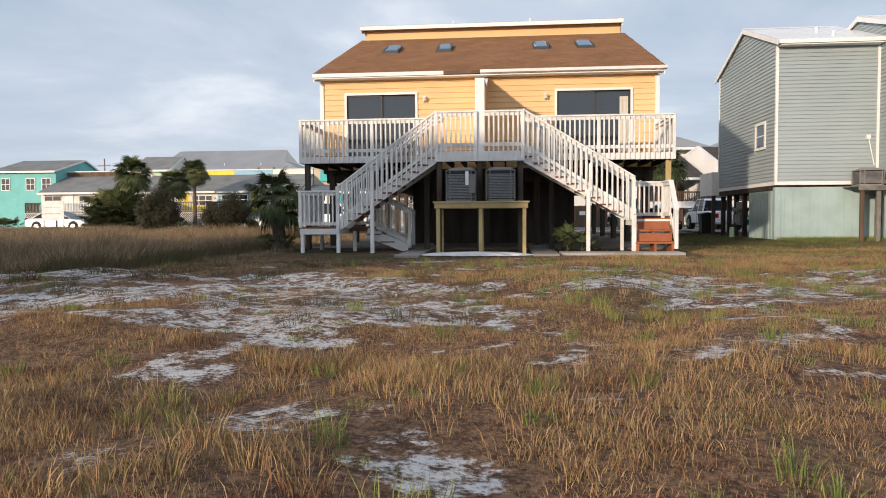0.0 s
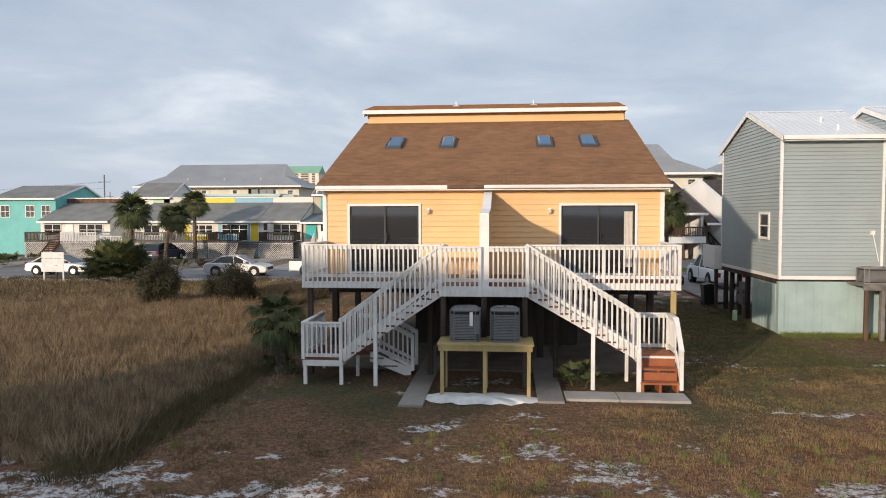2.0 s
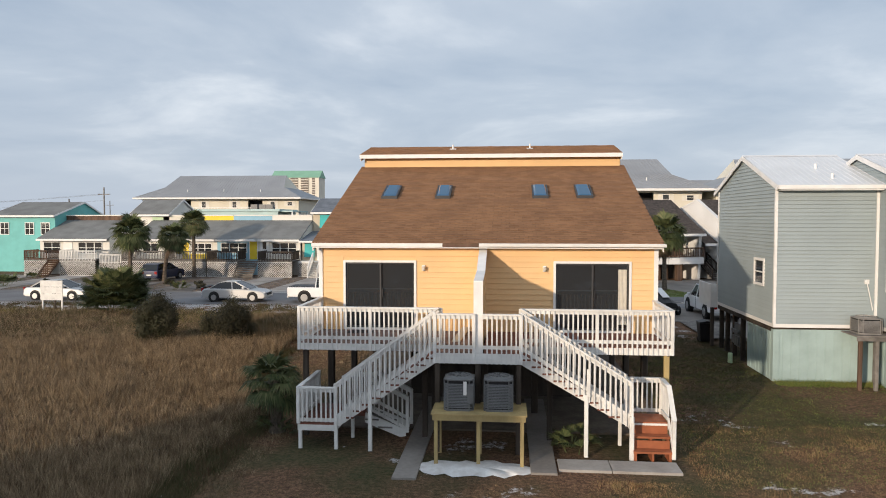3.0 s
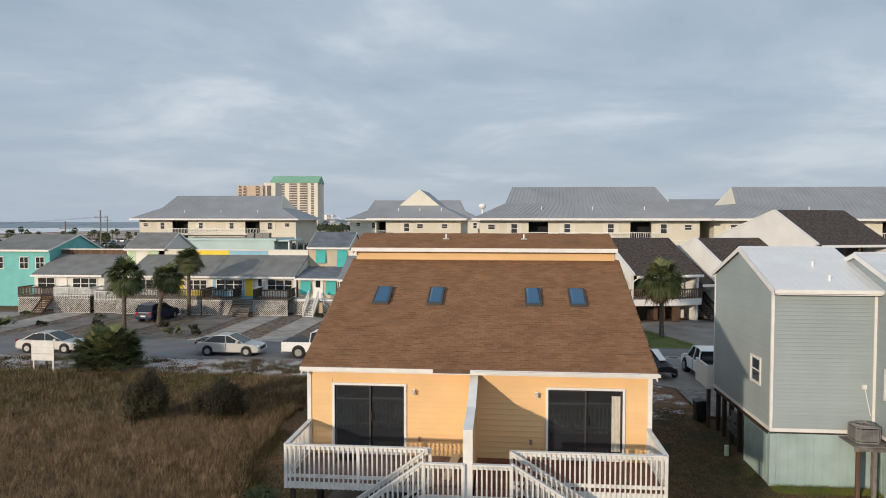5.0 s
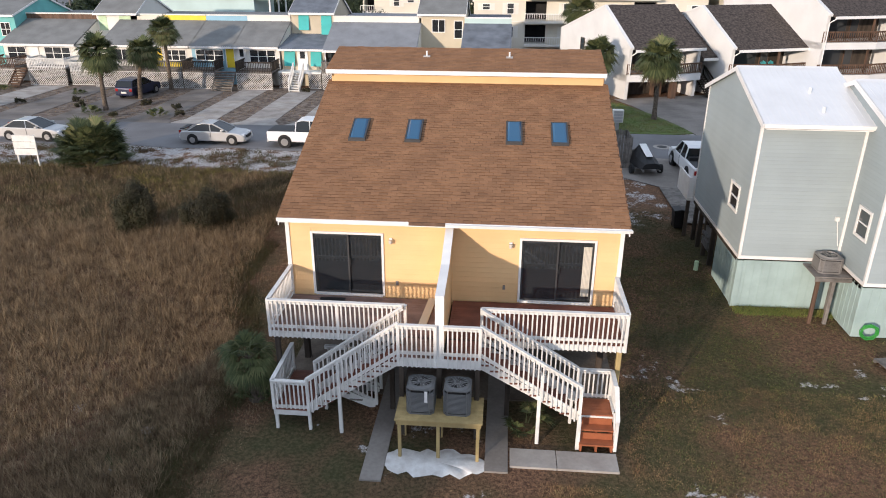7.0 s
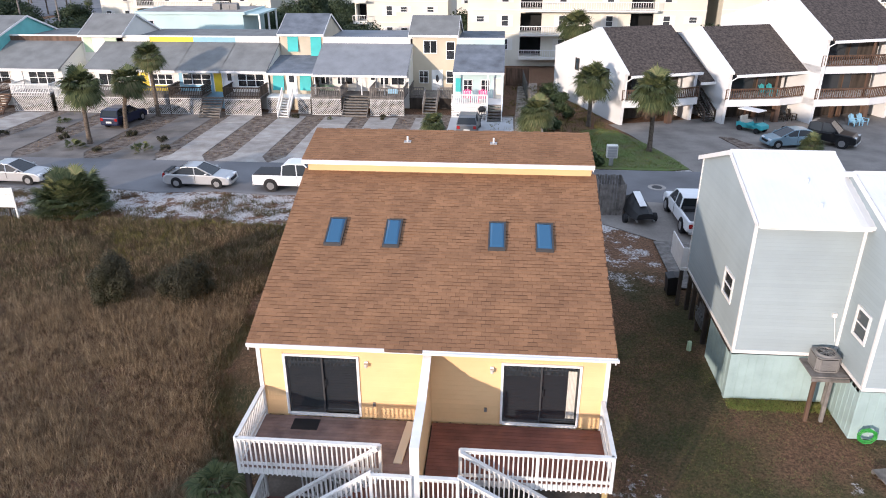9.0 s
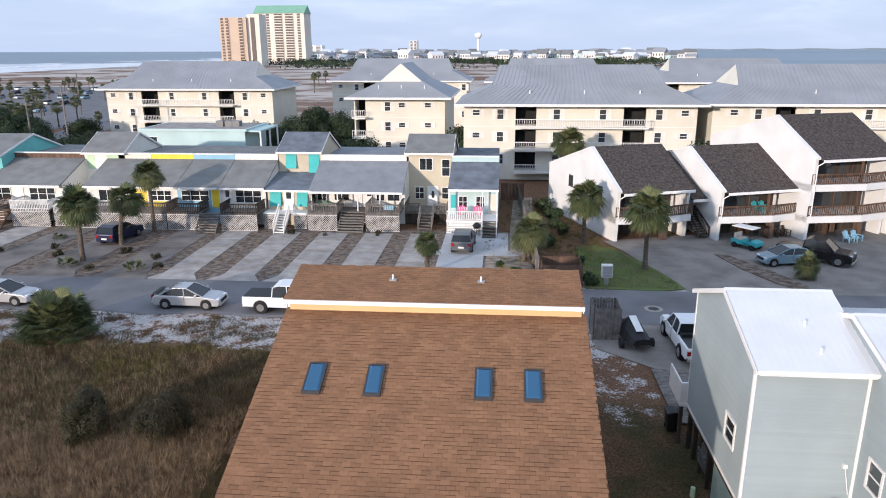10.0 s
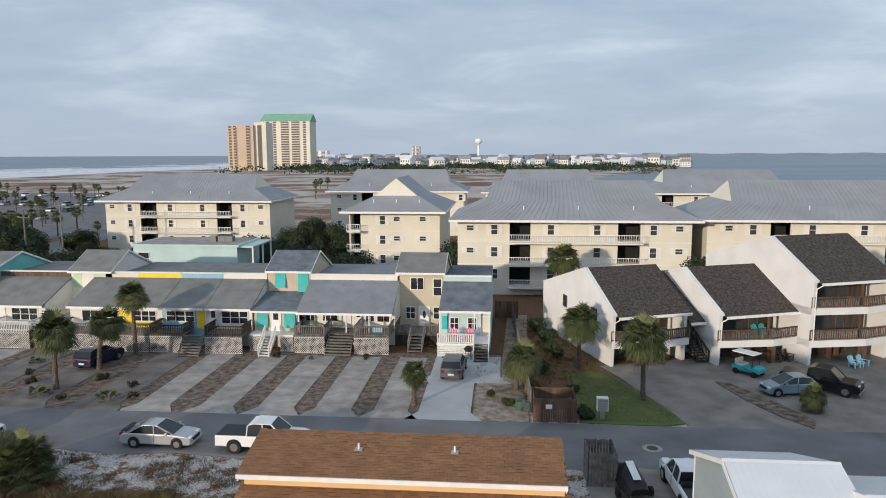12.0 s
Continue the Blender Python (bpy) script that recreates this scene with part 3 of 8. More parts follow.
whole("water", Geo().box(-7000, -6900, -1.6, 7000, 6900, -0.6), water_material(), "grey-green sea and bay", "water", kind="structure")
FOAM = mat("surf_foam", (0.82, 0.84, 0.85), 0.8, var=0.12, scale=0.05, fine=0.4)
rng = random.Random(5)
surf = Geo()
for k in range(230):
    y0 = rng.uniform(300, 1700)
    off = rng.choice((4, 12, 22, 40, 60, 75, 95, 120, 150, 190, 240)) + rng.uniform(-6, 6)
    ln, w = rng.uniform(60, 300), rng.uniform(5, 20)
    pts = []
    for s in range(9):
        yy = y0 + ln * s / 8
        pts.append((float(along(COAST, yy)) - off - 4 * math.sin(s + k), yy, w * math.sin(math.pi * (s + 0.3) / 8.6)))
    for (xa, ya, wa), (xb, yb, wb) in zip(pts, pts[1:]):
        surf.add([(xa - wa, ya, -0.55), (xa + wa, ya, -0.55), (xb + wb, yb, -0.55), (xb - wb, yb, -0.55), (xa, ya, -0.15), (xb, yb, -0.15)], [(0, 4, 5, 3), (4, 1, 2, 5)])
whole("surf", surf, FOAM, "white breaking surf along the beach", "surf", kind="stuff")

road = Geo()
for x0 in range(-220, 221, 4):
    a, b2 = (x0, x0 + 4)
    e = lambda x, k: 0.18 * math.sin(0.7 * x + k) + 0.1 * math.sin(2.3 * x + 2 * k)
    road.add([(a, 48.3 + e(a, 0), 0.0), (b2, 48.3 + e(b2, 0), 0.0), (b2, 55.3 + e(b2, 2) * 0.3, 0.0), (a, 55.3 + e(a, 2) * 0.3, 0.0),
              (a, 48.5 + e(a, 0), 0.05), (b2, 48.5 + e(b2, 0), 0.05), (b2, 55.25, 0.05), (a, 55.25, 0.05)],
             [(4, 5, 6, 7), (0, 1, 5, 4), (2, 3, 7, 6)])
whole("road", road, ASPHALT, "faded grey asphalt street with sandy edges", "road", kind="structure")
whole("manhole_cover", Geo().tube((14.0, 51.5, 0.045), (14.0, 51.5, 0.068), 0.62, seg=24), CONCRETE, "round pale concrete collar with manhole cover in the street", "manhole cover")
part("lid", Geo().tube((14.0, 51.5, 0.06), (14.0, 51.5, 0.075), 0.36, seg=20), DARK_GREY, bpy.data.objects["manhole_cover"])

# ---- driveways of the row ----
front_yard = Geo()
front_yard.box(-70, 55.3, -0.02, 5.8, 71.8, 0.012)
whole("front_yard", front_yard, MULCH, "brown mulch and weeds between the driveways", "yard", kind="structure")


def driveway(x0, x1, y1, material, slabs=4, label="pale concrete driveway in jointed slabs", y0=55.2):
    d = thing("driveway", ((x0 + x1) / 2, (y0 + y1) / 2, 0), label, "driveway", "driveways of the row", "structure")
    for k in range(slabs):
        a, c = y0 + (y1 - y0) * k / slabs, y0 + (y1 - y0) * (k + 1) / slabs
        g = Geo().box(x0, a + 0.03, 0.0, x1, c - 0.03, 0.045)
        if k == 0:
            g = Geo().prism([(x0 - 0.9, a, 0), (x1 + 0.9, a, 0), (x1, a + 1.6, 0), (x1, c - 0.03, 0), (x0, c - 0.03, 0), (x0, a + 1.6, 0)], (0, 0, 0.045))
        part("slab", g, material, d)


for x0, x1, m_, lab in ((-18.0, -15.5, CONCRETE, ""), (-13.6, -10.9, CONCRETE, ""), (-9.3, -6.6, CONCRETE, ""), (-4.9, -2.4, CONCRETE, ""),
                        (-22.9, -20.4, CONCRETE, ""), (-27.6, -24.3, STAINED_CONCRETE, "stained concrete driveway in jointed slabs"), (-34.0, -30.2, STAINED_CONCRETE, "stained concrete driveway in jointed slabs"),
                        (-39.5, -36.2, STAINED_CONCRETE, "stained concrete driveway in jointed slabs"), (-44.5, -41.2, CONCRETE, ""), (-50.5, -47.0, CONCRETE, "")):
    driveway(x0, x1, 70.2, m_, 5, lab or "pale concrete driveway in jointed slabs")
driveway(-1.6, 2.2, 63.5, NEW_CONCRETE, 1, "fresh pale concrete driveway")
driveway(-1.6, 4.3, 71.0, NEW_CONCRETE, 1, "fresh pale concrete parking pad", y0=63.5)

# apron of the white terraces, its lawn, and the side drive by the fenced yard
A20 = pose(13.9, 68.8, 0, 0, 0, 20)
apron = Geo().prism([(17.4, 55.2, 0), (60, 55.2, 0), (60, 86, 0), (38, 79, 0), (22, 72, 0), (13.0, 69.0, 0), (14.2, 66.0, 0)], (0, 0, 0.03))
whole("parking_apron", apron, FORECOURT, "worn concrete forecourt before the white terraces", "forecourt", kind="structure")
lawn = Geo().prism([(9.9, 55.5, 0), (15.5, 55.35, 0), (17.2, 55.9, 0), (16.6, 58.5, 0), (15.3, 62.5, 0), (13.9, 65.6, 0), (12.0, 67.5, 0), (10.3, 66.5, 0)], (0, 0, 0.05))
whole("lawn", lawn, LAWN, "small mown green lawn with a curved edge", "lawn", kind="structure")
whole("planting_strip", Geo().prism([(21.8, 65.2, 0.03), (22.8, 65.0, 0.03), (25.0, 60.5, 0.03), (26.3, 57.0, 0.03), (25.6, 55.6, 0.03), (24.2, 57.6, 0.03), (22.8, 61, 0.03)], (0, 0, 0.06)), MULCH, "brown grassy strip between two parking bays", "planting strip", kind="structure")
whole("sand_garden", Geo().prism([(2.4, 55.4, 0), (6.4, 55.3, 0), (6.1, 63.5, 0), (5.8, 72, 0), (4.5, 72, 0), (4.4, 63.6, 0), (2.4, 63.4, 0)], (0, 0, 0.035)), GARDEN_SAND, "sandy garden bed with scattered plants", "garden bed", kind="structure")
whole("side_sand", Geo().prism([(4.5, 72.05, 0), (6.7, 72.05, 0), (7.2, 88, 0), (5.0, 88, 0)], (0, 0, 0.03)), GARDEN_SAND, "sandy path along the garden fence", "path", kind="structure")
side_drive = Geo().prism([(11.6, 48.7, 0), (20.5, 48.7, 0), (20.5, 36, 0), (13.4, 36, 0), (12.4, 42.0, 0), (9.4, 44.6, 0), (9.2, 48.7, 0)], (0, 0, 0.04))
whole("side_drive", side_drive, FORECOURT, "worn concrete drive beside the grey house", "driveway", kind="structure")
walk_boards = thing("board_path", (12.9, 40, 0), "grey plank path beside the grey house", "path", kind="structure")
for k in range(34):
    piece("plank", GREY_WOOD, walk_boards, (12.95, 36.3 + k * 0.17, 0.075), (1.9, 0.15, 0.05))

# ---- the yellow duplex on stilts ----
XL, XR, YF, YB = -3.78, 6.50, 21.77, 38.4
FLOOR, EAVE = 2.62, 5.05
house = thing("stilt_house", (1.36, YF, 0), "yellow lap-sided duplex on stilts with brown shingle roof", "house")


def wall_with_holes(x0, x1, z0, z1, holes, y0, y1):
    """A wall facing -y, cut round its openings (x0, z0, x1, z1)."""
    g = Geo()
    xs = sorted({x0, x1, *[h[0] for h in holes], *[h[2] for h in holes]})
    for a, b_ in zip(xs, xs[1:]):
        cut = [h for h in holes if h[0] <= a and h[2] >= b_]
        z = z0
        for h in sorted(cut, key=lambda q: q[1]):
            if h[1] > z:
                g.box(a, y0, z, b_, y1, h[1])
            z = h[3]
        if z < z1:
            g.box(a, y0, z, b_, y1, z1)
    return g


SL, SR = (-2.95, FLOOR + 0.05, -0.81, 4.69), (3.50, FLOOR + 0.05, 5.67, 4.69)
front_wall = part("front_wall", wall_with_holes(XL + 0.02, XR - 0.02, 2.4, EAVE + 0.1, [SL, SR], YF + 0.02, YF + 0.16), YELLOW, house)
zs = np.arange(2.58, 5.1, 0.165)
for z in zs:
    edges = [(XL + 0.07, XR - 0.07)]
    if z + 0.165 > SL[1] - 0.06 and z < SL[3] + 0.07:
        edges = [(XL + 0.07, SL[0] - 0.07), (SL[2] + 0.07, SR[0] - 0.07), (SR[2] + 0.07, XR - 0.07)]
    for a, b_ in edges:
        piece("siding_board", YELLOW, front_wall, ((a + b_) / 2, YF + 0.008, z + 0.083), (b_ - a, 0.034, 0.168), None, "lap")
side_poly = lambda x: [(x, YF + 0.16, 2.4), (x, YB, 2.4), (x, YB, 5.0), (x, 31.0, 9.0), (x, 28.9, 8.6), (x, 28.9, 8.05), (x, YF + 0.16, 5.3)]
for x, off in ((XL + 0.02, 0.14), (XR - 0.16, 0.14)):
    part("side_wall", Geo().prism(side_poly(x), (off, 0, 0)), YELLOW, house)
part("back_wall", Geo().box(XL + 0.16, YB - 0.14, 2.4, XR - 0.16, YB, 5.2), YELLOW, house)
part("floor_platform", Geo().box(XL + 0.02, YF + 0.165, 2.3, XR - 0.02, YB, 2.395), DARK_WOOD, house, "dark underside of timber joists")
part("inner_floor", Geo().box(XL + 0.17, YF + 0.17, 2.4, XR - 0.17, YB - 0.15, 2.6), INSIDE, house, "interior floor, near-black for the unlit room")
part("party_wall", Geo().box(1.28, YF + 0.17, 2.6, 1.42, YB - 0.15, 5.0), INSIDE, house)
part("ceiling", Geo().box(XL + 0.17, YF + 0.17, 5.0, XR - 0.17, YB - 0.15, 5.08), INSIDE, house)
for x in (XL + 0.045, XR - 0.045):
    part("corner_trim", Geo().box(x - 0.06, YF - 0.03, 2.45, x + 0.06, YF + 0.09, 5.12), WHITE, house, "white corner board")

# roof: lower slope, clerestory band, upper slope, back slope
SLOPE = (8.18 - 5.33) / (28.9 - 21.40)
RX0, RX1, UX1 = XL - 0.14, XR + 0.12, XR + 0.01
roof = part("roof", Geo().prism([(RX0, 21.42, 5.23), (RX0, 28.92, 8.08), (RX0, 28.92, 8.15), (RX0, 21.40, 5.30)], (RX1 - RX0, 0, 0))
            .prism([(RX0, 28.52, 8.53), (RX0, 30.9, 9.06), (RX0, 38.9, 4.9), (RX0, 38.9, 4.98), (RX0, 30.9, 9.14), (RX0, 28.52, 8.61)], (UX1 - RX0, 0, 0)), SHINGLE_BED, house, "brown shingle roof in two steps")
part("clerestory_band", Geo().box(XL, 28.8, 8.0, XR - 0.06, 28.95, 8.52), YELLOW, house, "narrow yellow band between the roof steps")
part("eave_fascia", Geo().box(RX0, 21.36, 5.19, 0.1, 21.40, 5.30).box(1.2, 21.36, 5.19, RX1, 21.40, 5.30), WHITE, house, "white eave board")
part("bare_fascia", Geo().box(0.1, 21.365, 5.2, 1.2, 21.40, 5.30), BROWN_WOOD, house, "bare brown gap in the eave gutter")
part("gutter", Geo().prism([(1.2, 21.26, 5.29), (1.2, 21.28, 5.21), (1.2, 21.36, 5.19), (1.2, 21.36, 5.29)], (RX1 - 1.2 + 0.03, 0, 0)), WHITE, house, "white gutter over one half of the eave")
part("soffit", Geo().box(RX0 + 0.03, 21.40, 5.15, RX1 - 0.03, YF + 0.02, 5.18), WHITE, house)
part("upper_fascia", Geo().box(RX0, 28.46, 8.46, UX1, 28.52, 8.61), WHITE, house, "white board under the upper roof")
for x, xu in ((RX0 + 0.02, RX0 + 0.02), (RX1 - 0.05, UX1 - 0.05)):
    part("rake_board", Geo().prism([(x, 21.41, 5.06), (x, 28.9, 7.9), (x, 28.9, 8.07), (x, 21.41, 5.222)], (0.03, 0, 0)), WHITE, house)
    part("upper_rake_board", Geo().prism([(xu, 28.53, 8.36), (xu, 30.9, 8.88), (xu, 38.88, 4.72), (xu, 38.88, 4.895), (xu, 30.9, 9.055), (xu, 28.53, 8.525)], (0.03, 0, 0)), WHITE, house)

# sliding doors
for (x0, z0, x1, z1), bright in ((SL, 1), (SR, 0)):
    door = part("sliding_door", Geo().box(x0 - 0.07, YF - 0.035, z0 - 0.05, x0, YF + 0.16, z1 + 0.07).box(x1, YF - 0.035, z0 - 0.05, x1 + 0.07, YF + 0.16, z1 + 0.07)
                .box(x0, YF - 0.035, z1, x1, YF + 0.16, z1 + 0.07).box(x0, YF - 0.06, z0 - 0.07, x1, YF + 0.16, z0), WHITE, house, "white-trimmed sliding glass door")
    xm = (x0 + x1) / 2
    for a, b_, yo in ((x0, xm + 0.04, 0.03), (xm - 0.04, x1, 0.09)):
        f = Geo()
        f.box(a, YF + yo, z0, a + 0.05, YF + yo + 0.04, z1).box(b_ - 0.05, YF + yo, z0, b_, YF + yo + 0.04, z1)
        f.box(a + 0.05, YF + yo, z0, b_ - 0.05, YF + yo + 0.04, z0 + 0.06).box(a + 0.05, YF + yo, z1 - 0.05, b_ - 0.05, YF + yo + 0.04, z1)
        part("sash", f, DARK_GREY, door, "dark sliding sash")
        part("pane", Geo().box(a + 0.05, YF + yo + 0.015, z0 + 0.06, b_ - 0.05, YF + yo + 0.022, z1 - 0.05), PANE, door)
    part("handle", Geo().box(xm + 0.06, YF - 0.0, z0 + 0.95, xm + 0.09, YF + 0.03, z0 + 1.2), BLACK, door)
cur = Geo()
pleat = [(5.36 + 0.02 * k, YF + 0.066 + 0.014 * (k % 2)) for k in range(14)]
cur.prism([(x, y, 2.85) for x, y in pleat] + [(x, y + 0.006, 2.85) for x, y in pleat[::-1]], (0, 0, 1.66))
part("curtain", cur, CURTAIN, house, "pale curtain drawn to one side")
for x in (-0.51, 3.16):
    lamp = part("wall_lamp", Geo().box(x - 0.05, YF - 0.06, 4.44, x + 0.05, YF - 0.0, 4.62), WHITE, house, "small white wall lamp", 0.01)
    part("globe", Geo().tube((x, YF - 0.1, 4.46), (x, YF - 0.1, 4.58), 0.05, 0.06, 10), CURTAIN, lamp)
for x in (-0.34, 3.0):
    part("outlet_box", Geo().box(x - 0.04, YF - 0.045, 3.03, x + 0.04, YF - 0.0, 3.16), AC_TAN, house, "small weatherproof socket")

# shingles: the courses nearest the eave one by one, the rest joined
TAB, EXPO = 0.27, 0.146
rng = random.Random(11)
rest, singles = Geo(), []
pitch = math.atan(SLOPE)


def courses(y_low, z_low, y_high, slope, keep, RX1=RX1):
    n = int((y_high - y_low) / math.cos(math.atan(slope)) / EXPO)
    for c in range(n + 1):
        s = c * EXPO
        y, z = y_low + s * math.cos(math.atan(slope)), z_low + s * math.sin(math.atan(slope))
        x = RX0 - (TAB * 0.5 if c % 2 else 0) - rng.uniform(0, 0.05)
        while x < RX1:
            a, b_ = max(x, RX0), min(x + TAB - 0.008, RX1)
            if b_ - a > 0.04:
                (singles if c < keep else rest_list).append((a, b_, y, z, slope, rng.uniform(-0.004, 0.004), rng.choice((0.83, 0.91, 1.15))))
            x += TAB


rest_list = []
courses(21.40, 5.305, 28.86, SLOPE, 7)
courses(28.50, 8.612, 30.88, (9.24 - 8.71) / (30.9 - 28.52), 0, UX1)
SKYLIGHTS = ((-2.45, -1.87), (-0.52, 0.02), (2.9, 3.46), (4.43, 5.0))
for a, b_, y, z, s, j, reach in rest_list:
    th = math.atan(s)
    c_, n_ = Vector((0, math.cos(th), math.sin(th))), Vector((0, -math.sin(th), math.cos(th)))
    o = Vector((0, y + j, z))
    p = [o, o + c_ * EXPO * reach, o + c_ * EXPO * reach + n_ * 0.006, o + n_ * 0.016]
    rest.add([q + Vector((x, 0, 0)) for x in (a, b_) for q in p], [(0, 3, 7, 4), (3, 2, 6, 7), (0, 1, 2, 3), (4, 7, 6, 5)])
tagged(part("shingles", rest, SHINGLE, roof), kind="stuff")
for sx0, sx1 in SKYLIGHTS:
    y0, y1 = 25.16, 26.34
    zz = lambda y: 5.33 + (y - 21.40) * SLOPE
    kerb = Geo()
    for xa, xb, ya, yb in ((sx0, sx0 + 0.05, y0, y1), (sx1 - 0.05, sx1, y0, y1), (sx0 + 0.05, sx1 - 0.05, y0, y0 + 0.06), (sx0 + 0.05, sx1 - 0.05, y1 - 0.06, y1)):
        kerb.add([(x, y, zz(y) + d) for d in (-0.02, 0.075) for y in (ya, yb) for x in (xa, xb)], [(0, 2, 3, 1), (4, 5, 7, 6), (0, 1, 5, 4), (2, 6, 7, 3), (0, 4, 6, 2), (1, 3, 7, 5)])
    k = part("skylight", kerb, DARK_GREY, house, "dark-framed roof window with blue pane")
    dome = Geo().add([(sx0 + 0.05, y0 + 0.06, zz(y0) + 0.08), (sx1 - 0.05, y0 + 0.06, zz(y0) + 0.08), (sx1 - 0.05, y1 - 0.06, zz(y1) + 0.045), (sx0 + 0.05, y1 - 0.06, zz(y1) + 0.045),
                      (sx0 + 0.12, y0 + 0.14, zz(y0) + 0.135), (sx1 - 0.12, y0 + 0.14, zz(y0) + 0.135), (sx1 - 0.12, y1 - 0.14, zz(y1) + 0.075), (sx0 + 0.12, y1 - 0.14, zz(y1) + 0.075)],
                     [(0, 1, 5, 4), (1, 2, 6, 5), (2, 3, 7, 6), (3, 0, 4, 7), (4, 5, 6, 7), (0, 3, 2, 1)])
    part("pane", dome, SKY_PANE, k)
for x in (-0.25, 2.95):
    v = part("roof_vent", Geo().tube((x, 29.95, 8.85), (x, 29.95, 9.14), 0.036, seg=12), WHITE, house, "white plumbing vent pipe")
    part("flashing", Geo().box(x - 0.13, 29.83, 8.92, x + 0.13, 30.07, 8.965), STEEL, v)

# divider fin between the two terraces
fin = part("divider_fin", Geo().prism([(1.24, YF - 0.0, 2.45), (1.24, YF, 5.1), (1.24, 20.0, 4.55), (1.24, 18.3, 4.42), (1.24, 18.3, 2.45)], (0.14, 0, 0)), YELLOW, house, "yellow dividing wall with a sloping white cap")
part("cap", Geo().prism([(1.19, YF, 5.10), (1.19, YF, 5.14), (1.19, 20.0, 4.59), (1.19, 18.26, 4.46), (1.19, 18.26, 4.42), (1.19, 20.0, 4.55)], (0.24, 0, 0)), WHITE, fin)
part("end_board", Geo().box(1.19, 18.25, 2.42, 1.43, 18.297, 4.43), WHITE, fin)

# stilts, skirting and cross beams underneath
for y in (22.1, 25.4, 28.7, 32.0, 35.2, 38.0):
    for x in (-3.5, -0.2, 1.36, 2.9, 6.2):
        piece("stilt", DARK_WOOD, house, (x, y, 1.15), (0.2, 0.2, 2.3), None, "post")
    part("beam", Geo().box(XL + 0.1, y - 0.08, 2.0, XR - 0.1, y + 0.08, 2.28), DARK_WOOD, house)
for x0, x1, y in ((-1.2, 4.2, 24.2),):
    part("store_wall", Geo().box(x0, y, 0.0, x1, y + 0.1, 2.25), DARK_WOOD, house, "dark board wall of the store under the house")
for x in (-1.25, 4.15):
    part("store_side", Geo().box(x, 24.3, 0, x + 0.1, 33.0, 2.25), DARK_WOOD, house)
# dirt sheet coloured dark to carry the shade beneath the house
whole("dirt_floor", Geo().box(-3.9, 20.2, -0.03, 6.6, 38.5, 0.03), DIRT, "bare dirt under the house, darkened for its shade", "dirt floor", kind="structure")

# ---- front deck ----
deck = thing("front_deck", (1.36, 20.5, 0), "white-railed timber deck with red-brown boards and two stairs", "deck")
DX0, DX1, DYF, BYF = -3.70, 6.40, 19.32, 18.2
BX0, BX1 = 0.2, 2.4
for k in range(int((YF - DYF) / 0.145)):
    y = DYF + 0.08 + k * 0.145
    piece("deck_board", DECK_GREY, deck, ((DX0 + 1.2) / 2 + 0.02, y, FLOOR - 0.02), (1.2 - DX0, 0.138, 0.035))
    piece("deck_board", DECK_RED, deck, ((1.42 + DX1) / 2, y, FLOOR - 0.02), (DX1 - 1.44, 0.138, 0.035))
for k in range(int((DYF - BYF) / 0.145)):
    y = BYF + 0.08 + k * 0.145
    piece("deck_board", DECK_GREY, deck, ((BX0 + 1.2) / 2, y, FLOOR - 0.02), (1.18 - BX0, 0.138, 0.035))
    piece("deck_board", DECK_RED, deck, ((1.44 + BX1) / 2, y, FLOOR - 0.02), (BX1 - 1.46, 0.138, 0.035))
rim = Geo().box(DX0, DYF - 0.02, 2.42, BX0, DYF + 0.02, 2.60).box(BX1, DYF - 0.02, 2.42, DX1, DYF + 0.02, 2.60).box(BX0, BYF - 0.02, 2.34, BX1, BYF + 0.02, 2.60)
rim.box(DX0 - 0.02, DYF, 2.42, DX0 + 0.02, YF - 0.05, 2.60).box(DX1 - 0.02, DYF, 2.42, DX1 + 0.02, YF - 0.05, 2.60).box(BX0 - 0.02, BYF, 2.34, BX0 + 0.02, DYF, 2.6).box(BX1 - 0.02, BYF, 2.34, BX1 + 0.02, DYF, 2.6)
part("rim_board", rim, WHITE_WEATHERED, deck)
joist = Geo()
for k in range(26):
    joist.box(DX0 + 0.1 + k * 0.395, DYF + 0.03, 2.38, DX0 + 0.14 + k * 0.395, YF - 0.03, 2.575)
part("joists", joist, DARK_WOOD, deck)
RW = WHITE_WEATHERED
railing(deck, (DX0, DYF, FLOOR), (-1.70, DYF, FLOOR), RW, 0.98, 0.14, drop=0.2)
railing(deck, (-1.70, DYF, FLOOR), (BX0 + 0.05, DYF, FLOOR), RW, 0.98, 0.14, drop=0.2, ends=(0, 1))
railing(deck, (BX1, DYF, FLOOR), (4.44, DYF, FLOOR), RW, 0.98, 0.14, drop=0.2)
railing(deck, (4.44, DYF, FLOOR), (DX1, DYF, FLOOR), RW, 0.98, 0.14, drop=0.2, ends=(0, 1))
railing(deck, (BX0, BYF, FLOOR), (1.2, BYF, FLOOR), RW, 0.98, 0.14, drop=0.28)
railing(deck, (1.42, BYF, FLOOR), (BX1, BYF, FLOOR), RW, 0.98, 0.14, drop=0.28, ends=(0, 1))
railing(deck, (DX0, YF - 0.06, FLOOR), (DX0, DYF, FLOOR), RW, 0.98, 0.14, drop=0.2, ends=(1, 0))
railing(deck, (DX1, DYF, FLOOR), (DX1, YF - 0.06, FLOOR), RW, 0.98, 0.14, drop=0.2, ends=(0, 1))
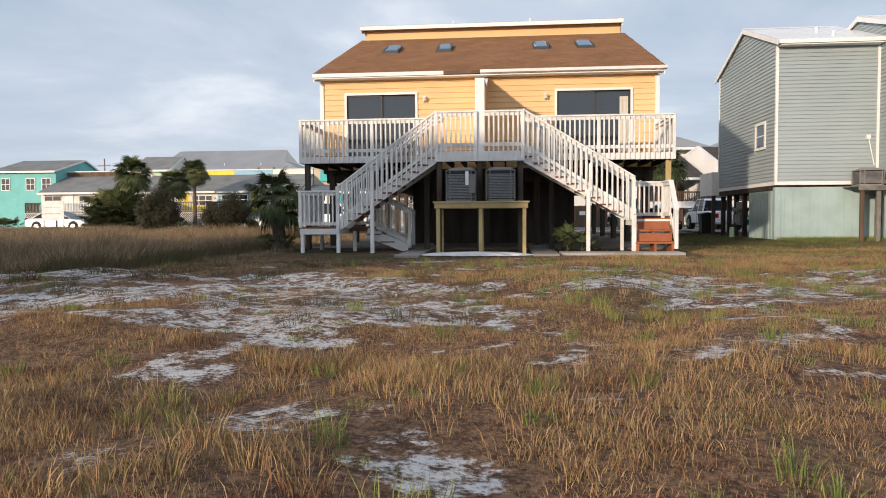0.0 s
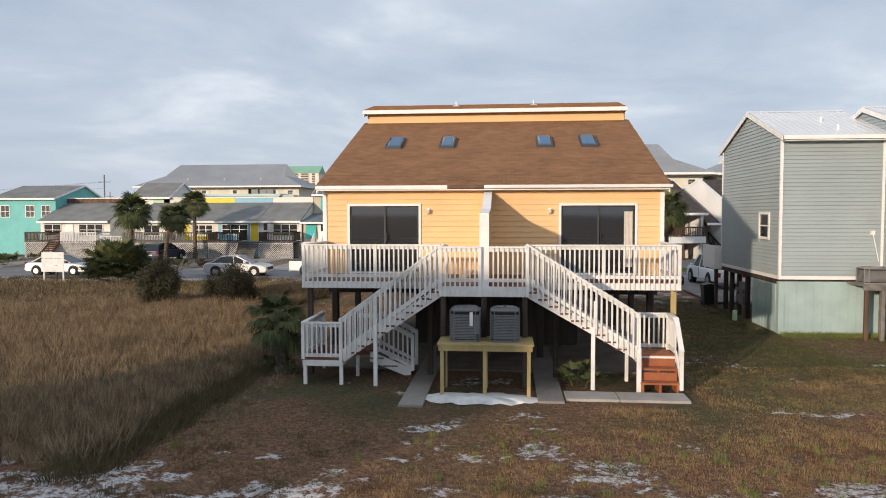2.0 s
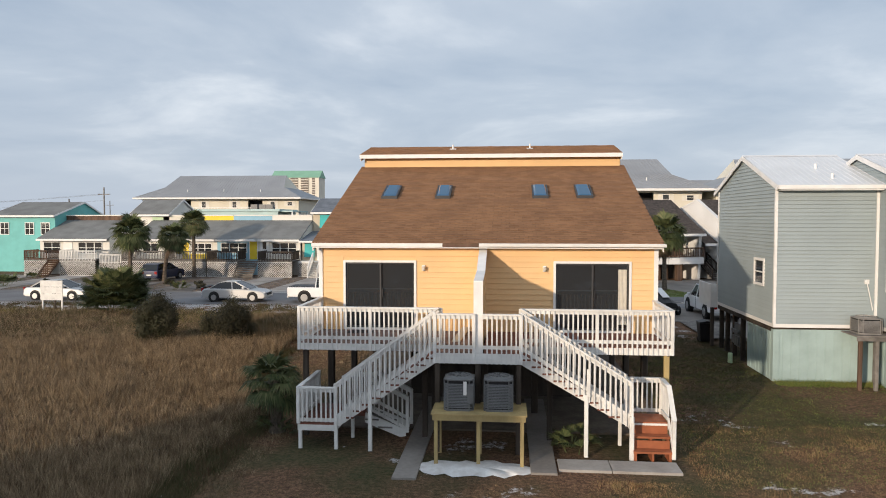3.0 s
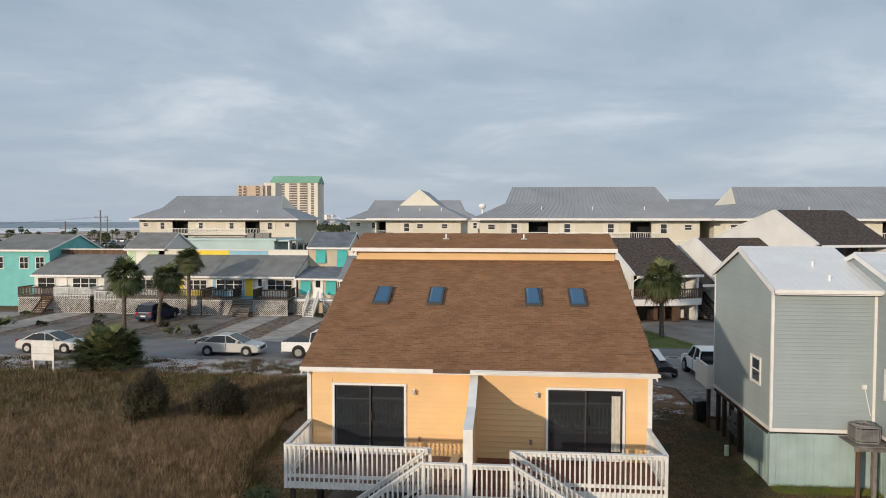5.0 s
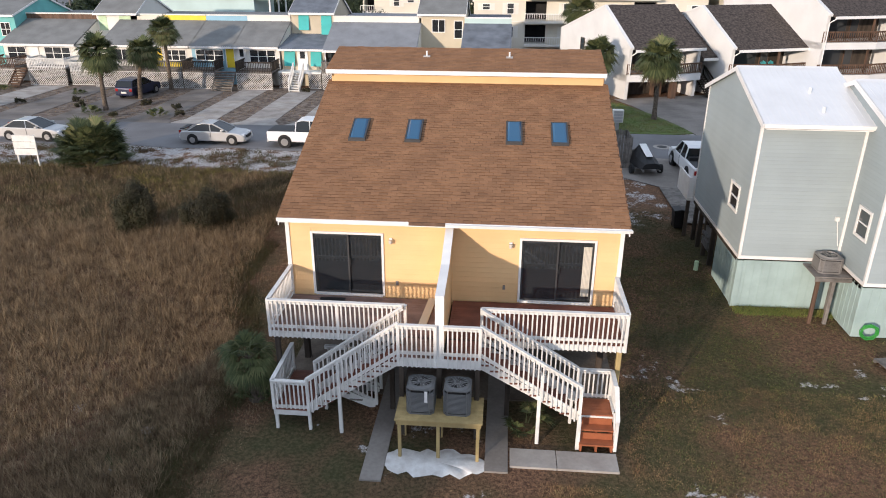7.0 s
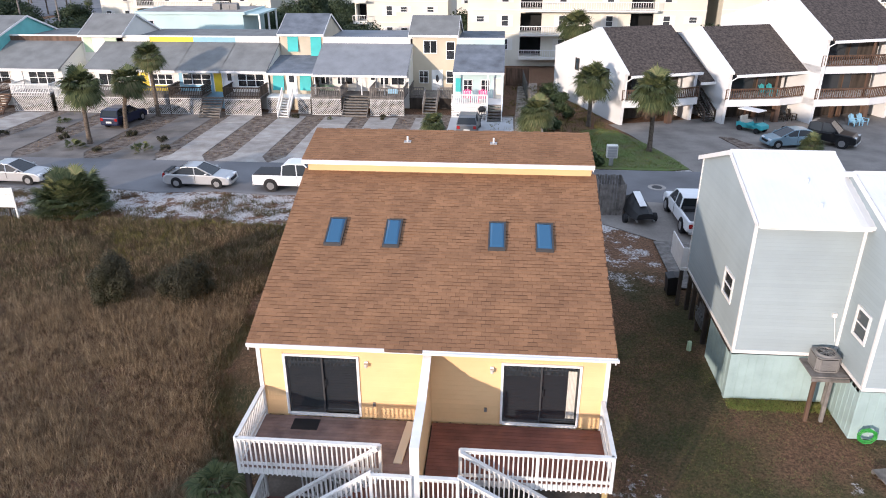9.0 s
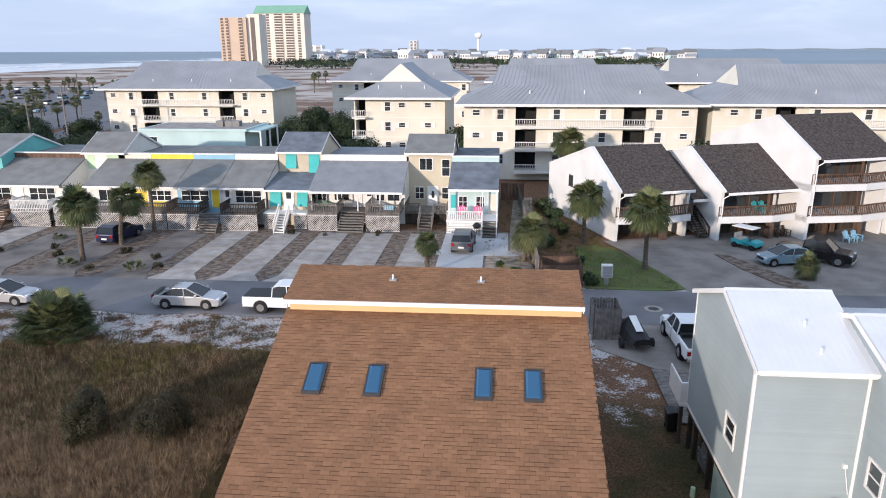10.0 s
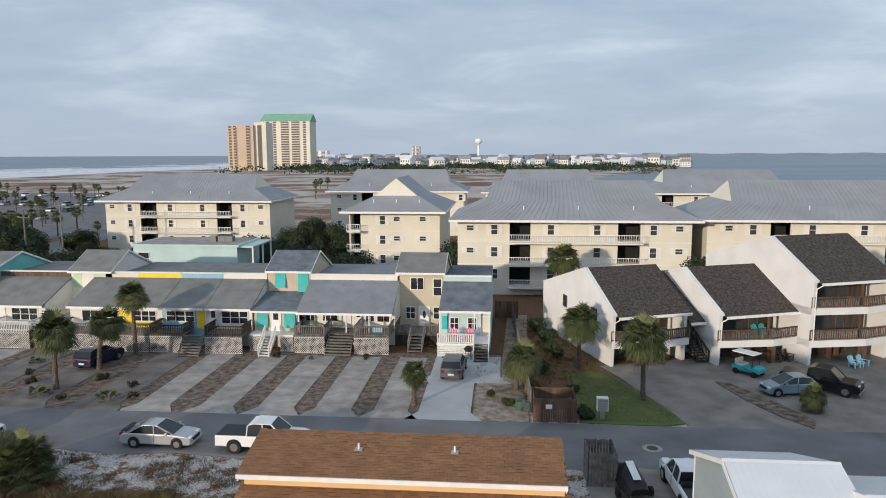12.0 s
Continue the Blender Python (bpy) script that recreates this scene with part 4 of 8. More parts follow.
for x in (DX0 + 0.15, -0.2, BX0 + 0.06, 1.3, BX1 - 0.06, 3.2, DX1 - 0.12):
    y = BYF + 0.12 if BX0 <= x <= BX1 else DYF + 0.12
    piece("deck_post", NEW_PINE if x > 6 else DARK_WOOD, deck, (x, y, 1.2), (0.14, 0.14, 2.4), None, "post")


def stair(parent, x_top, x_low, z_top, z_low, y0, y1, tread_material):
    """A straight flight along x with closed white stringers and stained treads."""
    n = max(2, round((z_top - z_low) / 0.185))
    d = (x_low - x_top) / n
    st = part("stringer", Geo().prism([(x_top, y0, z_top - 0.02), (x_low, y0, z_low + 0.17), (x_low, y0, z_low - 0.02), (x_low - d * 0.4, y0, z_low - 0.05), (x_top, y0, z_top - 0.30)], (0, 0.045, 0)), WHITE_WEATHERED, parent)
    part("stringer", Geo().prism([(x_top, y1, z_top - 0.02), (x_low, y1, z_low + 0.17), (x_low, y1, z_low - 0.02), (x_low - d * 0.4, y1, z_low - 0.05), (x_top, y1, z_top - 0.30)], (0, -0.045, 0)), WHITE_WEATHERED, parent)
    for k in range(n - 1):
        x, z = x_top + d * (k + 0.5), z_top - (z_top - z_low) * (k + 1) / n
        piece("tread", tread_material, parent, (x, (y0 + y1) / 2, z), (abs(d) * 1.05, y1 - y0 + 0.06, 0.04))
        piece("riser", tread_material, parent, (x - d * 0.48, (y0 + y1) / 2, z + 0.09), (0.02, y1 - y0 - 0.1, 0.15))


def landing(parent, x0, y0, x1, y1, z, boards):
    n = max(3, round((y1 - y0) / 0.145))
    for k in range(n):
        piece("landing_board", boards, parent, ((x0 + x1) / 2, y0 + (k + 0.5) * (y1 - y0) / n, z - 0.018), (x1 - x0, (y1 - y0) / n - 0.008, 0.036))
    part("landing_rim", Geo().box(x0 - 0.02, y0 - 0.02, z - 0.18, x1 + 0.02, y0 + 0.02, z - 0.03).box(x0 - 0.02, y1 - 0.02, z - 0.18, x1 + 0.02, y1 + 0.02, z - 0.03).box(x0 - 0.02, y0 + 0.02, z - 0.18, x0 + 0.02, y1 - 0.02, z - 0.03).box(x1 - 0.02, y0 + 0.02, z - 0.18, x1 + 0.02, y1 - 0.02, z - 0.03), WHITE_WEATHERED, parent)


S0, S1 = 18.26, 19.2
LZ, RZ = 0.66, 0.86
stair(deck, BX0, -2.42, FLOOR, LZ, S0, S1, DECK_RED)
railing(deck, (-2.42, S0, LZ + 0.06), (BX0, S0, FLOOR + 0.02), RW, 1.0, 0.12, drop=0.18, ends=(1, 0))
railing(deck, (-2.42, S1 - 0.02, LZ + 0.06), (BX0, S1 - 0.02, FLOOR + 0.02), RW, 1.0, 0.12, drop=0.1, ends=(1, 0))
landing(deck, -3.42, S0, -2.42, 20.3, LZ, DECK_RED)
railing(deck, (-3.42, S0, LZ), (-2.42, S0, LZ), RW, 0.95, 0.1, ends=(1, 0))
railing(deck, (-3.42, 20.3, LZ), (-3.42, S0, LZ), RW, 0.95, 0.1, ends=(1, 0))
for x, y in ((-3.38, S0 + 0.03), (-2.42, S0 + 0.03), (-3.38, 20.2), (-2.2, 19.3)):
    piece("landing_post", WHITE_WEATHERED, deck, (x, y, 0.27), (0.09, 0.09, 0.56), None, "post")
piece("stair_post", WHITE_WEATHERED, deck, (-1.50, S0 - 0.03, 0.85), (0.1, 0.1, 1.72), None, "post")
piece("stair_post", WHITE_WEATHERED, deck, (-1.50, S0 - 0.055, 2.0), (0.09, 0.06, 0.6), None, "post")
# second short flight turning back below the first
stair(deck, -1.9, -0.75, LZ, 0.02, 19.5, 20.3, GREY_WOOD)
part("lower_landing", Geo().box(-2.42, 19.5, LZ - 0.12, -1.88, 20.3, LZ), DECK_RED, deck)
railing(deck, (-1.75, 19.48, LZ), (-0.7, 19.48, 0.12), RW, 1.0, 0.1, ends=(1, 1))
railing(deck, (-1.75, 20.32, LZ), (-0.7, 20.32, 0.12), RW, 1.0, 0.1, ends=(1, 1))
railing(deck, (-2.42, 20.32, LZ), (-1.8, 20.32, LZ), RW, 0.9, 0.1, ends=(0, 0))
# other side
stair(deck, BX1, 5.17, FLOOR, RZ, S0, S1, DECK_RED)
railing(deck, (BX1, S0, FLOOR + 0.02), (5.17, S0, RZ + 0.06), RW, 1.0, 0.12, drop=0.18, ends=(0, 1))
railing(deck, (BX1, S1 - 0.02, FLOOR + 0.02), (5.17, S1 - 0.02, RZ + 0.06), RW, 1.0, 0.12, drop=0.1, ends=(0, 1))
landing(deck, 5.17, 18.5, 6.12, 19.3, RZ, STEP_RED)
railing(deck, (5.25, 19.3, RZ), (6.12, 19.3, RZ), RW, 0.95, 0.1, ends=(1, 1))
railing(deck, (6.12, 18.5, RZ), (6.12, 19.3, RZ), RW, 0.95, 0.1, ends=(0, 0))
railing(deck, (6.16, 17.95, 0.1), (6.14, 18.5, RZ), RW, 0.95, 0.1, ends=(1, 0), step=0.2)
piece("newel", WHITE_WEATHERED, deck, (5.16, 18.08, 0.55), (0.11, 0.11, 1.1), None, "post")
part("slanted_rail", Geo().beam((5.2, 18.3, RZ + 1.0), (5.16, 18.02, 0.95), 0.05, 0.14), WHITE_WEATHERED, deck)
for k, (z, y) in enumerate(((0.55, 18.35), (0.25, 18.08))):
    piece("step_board", STEP_RED, deck, (5.66, y, z), (0.94, 0.3, 0.05))
    piece("step_riser", STEP_RED, deck, (5.66, y + 0.12, z + 0.15 - 0.02), (0.9, 0.03, 0.2))
    for x in (5.24, 5.66, 6.08):
        piece("step_leg", STEP_RED, deck, (x, y, z / 2 - 0.01), (0.06, 0.24, z - 0.03))
piece("stair_post", WHITE_WEATHERED, deck, (4.05, S0 - 0.03, 0.8), (0.1, 0.1, 1.6), None, "post")
piece("stair_post", WHITE_WEATHERED, deck, (5.05, 19.25, 0.43), (0.09, 0.09, 0.86), None, "post")
piece("stair_post", WHITE_WEATHERED, deck, (4.10, S0 - 0.055, 1.9), (0.09, 0.06, 0.7), None, "post")

# loose things on the deck
plank = whole("loose_plank", moved(Geo().box(-0.12, -0.85, 0, 0.12, 0.85, 0.045), pose(0.72, 20.6, FLOOR + 0.05, 4, 0, -6)), BEIGE, "pale loose plank lying on the deck boards", "plank", bevel=0.006)
whole("doormat", Geo().box(-2.75, 21.0, FLOOR, -1.95, 21.5, FLOOR + 0.015), BLACK, "black doormat on the deck before the glass door", "doormat", bevel=0.005)

# ---- air-conditioner stand ----
stand = thing("equipment_stand", (1.36, 17.8, 0), "new treated-pine stand for two air conditioners", "stand")
for x in (0.32, 1.36, 2.42):
    for y in (17.3, 18.3):
        piece("leg", NEW_PINE, stand, (x, y, 0.61), (0.09, 0.09, 1.26), None, "post")
for y in (17.24, 18.36):
    part("apron_board", Geo().box(0.24, y - 0.02, 1.13, 2.5, y + 0.02, 1.26), NEW_PINE, stand)
for x in (0.25, 2.49):
    part("end_board", Geo().box(x - 0.02, 17.27, 1.13, x + 0.02, 18.33, 1.26), NEW_PINE, stand)
for k in range(8):
    piece("top_board", NEW_PINE, stand, (1.37, 17.27 + k * 0.152, 1.28), (2.34, 0.145, 0.036))


def condenser(at, w, h, material, label, turn=0):
    """A boxy outdoor unit with louvred sides, a raised top ring and a fan under a guard."""
    x, y, z = at
    c = thing("air_conditioner", at, label, "air conditioner", "outdoor air conditioners", turn=turn)
    r = w / 2
    k = r * 0.28
    ring = [(-r + k, -r), (r - k, -r), (r, -r + k), (r, r - k), (r - k, r), (-r + k, r), (-r, r - k), (-r, -r + k)]
    part("core", Geo().prism([(x + a * 0.93, y + b_ * 0.93, z + 0.05) for a, b_ in ring], (0, 0, h - 0.13)), BLACK, c)
    part("base", Geo().prism([(x + a, y + b_, z) for a, b_ in ring], (0, 0, 0.05)), material, c)
    for q in range(int((h - 0.2) / 0.038)):
        zz = z + 0.08 + q * 0.038
        part("louvre", Geo().loft([[(x + a * s, y + b_ * s, zz + d) for a, b_ in ring] for s, d in ((0.95, 0.0), (1.0, 0.003), (0.985, 0.022), (0.95, 0.025))]), material, c)
    for a, b_ in ring:
        piece("corner_rod", material, c, (x + a * 0.985, y + b_ * 0.985, z + h / 2 - 0.01), (0.024, 0.024, h - 0.1))
    seg = 20
    outer = [(x + a, y + b_) for a, b_ in ring]
    top = Geo().prism([(a, b_, z + h - 0.09) for a, b_ in outer], (0, 0, 0.035))
    part("top_pan", top, material, c, bevel=0.008)
    cone = Geo()
    for (r0, z0), (r1, z1) in (((r * 0.93, h - 0.055), (r * 0.82, h)), ((r * 0.82, h), (r * 0.74, h)), ((r * 0.74, h), (r * 0.72, h - 0.05))):
        a0 = [(x + r0 * math.cos(t), y + r0 * math.sin(t), z + z0) for t in (2 * math.pi * i / seg for i in range(seg))]
        a1 = [(x + r1 * math.cos(t), y + r1 * math.sin(t), z + z1) for t in (2 * math.pi * i / seg for i in range(seg))]
        cone.add(a0 + a1, [(i, (i + 1) % seg, seg + (i + 1) % seg, seg + i) for i in range(seg)])
    part("fan_ring", cone, material, c)
    part("fan_well", Geo().tube((x, y, z + h - 0.055), (x, y, z + h - 0.05), r * 0.72, seg=seg), BLACK, c)
    blades = Geo()
    for q in range(4):
        t = q * math.pi / 2 + 0.4
        blades.beam((x + 0.05 * math.cos(t), y + 0.05 * math.sin(t), z + h - 0.035), (x + r * 0.66 * math.cos(t), y + r * 0.66 * math.sin(t), z + h - 0.03), r * 0.34, 0.008)
    part("fan", blades.tube((x, y, z + h - 0.045), (x, y, z + h - 0.015), 0.07, seg=12), AC_GREY, c)
    guard = Geo()
    for q in range(16):
        t = q * math.pi / 8
        guard.beam((x + 0.06 * math.cos(t), y + 0.06 * math.sin(t), z + h + 0.006), (x + r * 0.75 * math.cos(t), y + r * 0.75 * math.sin(t), z + h + 0.004), 0.007, 0.007)
    part("fan_guard", guard, STEEL, c)
    return c


unit = condenser((0.86, 17.85, 1.298), 0.74, 0.84, AC_GREY, "grey outdoor air conditioner on the pine stand")
part("label_plate", Geo().box(0.98, 17.465, 1.7, 1.06, 17.475, 2.04), WHITE, unit)
part("valve_cover", Geo().box(1.08, 17.46, 1.5, 1.22, 17.55, 1.95), AC_GREY, unit)
condenser((1.84, 17.85, 1.298), 0.72, 0.84, AC_GREY, "grey outdoor air conditioner on the pine stand")

# ground-level concrete and spilt sand
paths = thing("concrete_strips", (1.4, 18, 0), "narrow stained concrete strips leading under the house", "path", kind="structure")
for x0, x1, y0, y1 in ((-0.62, -0.05, 16.3, 23.8), (2.62, 3.25, 16.9, 23.8)):
    part("strip", Geo().box(x0, y0, -0.03, x1, y1, 0.035), FORECOURT, paths, bevel=0.01)
walkway = thing("concrete_walk", (4.8, 17.6, 0), "pale concrete slabs at the foot of the steps", "path", kind="structure")
for a, b_ in ((3.3, 4.55), (4.57, 6.2)):
    part("slab", Geo().box(a, 17.15, -0.03, b_, 17.9, 0.045), CONCRETE, walkway, bevel=0.01)
rng = random.Random(3)
spill = Geo()
seg = 40
rim_pts = [(1.28 + (1.35 + 0.28 * rng.random()) * math.cos(t), 17.15 + (0.42 + 0.25 * rng.random()) * math.sin(t)) for t in (2 * math.pi * i / seg for i in range(seg))]
mid_pts = [(1.28 + (x - 1.28) * 0.6, 17.15 + (y - 17.15) * 0.6) for x, y in rim_pts]
spill.add([(x, y, 0.0) for x, y in rim_pts] + [(x, y, 0.05 + 0.008 * rng.random()) for x, y in mid_pts] + [(1.28, 17.15, 0.08)],
          [(i, (i + 1) % seg, seg + (i + 1) % seg, seg + i) for i in range(seg)] + [(seg + i, seg + (i + 1) % seg, 2 * seg) for i in range(seg)])
whole("sand_spill", spill, SAND, "white sand spread below the air-conditioner stand", "sand", smooth=True)

# ---- grey house on stilts ----
grey = thing("grey_house", (12, 27.3, 0), "blue-grey lap-sided house on stilts with white metal roof", "house")


def lap_wall(parent, p0, ang, length, z0, top, material, holes=(), step=0.14):
    """Lap boards up a wall that starts at p0 and runs along ang; top(u) gives its height, holes are (u0, z0, u1, z1)."""
    m = pose(p0[0], p0[1], 0, 0, 0, ang)
    wall = None
    k = 0
    z = z0
    hi = max(top(i * length / 40) for i in range(41))
    spans = []
    while z < hi - 0.03:
        us = [u for u in (i * length / 60 for i in range(61)) if top(u) > z + step * 0.6]
        if us:
            a, b_ = min(us), max(us)
            cuts = [(a, b_)]
            for h in holes:
                if z + step > h[1] and z < h[3]:
                    cuts = [q for c in cuts for q in ((c[0], min(c[1], h[0])), (max(c[0], h[2]), c[1])) if q[1] - q[0] > 0.03]
            for a, b_ in cuts:
                c = m @ Vector(((a + b_) / 2, -0.012, z + step / 2))
                piece("siding_board", material, parent, c, (b_ - a, 0.042, step * 1.02), ang, "lap")
        z += step


def gable_block(house_, x0, x1, y0, y1, z0, ze, yr, zr, front_holes=(), left_holes=()):
    g = wall_with_holes(x0, x1, z0, ze, front_holes, y0 + 0.005, y0 + 0.14)
    fw = part("front_wall", g, GREY_SIDING, house_)
    lap_wall(fw, (x0 + 0.05, y0), 0, x1 - x0 - 0.1, z0, lambda u: ze, GREY_SIDING, [(a - x0 - 0.05, b, c - x0 - 0.05, d) for a, b, c, d in front_holes])
    tops = lambda y: ze + (zr - ze) * ((y - y0) / (yr - y0) if y < yr else (y1 - y) / (y1 - yr))
    lw = part("side_wall", Geo().prism([(x0 + 0.005, y0 + 0.14, z0), (x0 + 0.005, y1, z0), (x0 + 0.005, y1, ze), (x0 + 0.005, yr, zr), (x0 + 0.005, y0 + 0.14, ze + 0.05)], (0.13, 0, 0)), GREY_SIDING, house_)
    lap_wall(lw, (x0, y1 - 0.05), -90, y1 - y0 - 0.1, z0, lambda u: tops(y1 - 0.05 - u), GREY_SIDING, [(y1 - 0.05 - b, c, y1 - 0.05 - a, d) for a, c, b, d in left_holes])
    part("side_wall", Geo().prism([(x1 - 0.13, y0 + 0.14, z0), (x1 - 0.13, y1, z0), (x1 - 0.13, y1, ze), (x1 - 0.13, yr, zr), (x1 - 0.13, y0 + 0.14, ze + 0.05)], (0.125, 0, 0)), GREY_SIDING, house_)
    part("back_wall", Geo().box(x0 + 0.14, y1 - 0.13, z0, x1 - 0.14, y1, ze), GREY_SIDING, house_)
    part("floor_platform", Geo().box(x0, y0 + 0.15, z0 - 0.25, x1, y1 - 0.01, z0 - 0.005), DARK_WOOD, house_)
    part("base_trim", Geo().box(x0 - 0.04, y0 - 0.04, z0 - 0.06, x1, y0 + 0.004, z0 + 0.07).box(x0 - 0.04, y0 + 0.004, z0 - 0.06, x0 + 0.004, y1, z0 + 0.07), WHITE, house_)
    for x, y in ((x0, y0), (x1, y0), (x0, y1)):
        part("corner_trim", Geo().box(x - 0.045, y - 0.045, z0 + 0.07, x + 0.05, y + 0.05, ze), WHITE, house_)
    s = (zr - ze) / (yr - y0)
    r = Geo()
    ov = 0.42
    for ya, za, yb, zb in ((y0 - ov, ze - ov * s, yr, zr), (yr, zr, y1 + ov, ze - ov * s)):
        r.prism([(x0 - 0.1, ya, za + 0.06), (x0 - 0.1, yb, zb + 0.06), (x0 - 0.1, yb, zb + 0.13), (x0 - 0.1, ya, za + 0.13)], (x1 - x0 + 0.16, 0, 0))
    rf = part("roof", r, METAL_ROOF, house_, "white standing-seam metal roof")
    n = int((x1 - x0 + 0.2) / 0.23)
    for k in range(n + 1):
        x = x0 - 0.09 + k * (x1 - x0 + 0.14) / n
        for ya, za, yb, zb in ((y0 - ov, ze - ov * s, yr, zr), (yr, zr, y1 + ov, ze - ov * s)):
            part("seam", Geo().beam((x, ya, za + 0.132), (x, yb, zb + 0.132), 0.02, 0.014), METAL_ROOF, rf)
    part("ridge_cap", Geo().prism([(x0 - 0.13, yr - 0.12, zr + 0.10), (x0 - 0.13, yr, zr + 0.17), (x0 - 0.13, yr + 0.12, zr + 0.10)], (x1 - x0 + 0.2, 0, 0)), METAL_ROOF, rf)
    part("eave_fascia", Geo().box(x0 - 0.1, y0 - ov - 0.03, ze - ov * s - 0.01, x1 + 0.06, y0 - ov, ze - ov * s + 0.13), WHITE, house_)
    part("soffit", Geo().box(x0, y0 - ov, ze - ov * s - 0.06, x1, y0, ze - ov * s - 0.03), WHITE, house_)
    part("rake_board", Geo().prism([(x0 - 0.15, y0 - ov, ze - ov * s - 0.05), (x0 - 0.15, yr, zr - 0.05), (x0 - 0.15, y1 + ov, ze - ov * s - 0.05), (x0 - 0.15, y1 + ov, ze - ov * s + 0.13), (x0 - 0.15, yr, zr + 0.13), (x0 - 0.15, y0 - ov, ze - ov * s + 0.13)], (0.03, 0, 0)), WHITE, house_)


NX0, NX1, NY0, NY1 = 11.88, 15.43, 27.3, 34.3
gable_block(grey, NX0, NX1, NY0, NY1, 2.08, 7.27, 30.8, 8.50, (), [(28.3, 3.45, 29.42, 4.51)])
gable_block(grey, 15.5, 20.6, 25.2, 32.6, 2.08, 7.2, 28.85, 8.36, [(17.2, 3.2, 18.4, 4.6)], [(25.7, 3.42, 26.65, 4.53)])
for y0w, z0w, y1w, z1w, x in ((28.3, 3.45, 29.42, 4.51, NX0), (25.7, 3.42, 26.65, 4.53, 15.5)):
    window(grey, -y1w, z0w, -y0w, z1w, x, border=0.1, matrix=pose(0, 0, 0, 0, 0, -90))
window(grey, 17.2, 3.2, 18.4, 4.6, 25.2)
for (x0, y0, x1, y1) in ((NX0 + 0.02, NY0 + 0.02, 15.49, NY0 + 0.06), (NX0 + 0.02, NY0 + 0.06, NX0 + 0.06, 30.2), (15.5, 25.24, 15.54, NY0), (15.54, 25.24, 20.6, 25.28)):
    base = part("skirt_wall", Geo().box(x0, y0, 0.0, x1, y1, 1.94), GREEN_PANEL, grey, "grey-green board skirt between the stilts")
    alongx = (x1 - x0) > (y1 - y0)
    ln = (x1 - x0) if alongx else (y1 - y0)
    for k in range(int(ln / 0.3) + 1):
        u = k * 0.3 + 0.02
        if u < ln - 0.03:
            c = (x0 + u, y0 - 0.006, 0.97) if alongx else (x0 - 0.006, y0 + u, 0.97)
            piece("batten", GREEN_PANEL, base, c, (0.03, 0.014, 1.93) if alongx else (0.014, 0.03, 1.93))
part("corner_pillar", Geo().box(NX0 - 0.02, NY0 - 0.02, 0, NX0 + 0.2, NY0 + 0.2, 1.94), GREEN_PANEL, grey)
for y in (30.3, 31.2, 32.3, 33.3, 34.2):
    for x in (12.05, 13.8, 15.4):
        piece("stilt", DARK_WOOD if y > 30.5 else BROWN_WOOD, grey, (x, y, 0.9), (0.18, 0.18, 1.8), None, "post")
meters = part("meter_board", Geo().box(12.0, 31.4, 0.5, 12.08, 32.4, 1.5), AC_GREY, grey, "electric meters under the house")
for k in range(4):
    part("meter", Geo().tube((11.99, 31.55 + k * 0.24, 1.15), (11.9, 31.55 + k * 0.24, 1.15), 0.09, seg=12), AC_GREY, meters)
    part("meter_box", Geo().box(11.93, 31.45 + k * 0.24, 0.6, 12.0, 31.65 + k * 0.24, 0.95), AC_GREY, meters)
balc = part("side_balcony", Geo().box(11.62, 34.6, 2.0, 11.68, 36.6, 2.95).box(11.62, 34.55, 2.0, 13.4, 34.6, 2.95).box(11.62, 34.5, 1.85, 15.43, 36.6, 2.0), WHITE, grey, "white boarded balcony at the back corner")
piece("balcony_post", DARK_WOOD, grey, (11.72, 34.62, 0.95), (0.16, 0.16, 1.9), None, "post")
for x, y, z in ((13.92, 28.97, 7.75), (14.0, 27.7, 7.3)):
    part("roof_vent", Geo().tube((x, y, z), (x, y, z + 0.42), 0.05, seg=10), WHITE, grey)
part("conduit", Geo().tube((15.1, 27.24, 3.7), (15.3, 27.2, 2.7), 0.018, seg=8), WHITE, grey)
part("junction_box", Geo().box(15.02, 27.2, 3.66, 15.16, 27.29, 3.82), WHITE, grey)
nst = thing("equipment_stand", (15, 26.5, 0), "weathered timber stand for an air conditioner", "stand")
for k in range(7):
    piece("top_board", GREY_WOOD, nst, (14.93, 26.12 + k * 0.17, 1.92), (1.42, 0.16, 0.045))
for x, y, m_ in ((14.4, 26.15, BROWN_WOOD), (14.95, 26.15, GREY_WOOD), (15.38, 27.1, GREY_WOOD)):
    piece("leg", m_, nst, (x, y, 0.945), (0.13, 0.13, 1.91), None, "post")
part("apron_board", Geo().box(14.22, 26.0, 1.76, 15.6, 26.04, 1.895), GREY_WOOD, nst)
condenser((14.85, 26.72, 1.945), 0.82, 0.62, AC_TAN, "taupe outdoor air conditioner on a timber stand")
hose = Geo()
for k in range(60):
    t0, t1 = k * 0.75, (k + 1) * 0.75
    f = lambda t: (15.95 + (0.28 + 0.05 * math.sin(t * 0.37)) * math.cos(t), 24.95 + 0.04 * math.sin(t * 0.9), 0.36 + (0.26 + 0.05 * math.sin(t * 0.41)) * math.sin(t))
    hose.tube(f(t0), f(t1), 0.016, seg=6)
whole("garden_hose", hose, HOSE, "coiled green garden hose by the grey house", "hose")
